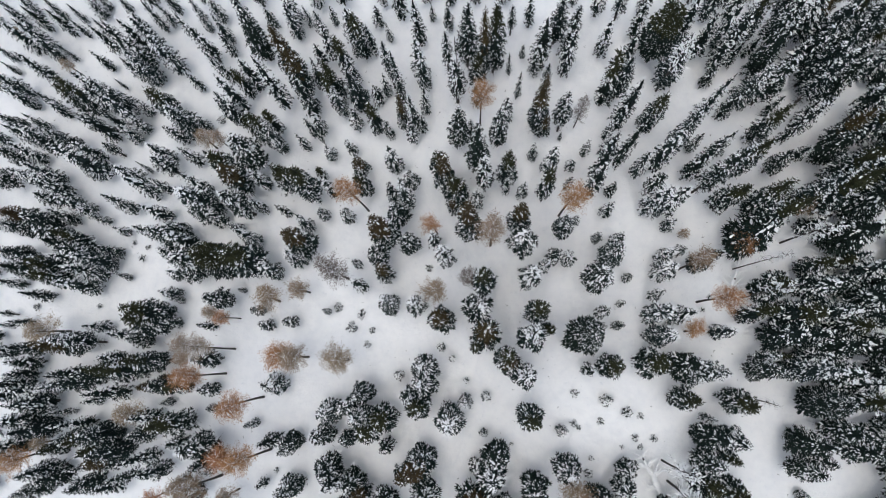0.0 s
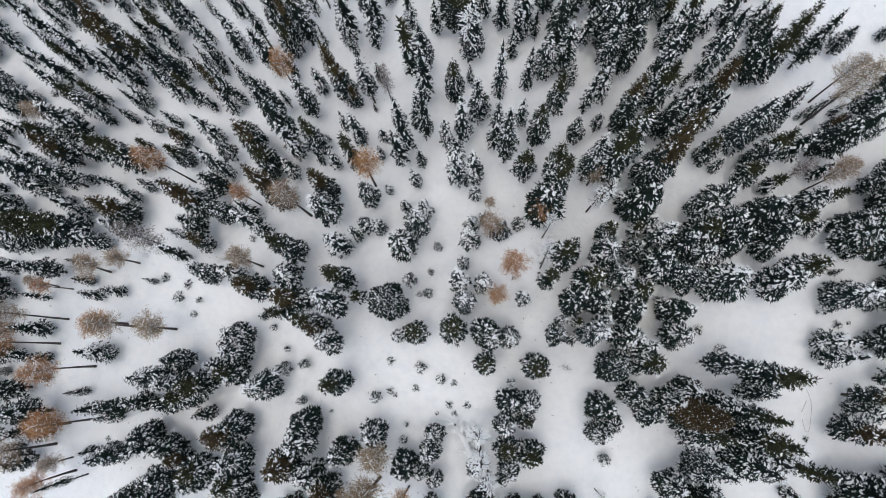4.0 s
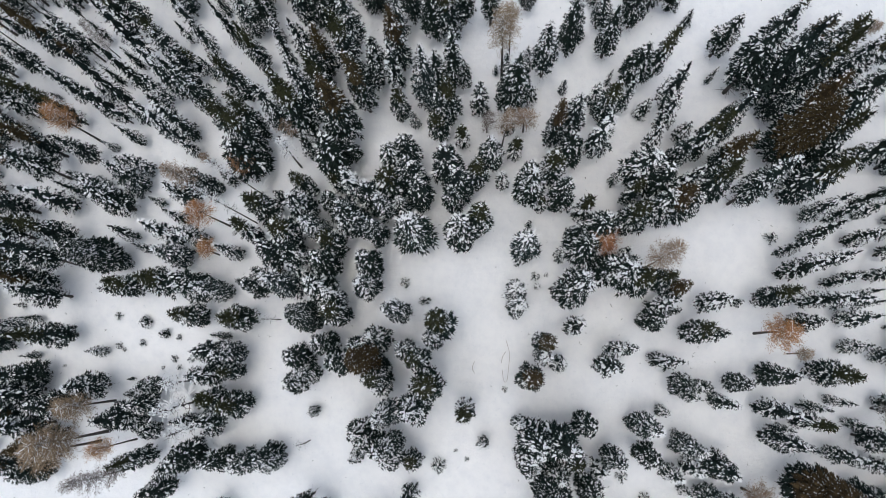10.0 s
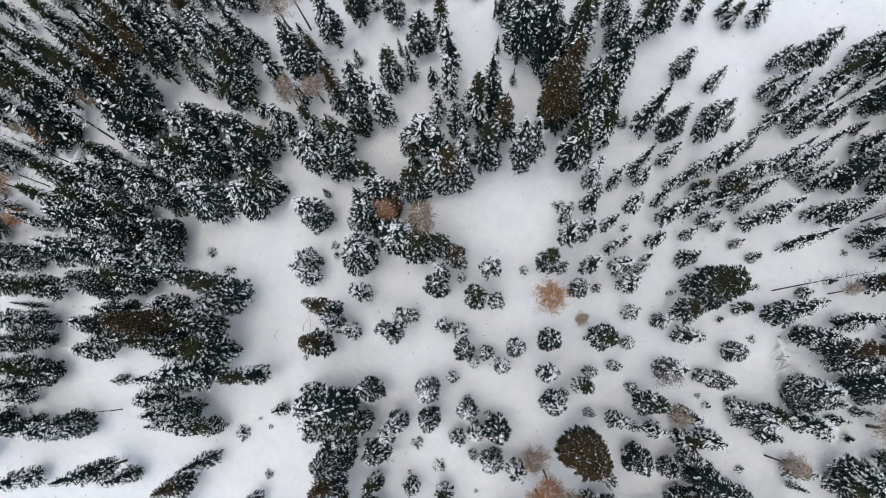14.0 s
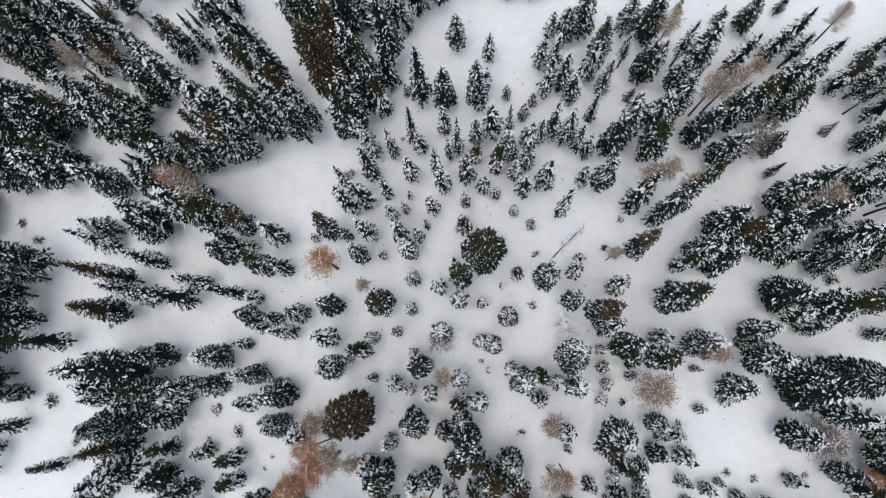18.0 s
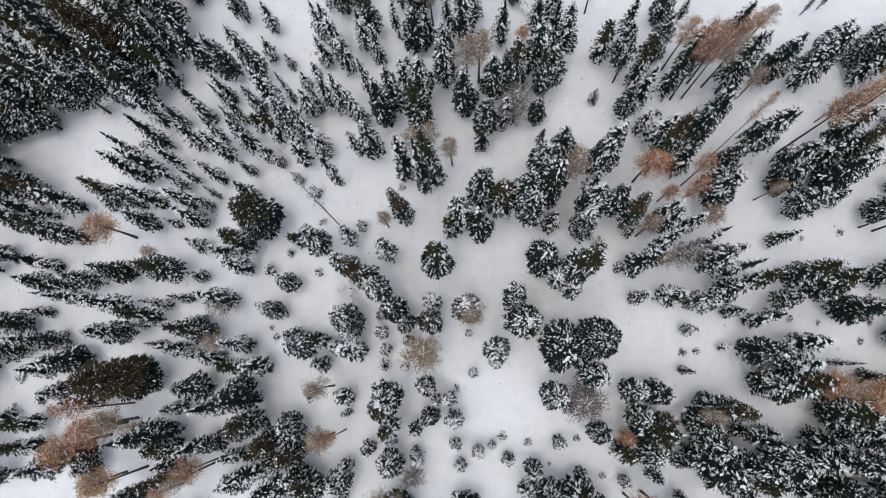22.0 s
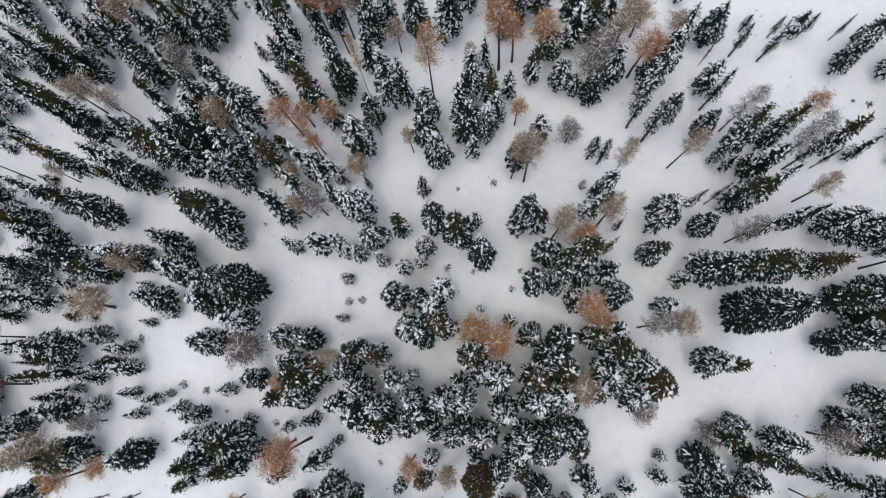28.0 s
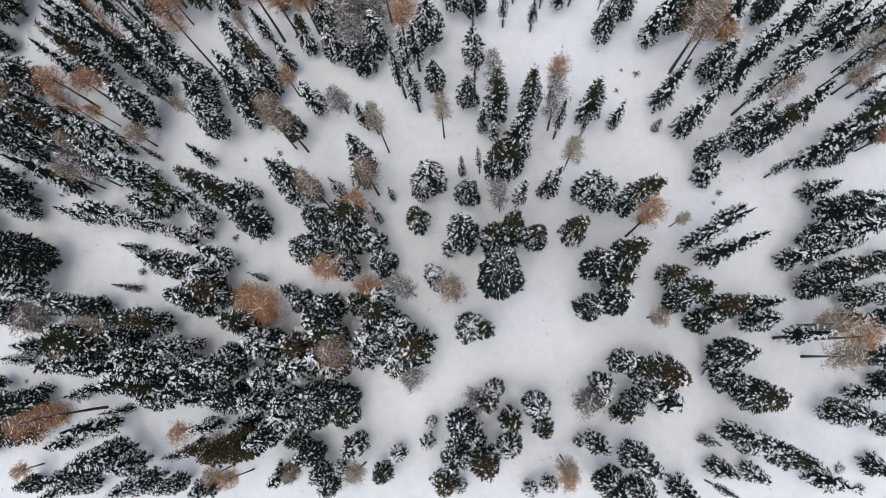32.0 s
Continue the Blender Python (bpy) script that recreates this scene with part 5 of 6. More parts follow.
stand("Y", [(147.1, -24.6, 3.0, 0.84), (146.1, -14.4, 4.0, 1.30), (149.2, -11.8, 3.0, 0.87), (141.7, -7.9, 4.5, 0.69), (130.7, -7.1, 6.0, 1.04), (134.9, 2.0, 4.5, 0.85), (146.6, 18.5, 7.1, 1.51)])
stand("Z", [(146.0, -7.7, 16.0, 3.36)])

# forest between x = 150 and 180
stand("A", [(157.4, -1.4, 17.2, 1.24)])
stand("B", [(151.1, -41.6, 15.8, 2.36), (162.5, -16.1, 24.0, 2.15), (167.8, -7.0, 19.2, 1.85)])
stand("D", [(157.3, -17.7, 3.2, 0.57), (157.0, -7.4, 23.0, 1.37)])
stand("F", [(168.3, -49.7, 9.4, 1.78), (176.0, -43.3, 6.7, 1.28), (169.6, -42.4, 8.0, 1.52), (169.2, -41.6, 5.5, 1.05), (178.8, -41.1, 7.3, 1.39), (175.2, -40.3, 7.4, 1.40), (165.5, -39.8, 6.8, 1.29), (175.3, -36.7, 10.2, 1.94), (172.3, -33.8, 6.6, 1.25), (174.3, -33.5, 7.8, 1.49), (177.7, -29.7, 5.4, 1.03), (160.2, -26.6, 12.2, 2.31), (164.6, -26.3, 6.8, 1.29), (152.2, -26.2, 13.8, 2.62), (157.0, -26.2, 8.0, 1.52), (168.1, -25.1, 6.2, 1.17), (150.6, -24.4, 9.4, 1.72), (159.5, -24.2, 10.9, 2.08), (164.1, -24.0, 7.4, 1.40)])
stand("F", [(177.3, -24.0, 5.7, 0.78), (159.2, -21.8, 14.8, 2.82), (163.8, -21.3, 5.5, 1.05), (176.9, -20.6, 14.5, 2.76), (172.1, -19.8, 10.3, 1.95), (160.0, -13.4, 9.4, 1.33), (153.6, -2.7, 5.0, 1.18), (151.0, -0.7, 6.0, 1.00), (155.3, 3.3, 13.3, 1.74), (150.9, 4.8, 8.0, 1.47), (152.7, 6.2, 12.2, 1.56), (161.3, 7.5, 9.9, 1.48), (160.2, 8.7, 10.8, 1.58), (158.5, 9.8, 13.2, 1.76), (153.2, 9.9, 9.5, 1.91), (154.6, 9.9, 9.9, 1.27), (156.3, 10.5, 14.0, 1.44), (150.2, 11.5, 10.8, 1.00), (162.1, 12.7, 11.4, 1.13)])
stand("F", [(152.3, 13.7, 5.7, 1.19), (153.8, 15.6, 4.8, 1.08), (159.1, 16.0, 12.9, 1.53), (163.8, 17.0, 11.1, 1.44), (155.7, 17.0, 9.8, 1.58), (157.9, 17.8, 12.3, 1.74), (161.8, 19.3, 11.8, 1.53), (156.5, 20.1, 12.2, 1.73), (154.8, 21.3, 10.7, 1.54)])
stand("G", [(169.3, -44.8, 8.2, 1.95)])
stand("K", [(175.3, -32.2, 1.2, 0.81), (153.9, -14.7, 1.0, 0.95), (154.5, -7.0, 1.0, 0.92), (167.0, -1.9, 1.2, 0.78)])
stand("L", [(166.3, -52.5, 9.8, 2.32), (170.5, -51.4, 5.8, 2.00), (158.0, -38.8, 14.1, 1.38)])
stand("O", [(165.0, -50.5, 11.4, 2.33), (166.8, -49.0, 14.7, 2.78), (153.6, -46.5, 12.2, 2.83), (166.1, -37.3, 16.8, 1.71), (164.3, -35.2, 12.3, 2.42), (154.6, -25.5, 10.3, 1.96), (171.7, -22.4, 13.8, 2.52), (172.7, -14.2, 20.3, 2.79), (151.3, -10.4, 8.0, 1.51), (174.3, -9.2, 12.2, 1.45), (172.3, -1.6, 24.0, 2.06), (179.1, 3.7, 9.1, 1.59), (170.1, 7.3, 16.0, 2.54), (162.9, 21.0, 14.2, 2.00), (178.1, 22.5, 11.2, 1.42), (150.0, 32.1, 8.0, 1.52)])
stand("P", [(169.6, -56.3, 7.2, 0.64), (174.9, -55.9, 7.3, 0.64), (174.3, 20.7, 13.5, 1.11), (166.6, 20.9, 9.9, 1.13), (174.9, 28.3, 4.0, 0.74)])
stand("S", [(160.3, -54.9, 11.3, 2.14), (155.5, -51.1, 9.9, 1.97), (176.9, -48.9, 12.3, 2.80), (158.1, -48.6, 7.5, 1.42), (158.0, -45.4, 11.2, 2.27), (151.0, -45.0, 11.7, 2.27), (158.8, -43.6, 8.0, 1.52), (165.6, -42.9, 11.8, 2.58), (162.1, -41.1, 8.0, 1.52), (151.0, -39.1, 12.4, 1.68), (169.2, -38.1, 7.9, 1.50), (150.3, -37.7, 10.7, 2.48), (158.9, -36.1, 7.9, 0.84), (171.7, -36.0, 8.3, 1.91), (158.7, -33.5, 10.2, 2.00), (165.4, -33.4, 14.8, 2.82), (171.1, -31.7, 10.6, 1.98), (154.7, -28.9, 8.9, 1.70), (167.9, -22.5, 9.1, 1.92)])
stand("S", [(166.8, -20.9, 15.8, 2.38), (164.1, -17.9, 14.6, 2.39), (150.0, -16.6, 9.0, 2.20), (159.1, -14.2, 14.4, 1.95), (165.4, -12.1, 14.1, 1.77), (155.3, -11.2, 16.1, 2.24), (159.5, -10.0, 11.3, 1.47), (178.7, -9.2, 15.5, 2.21), (176.3, -7.9, 17.2, 2.49), (179.1, -4.2, 16.0, 2.64), (170.7, -2.6, 24.0, 1.63), (167.8, -0.3, 17.6, 2.00), (152.4, 2.1, 10.0, 1.78), (163.3, 2.7, 15.1, 2.02), (160.8, 3.2, 10.9, 1.44), (179.6, 6.1, 12.2, 2.31), (164.6, 8.0, 15.4, 2.24), (176.5, 9.3, 14.2, 2.24), (166.8, 9.6, 15.1, 2.03)])
stand("S", [(170.6, 11.2, 14.0, 2.24), (167.9, 12.9, 10.9, 1.86), (173.8, 13.3, 13.5, 2.33), (168.0, 15.8, 4.7, 1.08), (173.8, 17.1, 11.5, 1.93), (169.3, 18.7, 11.9, 2.26), (176.5, 19.3, 14.7, 2.38), (171.1, 19.8, 10.7, 1.73), (170.0, 24.6, 13.4, 2.55), (158.5, 25.1, 9.6, 2.25), (167.0, 25.5, 10.8, 2.06), (160.7, 25.6, 12.4, 2.41), (156.3, 25.8, 7.9, 1.35), (153.4, 32.4, 8.7, 1.90)])
stand("T", [(165.6, -47.8, 15.9, 3.20), (156.1, -39.4, 14.9, 2.20), (156.1, -32.1, 13.5, 1.85), (170.5, -27.3, 8.8, 3.19), (177.6, -21.5, 12.8, 2.19), (164.9, -7.9, 8.3, 1.19), (174.7, 1.3, 11.1, 1.52), (169.5, 2.7, 11.3, 1.73), (171.5, 3.0, 12.2, 1.76), (177.0, 13.4, 13.5, 1.95), (178.7, 13.7, 15.4, 2.19), (171.7, 22.8, 11.6, 1.81)])
stand("Y", [(152.2, -34.3, 2.1, 1.07), (167.4, -29.1, 2.8, 1.10), (164.1, -28.8, 3.7, 1.38), (160.8, -7.8, 4.6, 1.19), (164.5, -6.2, 3.7, 0.85)])

# forest between x = 180 and 210
stand("A", [(209.9, -53.7, 12.0, 2.10), (194.4, -29.7, 15.9, 2.36), (207.6, -12.6, 16.1, 1.50), (200.1, -9.8, 6.7, 0.99), (207.7, -9.0, 11.3, 1.39), (203.3, -8.0, 15.0, 1.57), (197.5, -6.1, 13.2, 2.23)])
stand("B", [(199.6, -7.8, 16.7, 1.97), (181.9, -5.5, 15.2, 2.81), (204.4, 1.5, 17.9, 2.10)])
stand("F", [(185.6, -46.1, 10.3, 1.96), (199.7, -44.6, 6.6, 1.26), (183.1, -42.3, 7.3, 1.38), (180.7, -40.5, 4.8, 0.92), (190.5, -39.7, 7.3, 1.38), (192.0, -34.7, 6.3, 1.45), (208.0, -28.9, 7.9, 0.97), (181.2, -28.2, 7.8, 1.49), (208.5, -23.3, 6.9, 1.17), (208.5, -19.4, 14.4, 1.62), (201.1, -18.8, 10.1, 1.45), (192.0, -17.7, 10.3, 1.95), (189.7, -16.2, 10.5, 2.29), (193.3, -9.2, 15.3, 2.25), (198.3, 3.2, 11.5, 1.49), (182.4, 7.2, 10.0, 1.90), (195.4, 10.0, 5.1, 0.97), (197.7, 17.6, 5.8, 0.72), (180.3, 26.4, 5.5, 1.04)])
stand("G", [(194.0, -32.7, 7.2, 3.32), (205.1, -13.7, 15.7, 1.98), (183.9, 7.5, 10.4, 2.60)])
stand("K", [(197.0, -44.6, 1.1, 0.70), (189.2, -43.0, 0.7, 0.41), (186.0, -39.9, 1.2, 0.82), (193.2, -39.2, 1.0, 0.70), (182.3, -39.1, 1.4, 0.93), (208.4, -26.4, 1.9, 0.84), (189.1, -11.5, 0.9, 0.59), (196.4, -11.0, 2.1, 1.43), (204.9, 8.0, 1.2, 0.79)])
stand("L", [(192.0, -55.4, 6.3, 1.64), (200.0, -47.0, 11.4, 2.21), (202.5, -46.6, 19.6, 2.59), (199.7, -38.1, 7.3, 1.61), (204.4, -35.6, 7.7, 1.59), (205.4, -6.6, 17.6, 1.32), (204.8, -4.7, 8.2, 1.24), (208.1, -2.5, 13.7, 1.48), (201.3, -1.8, 13.2, 2.19), (203.0, -0.5, 8.7, 1.93), (206.7, 10.1, 20.5, 1.81), (208.3, 10.2, 18.9, 1.46), (205.5, 14.4, 13.5, 1.66), (185.0, 18.4, 5.9, 1.25)])
stand("O", [(184.6, -53.1, 8.8, 1.67), (192.3, -50.3, 14.0, 2.48), (186.6, -49.4, 13.2, 2.50), (192.6, -46.1, 15.0, 3.04), (199.2, -40.5, 11.1, 2.09), (203.1, -37.1, 15.0, 3.60), (191.8, -15.6, 23.6, 2.86), (198.8, -4.0, 6.3, 1.25), (187.6, 11.4, 15.4, 1.93), (200.8, 11.6, 15.2, 1.62), (183.9, 12.4, 14.5, 2.51), (195.9, 15.8, 12.2, 1.85), (204.5, 21.1, 11.4, 2.17)])
stand("P", [(198.5, 12.8, 14.1, 0.86), (203.0, 13.7, 13.3, 0.77), (189.6, 19.8, 10.4, 1.51), (207.4, 21.0, 6.8, 0.91)])
stand("S", [(198.5, -58.2, 10.0, 1.85), (192.1, -57.9, 6.7, 1.87), (202.0, -57.4, 10.2, 1.98), (202.5, -55.0, 14.9, 2.07), (207.5, -52.1, 16.5, 2.50), (198.7, -51.3, 9.4, 1.80), (205.2, -48.6, 14.6, 1.89), (195.8, -47.9, 10.2, 1.94), (207.3, -46.5, 9.5, 1.00), (188.6, -46.4, 12.0, 2.28), (193.6, -44.0, 8.4, 1.47), (203.5, -43.6, 9.1, 1.45), (186.6, -43.1, 10.3, 1.95), (206.8, -41.6, 9.1, 1.44), (208.9, -40.5, 16.3, 2.14), (202.5, -40.2, 12.8, 2.43), (195.5, -37.7, 11.8, 1.89), (209.0, -36.0, 12.8, 2.35), (201.1, -35.4, 11.6, 2.21)])
stand("S", [(189.4, -32.5, 13.5, 2.57), (203.6, -32.0, 11.3, 2.14), (200.3, -31.8, 12.2, 2.32), (190.3, -26.7, 15.0, 3.32), (181.3, -26.4, 13.1, 2.48), (189.8, -24.2, 14.5, 2.75), (185.0, -22.4, 13.9, 2.93), (183.9, -20.1, 9.4, 2.00), (205.3, -18.7, 11.8, 1.90), (183.9, -18.7, 14.2, 2.15), (198.9, -14.4, 5.8, 1.10), (200.6, -14.3, 18.8, 1.90), (187.8, -13.7, 13.5, 2.88), (203.3, -12.3, 16.9, 1.57), (194.1, -10.0, 10.2, 1.19), (189.0, -8.4, 10.9, 1.77), (204.8, -8.2, 11.3, 2.35), (185.8, -7.2, 15.8, 2.49), (194.0, -6.8, 16.6, 2.59)])
stand("S", [(185.8, -5.1, 16.4, 2.94), (188.4, -4.3, 20.0, 2.68), (194.8, -3.0, 9.9, 1.64), (206.7, -0.6, 12.8, 1.76), (189.0, -0.6, 10.1, 1.59), (195.4, -0.5, 20.8, 2.46), (187.8, 0.2, 12.6, 2.50), (190.0, 0.6, 17.3, 2.25), (191.3, 1.8, 9.1, 2.06), (207.6, 2.4, 5.8, 0.92), (203.8, 3.4, 13.1, 1.92), (208.7, 4.0, 17.2, 2.25), (187.8, 4.3, 6.3, 0.96), (201.9, 5.3, 8.5, 1.62), (187.1, 7.4, 8.4, 1.89), (199.4, 7.7, 10.8, 1.98), (200.8, 8.5, 15.3, 1.72), (205.5, 10.7, 16.9, 1.66), (180.8, 11.4, 13.5, 2.33)])
stand("S", [(189.1, 12.8, 11.7, 2.24), (207.4, 12.8, 15.1, 2.03), (187.0, 14.5, 15.1, 2.68), (182.5, 14.6, 8.7, 1.05), (198.6, 15.1, 12.6, 2.08), (189.1, 15.6, 14.5, 1.09), (203.3, 15.7, 13.6, 2.05), (190.8, 16.2, 16.0, 1.89), (209.3, 16.7, 7.6, 1.44), (181.9, 19.1, 12.6, 1.64), (200.1, 19.6, 10.2, 1.55), (187.0, 20.5, 11.0, 1.81), (189.1, 22.0, 12.2, 1.69), (183.9, 25.5, 9.5, 2.01), (189.1, 27.7, 5.8, 1.10)])
stand("T", [(208.8, -34.3, 16.2, 1.35), (202.5, -14.0, 12.2, 1.51), (201.7, -9.7, 10.5, 1.69), (191.6, -1.8, 13.0, 2.41), (209.1, 12.3, 16.5, 1.78), (194.4, 23.1, 9.5, 1.64)])
stand("X", [(194.4, -25.0, 18.6, 3.30)])
stand("Y", [(187.6, -21.8, 4.2, 1.15), (195.5, -15.0, 1.5, 0.39), (192.6, 17.9, 2.2, 0.72)])

# forest between x = 210 and 240
stand("A", [(238.3, -56.0, 10.0, 1.99), (221.2, -28.0, 12.4, 2.35), (237.8, -24.3, 15.8, 1.83), (227.5, -18.1, 6.5, 1.47), (227.3, -15.8, 10.9, 1.33), (212.4, -15.6, 19.0, 1.31), (212.0, -13.5, 13.9, 1.69), (211.9, -10.1, 8.8, 0.74), (226.4, 15.2, 9.7, 2.14), (228.4, 17.1, 6.5, 1.23)])
stand("B", [(219.9, -51.6, 10.1, 1.92), (235.3, -37.0, 15.4, 2.77), (213.5, -34.0, 14.4, 2.00), (222.0, -30.2, 14.2, 2.70), (229.0, 1.0, 14.1, 1.70)])
stand("D", [(235.6, -41.2, 11.0, 1.57)])
stand("F", [(227.9, -27.7, 9.4, 0.78), (213.9, -20.7, 8.7, 1.40), (210.6, -19.9, 8.5, 1.61), (239.3, -15.7, 9.8, 1.27), (228.7, -2.6, 11.0, 2.47), (230.9, 14.4, 9.3, 2.65)])
stand("K", [(213.1, -50.0, 0.9, 0.58), (210.3, -26.2, 1.0, 0.77), (232.4, -24.7, 1.0, 0.66), (226.9, -22.1, 0.8, 0.55), (233.6, -22.1, 0.8, 0.55), (223.0, -21.5, 1.2, 0.77), (224.6, -10.3, 0.7, 0.48), (229.8, -9.5, 1.0, 0.64)])
stand("L", [(225.8, -55.1, 11.4, 1.61), (218.3, -48.7, 10.4, 1.76), (229.0, -32.6, 9.8, 3.08), (227.4, -30.3, 6.5, 2.70), (232.8, -1.2, 8.7, 1.42), (212.3, 1.7, 20.3, 0.81), (221.3, 1.8, 22.3, 2.02), (230.5, 6.8, 18.0, 2.40), (235.8, 7.6, 12.8, 2.25), (232.4, 7.8, 11.9, 2.11), (237.1, 12.3, 4.8, 1.23), (213.9, 16.0, 12.0, 1.50), (215.1, 16.8, 7.2, 0.93)])
stand("M", [(227.5, -50.1, 21.2, 2.54)])
stand("O", [(233.6, -50.0, 10.1, 1.91), (215.2, -43.0, 15.7, 1.84), (238.9, -36.0, 15.5, 3.28), (226.8, -33.9, 15.0, 2.87), (210.3, -33.9, 13.7, 2.64), (239.5, -21.4, 14.8, 1.93), (225.0, -17.4, 14.4, 2.71), (214.2, -17.4, 8.2, 1.56), (216.8, -16.4, 11.9, 1.67), (235.4, -16.0, 11.7, 2.02), (221.6, -15.8, 15.9, 2.38), (232.8, -7.0, 10.8, 2.29), (235.1, 4.7, 10.7, 1.83)])
stand("P", [(213.3, -2.1, 8.9, 0.55), (224.4, 21.1, 5.0, 0.53), (226.6, 21.8, 4.9, 0.53)])
stand("S", [(220.5, -56.9, 9.9, 1.96), (215.9, -56.6, 10.7, 2.03), (212.5, -56.0, 15.9, 2.05), (231.9, -54.9, 12.3, 1.91), (237.2, -54.7, 10.0, 2.25), (239.8, -53.8, 7.4, 1.41), (216.6, -52.5, 9.9, 1.30), (235.3, -51.9, 11.7, 2.22), (230.1, -49.2, 14.8, 2.32), (221.1, -48.5, 10.9, 1.65), (227.1, -47.7, 12.2, 1.41), (236.2, -46.6, 13.4, 2.55), (233.2, -46.4, 14.3, 2.71), (224.5, -45.1, 12.0, 2.04), (213.9, -44.9, 11.8, 2.18), (228.4, -44.8, 11.7, 2.69), (221.4, -44.5, 14.9, 1.69), (233.6, -44.3, 15.4, 2.28), (237.6, -43.6, 14.3, 2.71)])
stand("S", [(225.8, -43.6, 17.7, 1.96), (217.7, -43.2, 12.1, 2.49), (211.3, -42.1, 15.0, 3.24), (219.8, -42.1, 13.2, 2.89), (214.3, -41.3, 17.7, 2.27), (231.0, -41.2, 15.6, 2.37), (223.1, -40.5, 14.3, 2.71), (239.3, -40.2, 10.8, 2.34), (218.8, -40.0, 16.7, 1.96), (225.8, -39.9, 21.7, 2.04), (235.2, -39.5, 15.0, 2.89), (211.0, -39.2, 12.5, 2.69), (238.6, -38.9, 15.0, 2.88), (224.9, -37.9, 11.2, 1.70), (216.6, -37.8, 16.8, 1.50), (215.1, -37.1, 10.1, 1.62), (218.1, -37.1, 9.2, 1.30), (230.2, -36.9, 15.0, 2.88), (228.3, -36.4, 12.5, 2.37)])
stand("S", [(237.7, -33.9, 13.8, 2.63), (238.9, -31.8, 13.4, 2.27), (220.2, -31.2, 13.5, 2.61), (234.6, -31.2, 10.6, 2.31), (217.6, -30.4, 12.3, 2.31), (232.0, -29.3, 7.3, 1.39), (219.1, -26.3, 10.3, 2.11), (216.5, -26.0, 15.7, 2.36), (222.4, -25.1, 12.6, 2.07), (235.4, -24.2, 12.8, 2.25), (217.0, -22.1, 8.6, 1.63), (219.4, -21.2, 7.5, 1.38), (228.2, -20.7, 16.0, 2.30), (236.9, -20.3, 12.2, 2.34), (220.2, -19.0, 10.4, 1.87), (212.8, -17.9, 11.4, 2.22), (233.1, -16.3, 11.5, 1.82), (233.9, -15.5, 17.8, 2.23), (210.5, -13.9, 14.4, 2.47)])
stand("S", [(219.9, -10.7, 9.8, 1.33), (222.0, -6.6, 12.1, 2.30), (226.9, -5.6, 8.2, 1.55), (211.2, -5.0, 13.9, 2.58), (235.9, -3.7, 10.8, 1.98), (210.5, -3.4, 10.9, 2.11), (220.2, -3.3, 11.1, 2.29), (226.0, -2.9, 13.0, 2.45), (220.4, -0.9, 13.4, 2.12), (229.8, -0.9, 10.2, 2.15), (225.0, -0.5, 12.8, 1.92), (212.8, -0.3, 10.9, 2.14), (215.5, 1.8, 18.3, 2.33), (217.4, 2.1, 15.5, 1.51), (226.7, 2.3, 14.9, 2.07), (231.8, 2.7, 9.6, 1.48), (238.8, 3.8, 8.6, 2.42), (228.6, 7.0, 9.2, 1.35), (211.9, 7.6, 11.6, 1.73)])
stand("S", [(237.6, 8.0, 9.1, 2.30), (213.1, 10.8, 17.3, 2.29), (222.9, 11.0, 12.8, 1.69), (230.8, 11.3, 7.6, 1.76), (223.6, 11.9, 15.6, 2.57), (219.0, 12.1, 13.7, 2.24), (215.1, 12.7, 13.8, 1.86), (232.8, 12.8, 11.6, 2.08), (235.8, 14.2, 11.6, 2.33), (210.8, 15.0, 9.6, 1.26), (232.8, 15.5, 10.3, 2.63), (215.0, 18.9, 9.0, 1.92)])
stand("T", [(222.3, -54.8, 8.7, 1.47), (233.3, -54.4, 8.5, 1.59), (223.6, -50.2, 8.7, 1.78), (237.8, -17.8, 18.6, 1.81), (234.1, -9.3, 18.6, 1.90), (232.3, -8.8, 17.3, 1.44), (210.8, -7.9, 7.3, 1.89), (218.1, -4.8, 10.0, 1.10), (226.5, 6.1, 9.3, 1.09), (216.2, 10.1, 8.7, 1.48), (211.1, 11.7, 15.7, 1.60), (217.0, 17.5, 9.9, 1.43)])
stand("X", [(237.7, -44.5, 15.0, 3.30)])
stand("Y", [(213.5, -25.6, 4.2, 0.96)])

# forest between x = 240 and 270
stand("A", [(247.8, -51.8, 7.7, 1.76), (255.8, -50.9, 17.7, 2.27), (251.8, -50.1, 8.1, 1.60), (268.5, -16.7, 14.4, 1.26), (269.7, 9.3, 7.3, 1.70)])
stand("B", [(254.5, -55.0, 11.4, 2.17), (259.6, -51.7, 15.5, 2.72), (250.5, -37.4, 14.6, 3.18)])
stand("F", [(256.2, -55.7, 7.0, 1.38), (252.5, -47.3, 5.9, 1.13), (252.7, -27.3, 9.7, 1.83), (245.0, -19.5, 11.7, 0.78), (246.7, -16.4, 6.8, 0.72), (256.6, -13.2, 9.1, 0.86), (242.3, -10.3, 3.9, 0.74), (259.3, -7.4, 12.2, 1.07)])
stand("G", [(258.7, -43.9, 4.4, 2.20), (249.5, -41.5, 6.3, 2.18), (249.9, -30.0, 19.1, 1.67), (261.8, -18.3, 14.5, 1.61), (268.4, -7.3, 15.7, 1.98), (240.0, -3.9, 8.9, 1.99), (260.9, -3.1, 15.2, 1.64), (242.5, 3.4, 14.8, 2.73), (244.3, 6.9, 9.3, 2.83)])
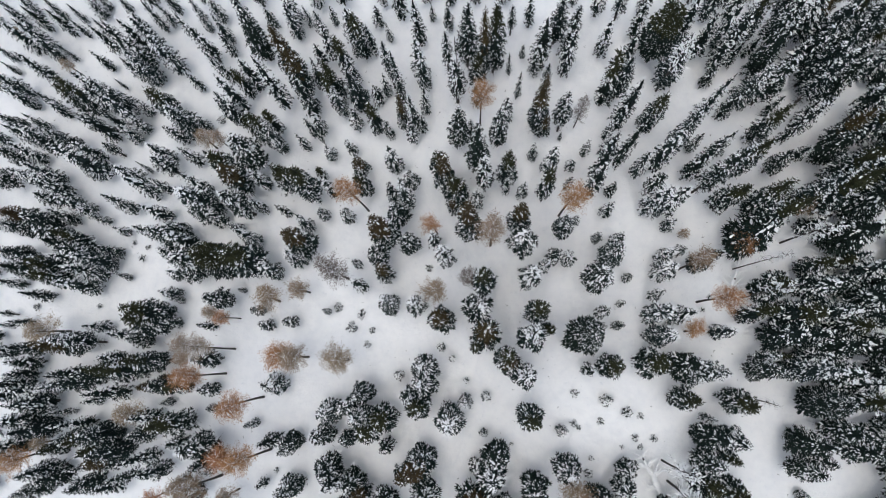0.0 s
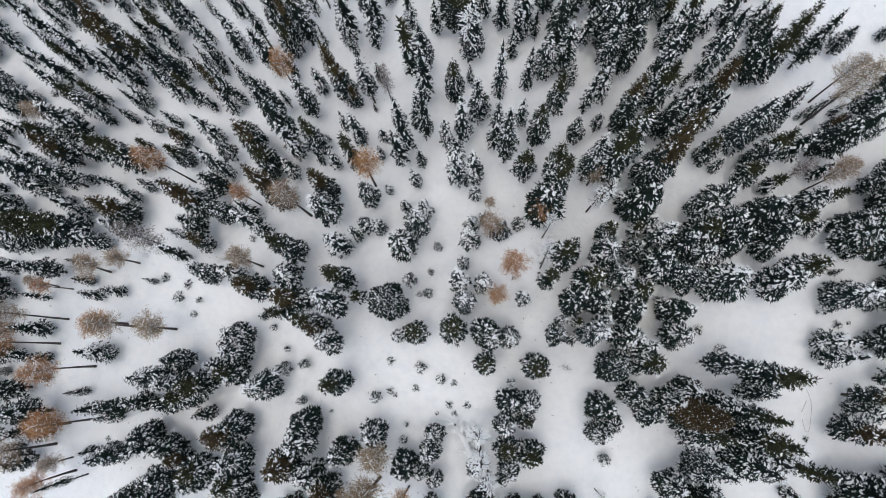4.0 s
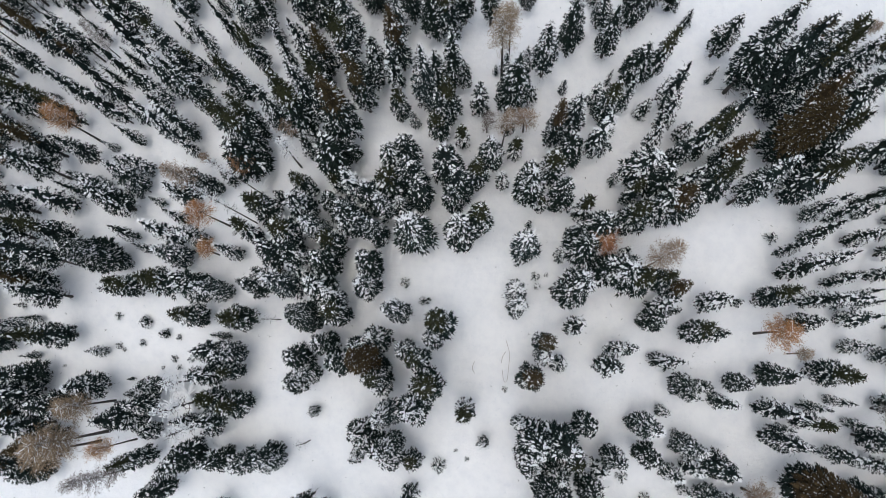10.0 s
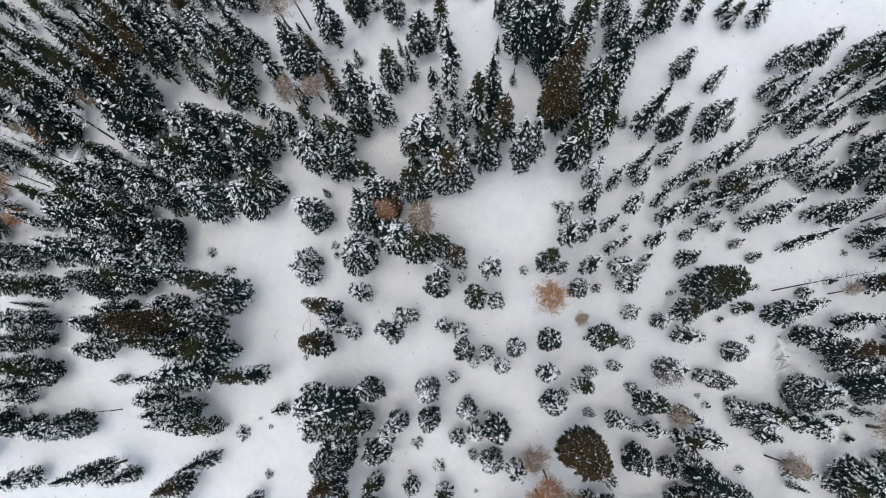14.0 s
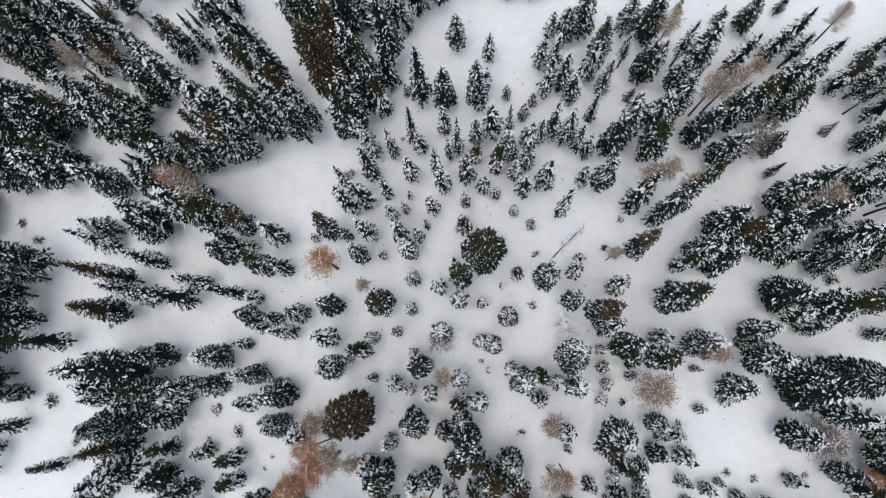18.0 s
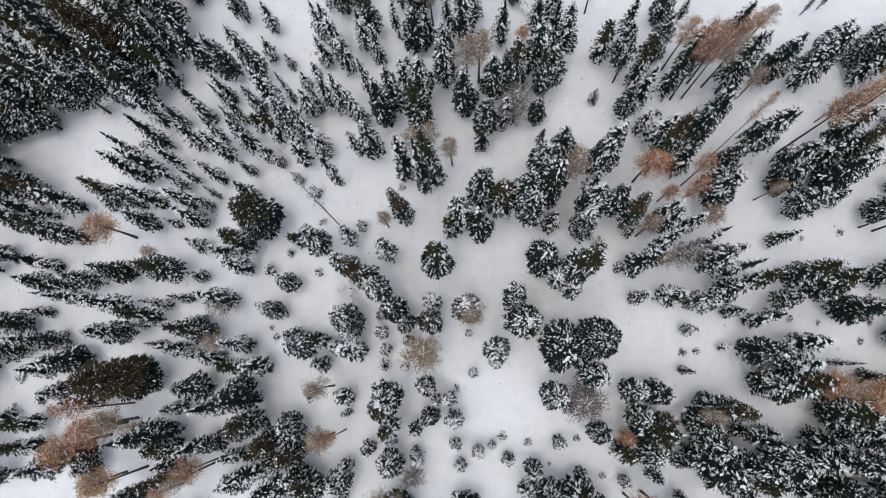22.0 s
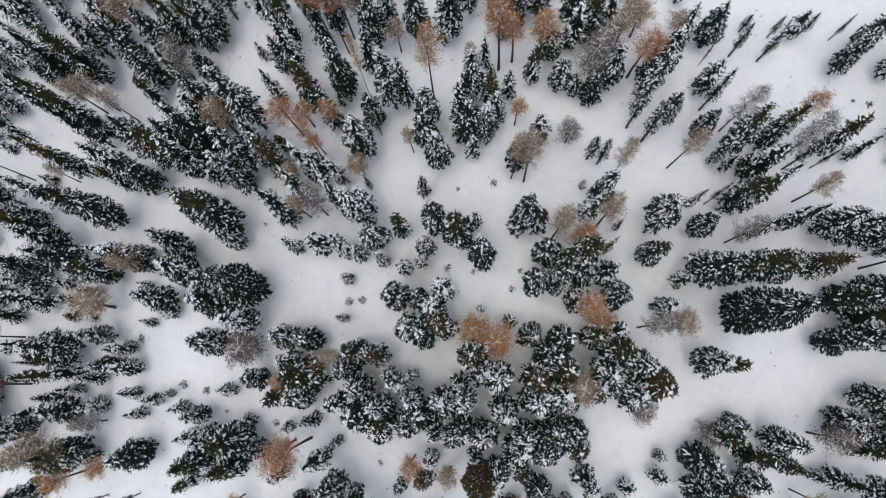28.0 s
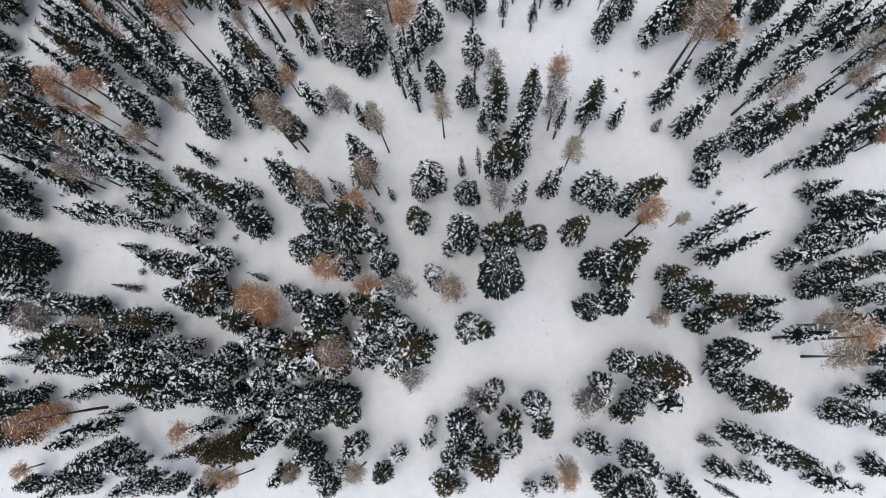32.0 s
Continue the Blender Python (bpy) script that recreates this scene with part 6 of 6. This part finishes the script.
stand("L", [(243.9, -29.5, 6.2, 2.56), (240.7, -27.8, 19.6, 2.03), (241.8, -17.7, 7.6, 2.59), (268.6, -2.7, 12.2, 1.71), (248.5, 4.8, 12.2, 2.28)])
stand("O", [(245.8, -54.1, 10.4, 1.98), (267.5, -47.5, 10.1, 1.91), (263.3, -46.8, 11.3, 2.15), (240.8, -46.0, 11.6, 2.47), (260.2, -44.3, 10.6, 2.39), (259.6, -34.6, 13.8, 1.75), (246.0, -33.3, 14.4, 2.86), (242.9, -31.5, 11.9, 2.28), (266.3, -23.0, 11.6, 2.21), (260.8, -22.7, 12.6, 2.40), (262.9, -22.3, 17.8, 2.38), (242.0, -20.8, 16.3, 2.47), (250.5, -20.3, 12.4, 2.01), (261.2, -13.6, 14.4, 2.04), (263.2, -13.0, 13.4, 1.98), (261.3, -5.9, 15.8, 2.12), (265.6, -5.7, 15.8, 1.99), (242.7, 10.1, 14.4, 2.24), (241.1, 14.8, 7.4, 1.40)])
stand("P", [(251.0, -16.7, 10.3, 1.51), (259.0, -13.0, 11.6, 0.54), (264.9, -12.4, 15.8, 1.05), (269.2, -8.5, 13.1, 0.88), (244.5, -7.0, 10.2, 1.09), (243.0, -6.3, 9.9, 1.19), (250.5, -4.1, 13.8, 1.25), (248.5, -2.1, 15.2, 1.14), (258.3, -0.1, 13.0, 0.98), (249.0, 0.5, 14.0, 1.23), (250.5, 1.5, 13.3, 1.23), (258.1, 5.9, 7.2, 0.34), (266.0, 6.4, 8.3, 0.97), (262.2, 7.1, 9.0, 1.00), (267.3, 9.5, 5.8, 0.68), (263.6, 10.4, 4.9, 0.85), (254.9, 14.8, 6.9, 1.44), (248.5, 17.0, 5.8, 1.16)])
stand("S", [(265.8, -55.7, 6.9, 1.50), (268.3, -54.9, 8.2, 1.56), (242.2, -50.4, 13.6, 1.91), (262.9, -50.0, 11.4, 2.17), (258.1, -48.9, 10.7, 2.04), (256.6, -47.0, 12.8, 2.44), (266.2, -44.4, 13.8, 2.28), (240.3, -43.9, 10.6, 2.47), (260.9, -42.6, 10.2, 1.94), (248.0, -38.7, 12.5, 2.61), (243.4, -38.3, 11.2, 2.32), (244.5, -36.2, 12.5, 2.81), (248.5, -34.8, 14.3, 2.56), (246.5, -34.8, 11.8, 2.29), (257.9, -34.5, 12.7, 2.42), (246.0, -30.6, 11.9, 1.75), (240.7, -26.6, 11.2, 2.12), (246.0, -25.8, 11.7, 2.25), (254.9, -23.9, 7.8, 1.56)])
stand("S", [(241.5, -22.9, 12.6, 2.54), (244.5, -22.9, 12.7, 2.03), (256.9, -22.8, 20.4, 2.45), (257.3, -21.5, 9.9, 2.04), (264.3, -17.3, 13.6, 1.18), (257.3, -16.6, 10.0, 2.22), (267.4, -16.2, 11.2, 1.08), (252.4, -15.1, 11.9, 2.68), (242.8, -14.3, 11.3, 1.71), (243.5, -13.0, 17.8, 1.92), (263.9, -9.3, 13.2, 2.13), (261.0, -8.6, 7.2, 1.05), (263.5, -7.8, 5.0, 1.05), (257.3, -3.7, 10.2, 1.95), (252.9, -1.7, 10.1, 1.95), (243.0, 1.6, 9.2, 2.16), (258.2, 2.4, 9.9, 2.12), (240.8, 3.2, 5.5, 1.78), (245.0, 3.4, 12.6, 2.19)])
stand("S", [(250.5, 3.9, 8.9, 1.94), (252.4, 5.1, 12.4, 2.36), (258.2, 8.6, 11.1, 2.10), (240.5, 9.3, 11.4, 2.09), (255.3, 9.5, 9.2, 1.75), (245.5, 12.2, 8.8, 1.72), (240.5, 12.4, 12.4, 2.01), (249.0, 13.6, 7.6, 1.54), (243.6, 15.9, 5.7, 1.08)])
stand("T", [(242.6, -53.6, 11.2, 1.78), (240.5, -38.2, 15.0, 2.63), (255.4, -29.4, 6.1, 2.12), (244.5, -15.6, 13.9, 1.98), (246.0, -9.6, 15.8, 1.44), (254.0, -7.9, 14.6, 1.49), (246.5, 8.5, 11.4, 2.28), (254.4, 9.8, 5.9, 1.94), (248.9, 10.4, 8.2, 2.10)])
stand("X", [(261.8, -28.2, 24.0, 3.30)])

# forest between x = 270 and 300
stand("A", [(280.4, -42.2, 10.8, 2.06), (280.4, -24.1, 7.5, 1.43)])
stand("B", [(294.0, -43.3, 11.7, 2.23), (282.2, -40.4, 15.0, 2.98), (289.7, -31.8, 12.7, 2.21), (283.6, -27.7, 10.7, 1.94), (271.2, -22.3, 13.3, 2.15)])
stand("F", [(288.7, -48.9, 7.6, 1.03), (280.6, -20.1, 10.4, 1.08), (282.6, -7.8, 4.3, 0.87), (276.8, -7.3, 9.6, 1.22), (288.6, 8.6, 14.9, 1.76)])
stand("G", [(272.5, -44.0, 11.0, 2.27)])
stand("K", [(290.4, -17.7, 0.7, 0.40), (291.1, -16.4, 0.9, 0.60), (277.7, -2.2, 0.7, 0.49), (280.4, -0.1, 1.0, 0.68), (278.4, 0.5, 0.7, 0.39)])
stand("L", [(270.3, -53.0, 9.8, 1.74), (278.9, -22.0, 17.4, 1.93), (286.5, 0.7, 14.0, 1.99), (289.8, 0.9, 9.4, 1.71)])
stand("O", [(296.4, -49.7, 15.1, 2.16), (277.4, -45.8, 10.0, 1.73), (292.6, -42.3, 16.4, 2.50), (279.9, -39.8, 13.5, 2.26), (285.3, -30.2, 14.6, 2.37), (276.6, -28.6, 13.0, 2.16), (277.3, -25.6, 17.2, 2.55), (277.8, -18.8, 17.7, 2.18), (280.5, -17.2, 11.5, 1.58), (294.0, -10.9, 16.9, 2.30), (272.9, -6.2, 13.3, 1.74)])
stand("P", [(289.2, -54.4, 11.7, 0.71), (298.1, -35.5, 14.0, 1.45), (289.1, -21.4, 14.0, 1.41), (296.9, -14.4, 8.0, 0.95), (272.8, -8.4, 8.9, 0.52), (292.8, -6.0, 17.9, 1.12), (297.3, -3.2, 13.7, 1.24), (275.2, 8.7, 6.5, 0.54), (271.2, 9.5, 5.7, 0.84)])
stand("S", [(284.8, -55.0, 12.7, 1.83), (279.9, -54.9, 11.1, 2.27), (275.8, -54.2, 15.1, 2.52), (294.0, -52.7, 8.8, 1.71), (289.7, -52.3, 10.6, 1.74), (278.4, -50.6, 18.7, 2.34), (272.4, -49.5, 6.2, 1.17), (274.3, -49.5, 12.0, 1.73), (293.1, -48.7, 12.3, 1.80), (291.1, -47.4, 21.0, 1.70), (278.9, -44.3, 10.8, 2.22), (283.0, -43.7, 11.3, 2.14), (274.6, -43.3, 10.1, 2.23), (274.8, -41.5, 11.2, 1.71), (290.2, -40.5, 11.2, 2.18), (289.2, -39.7, 9.5, 1.70), (277.4, -38.9, 12.0, 2.08), (290.2, -37.7, 15.7, 2.39), (293.8, -33.6, 12.2, 1.93)])
stand("S", [(287.5, -33.3, 9.5, 2.17), (273.3, -31.8, 12.5, 2.19), (284.3, -31.3, 10.4, 2.06), (293.8, -31.3, 12.5, 1.63), (276.3, -31.1, 13.5, 2.41), (273.8, -26.6, 15.8, 2.35), (298.5, -25.7, 13.1, 1.69), (288.2, -25.2, 21.9, 1.69), (285.8, -23.7, 23.5, 1.49), (274.8, -18.0, 14.2, 2.10), (272.8, -16.7, 13.0, 2.41), (288.2, -14.7, 8.8, 1.90), (288.2, -12.1, 10.4, 2.00), (291.6, -10.5, 16.2, 2.12), (285.3, -8.5, 18.7, 1.84), (299.7, -7.1, 11.8, 1.75), (274.3, -5.6, 9.6, 1.40), (282.6, -4.9, 15.4, 1.69), (291.6, -2.8, 16.4, 1.83)])
stand("S", [(288.7, -1.7, 11.8, 2.13), (298.8, -0.6, 16.1, 1.96), (295.0, 0.6, 17.3, 1.85), (281.1, 3.5, 11.4, 1.79), (299.4, 4.2, 13.9, 1.75), (275.3, 4.3, 10.8, 2.03), (290.6, 4.3, 11.4, 2.15), (283.1, 5.2, 12.2, 1.65), (285.2, 5.3, 11.6, 1.95), (295.5, 6.0, 12.1, 1.87), (277.8, 7.1, 10.6, 2.01)])
stand("T", [(270.1, -51.7, 12.2, 1.54), (281.8, -32.9, 7.7, 1.50), (284.6, -20.8, 8.0, 0.97), (270.5, -12.9, 11.4, 1.60), (294.0, -7.6, 15.7, 1.43), (284.8, 0.0, 17.5, 2.62)])

# forest between x = 300 and 330
stand("F", [(306.0, -33.0, 7.9, 1.51)])
stand("K", [(308.6, -54.9, 1.5, 0.97), (306.1, -52.4, 1.4, 0.96), (310.0, -50.8, 1.8, 1.17)])
stand("L", [(303.0, -35.6, 14.2, 2.14), (303.5, -33.7, 5.4, 1.60), (308.1, -11.3, 8.2, 1.49)])
stand("O", [(309.9, -46.1, 9.4, 2.00), (304.2, -27.4, 12.4, 2.36), (309.9, -25.9, 9.5, 2.20), (304.4, -10.1, 14.8, 2.11), (302.4, 8.4, 17.0, 1.68)])
stand("P", [(307.1, -4.4, 8.6, 0.98), (303.4, -3.2, 16.2, 0.93)])
stand("S", [(301.6, -52.9, 11.4, 1.82), (309.0, -51.7, 9.8, 1.82), (303.5, -44.8, 13.5, 2.15), (306.5, -42.3, 9.1, 1.72), (309.9, -41.0, 9.3, 2.18), (309.5, -37.6, 10.0, 2.15), (309.9, -33.1, 8.7, 1.95), (306.2, -30.5, 9.1, 2.04), (309.5, -30.0, 9.5, 2.12), (300.7, -29.0, 14.0, 2.16), (301.8, -25.3, 9.5, 1.24), (300.9, -23.0, 12.3, 2.06), (305.4, -22.5, 11.1, 2.10), (309.0, -21.0, 10.8, 2.15), (303.5, -20.4, 14.0, 2.76), (301.7, -17.2, 8.8, 1.85), (300.6, -13.0, 13.0, 1.76), (302.1, -12.6, 15.7, 2.02), (309.4, -9.8, 10.0, 1.96)])
stand("S", [(309.9, -5.9, 10.3, 1.94), (309.0, 0.4, 10.3, 1.91), (301.6, 0.5, 15.1, 1.59), (305.3, 1.8, 13.1, 1.70), (309.9, 3.8, 11.0, 1.89), (303.8, 4.3, 12.2, 1.73), (307.7, 8.1, 14.9, 2.04)])
stand("T", [(301.6, -37.9, 13.2, 2.17), (301.1, -33.9, 10.8, 2.16), (305.3, -3.8, 7.9, 1.77), (308.1, -1.6, 8.0, 1.75), (305.3, -1.0, 11.8, 1.40)])


grow(FOREST)


# ---- fallen trunks under thick snow ----
def fallen_trunk(label, start, end, radius, seed, white=True):
    """A trunk that lies on the snow between two places, with broken limbs and a crust of snow along its back."""
    rnd = random.Random(seed)
    root = new("fallen_trunk")
    tagged(root, label, "log", "fallen trunks")
    a, b = Vector((*start, relief(*start))), Vector((*end, relief(*end)))
    way = (b - a).normalized()
    side = way.cross(Vector((0, 0, 1))).normalized()
    root.location = a
    bole, snow = Shape(), Shape()
    length, steps = (b - a).length, 9
    ring, rings = 7, []
    for k in range(steps + 1):
        q = k / steps
        c = way * length * q + Vector((0, 0, radius * 0.7 + (0.9 * q if white else 0.0))) + side * (0.35 * math.sin(q * 4 + seed) + 0.16 * math.sin(q * 17 + seed))
        r = radius * (1 - 0.7 * q)
        rings.append((c, r))
    verts = [c + side * math.cos(t) * r + Vector((0, 0, math.sin(t) * r)) for c, r in rings for t in (2 * math.pi * i / ring for i in range(ring))]
    bole.add(verts, [(j * ring + i, j * ring + (i + 1) % ring, (j + 1) * ring + (i + 1) % ring, (j + 1) * ring + i) for j in range(steps) for i in range(ring)])
    for k in range(48 if white else 8):
        c, r = rings[rnd.randrange(2, steps + 1)]
        e = c + (side * rnd.choice((-1, 1)) + way * rnd.uniform(0.1, 1.2) + Vector((0, 0, rnd.uniform(0.1, 0.4)))) * rnd.uniform(0.5, 2.2 if white else 1.5)
        twig(bole, c, e, 0.06)
        if white:
            for f in (0.2, 0.5, 0.8):
                fleck(snow, c.lerp(e, f) + Vector((0, 0, 0.12)), e - c, (e - c).length * 0.5, (0.5 - 0.2 * f) * rnd.uniform(0.5, 1.3), rnd)
    # a rounded, uneven crust of snow all along the back, with bare gaps on dark logs
    strip, across = [], (-1.0, -0.6, 0.0, 0.6, 1.0)
    for j in range(4 * steps + 1):
        f = j / 4
        (c, r), (d, q) = rings[min(int(f), steps - 1)], rings[min(int(f), steps - 1) + 1]
        m, w = c.lerp(d, f - min(int(f), steps - 1)), (r + (q - r) * (f % 1)) * (1.4 if white else 0.9) * rnd.uniform(0.5, 1.5) + (0.10 if white else 0)
        strip.append([m + side * w * k + Vector((0, 0, radius * 0.95 * math.sqrt(max(0.0, 1 - k * k * 0.92)) * rnd.uniform(0.9, 1.1))) for k in across])
    for j in range(len(strip) - 1):
        if rnd.random() < (0.88 if white else 0.6):
            snow.add(strip[j] + strip[j + 1], [(k, k + 1, k + 6, k + 5) for k in range(4)])
    part("trunk", bole, BARK, root)
    tagged(part("snow_crust", snow, SNOW, root, "white crust of snow"), kind="stuff")
    return root


WHITE_LOG = "fallen dead tree buried under white snow"
fallen_trunk(WHITE_LOG, (34.9, -31.9), (27.9, -16.8), 0.45, 1)
fallen_trunk(WHITE_LOG, (158.2, -14.2), (158.9, -20.2), 0.28, 2)
fallen_trunk(WHITE_LOG, (41.9, 7.1), (43.3, 16.6), 0.28, 3)
fallen_trunk(WHITE_LOG, (184.2, 25.1), (187.7, 23.5), 0.3, 4)
fallen_trunk("dark fallen log lying on open snow", (251.9, -29.1), (257.0, -30.0), 0.3, 5, False)

# ---- thin saplings bowed down onto the open snow ----
def bent_sapling(places, radius):
    root = new("bent_sapling")
    tagged(root, "thin grey sapling bowed down onto the open snow", "sapling", "bowed saplings")
    x0, y0 = places[0]
    root.location = (x0, y0, relief(x0, y0))
    stem, n = Shape(), len(places) - 1
    pts = [Vector((x - x0, y - y0, relief(x, y) - relief(x0, y0) + 0.05 + 0.6 * math.sin(math.pi * k / n))) for k, (x, y) in enumerate(places)]
    # rounded through the middles of the legs
    curve = [pts[0]]
    for a, b, c in zip(pts, pts[1:], pts[2:]):
        m, o = (a + b) / 2, (b + c) / 2
        curve += [m.lerp(b, f).lerp(b.lerp(o, f), f) for f in (0.0, 0.33, 0.66)]
    curve.append(pts[-1])
    for a, b in zip(curve, curve[1:]):
        limb(stem, [a, b], [radius] * 2, 4)
    part("stem", stem, BIRCH_BARK, root)


bent_sapling([(84.3, -10.2), (85.0, -12.5), (84.7, -14.7), (84.5, -17.0), (83.9, -17.1), (83.7, -15.1)], 0.03)
bent_sapling([(83.6, -13.9), (83.7, -12.9), (84.3, -12.1)], 0.045)
bent_sapling([(79.2, -15.7), (78.7, -14.8), (79.2, -13.7)], 0.04)

# ---- twig tips and stubble that pierce the snow ----
stubble = Shape()
scatter = random.Random(12)
for n in range(2200):
    x, y = scatter.uniform(-85, 300), scatter.uniform(-60, 60)
    if noise.noise(Vector((x * 0.06, y * 0.06, 3.0))) < -0.05:
        continue
    base = Vector((x, y, relief(x, y) - 0.02))
    for k in range(scatter.randint(1, 4)):
        a, size = scatter.uniform(0, 6.3), scatter.uniform(0.15, 0.45)
        twig(stubble, base, base + Vector((math.cos(a) * size, math.sin(a) * size, scatter.uniform(0.1, 0.35))), 0.03)
me = stubble.mesh("twig_tips", BARK)
tagged(new("twig_tips", me), "scattered twig tips poking out of the snow", "twigs", kind="stuff")

clear_unused()
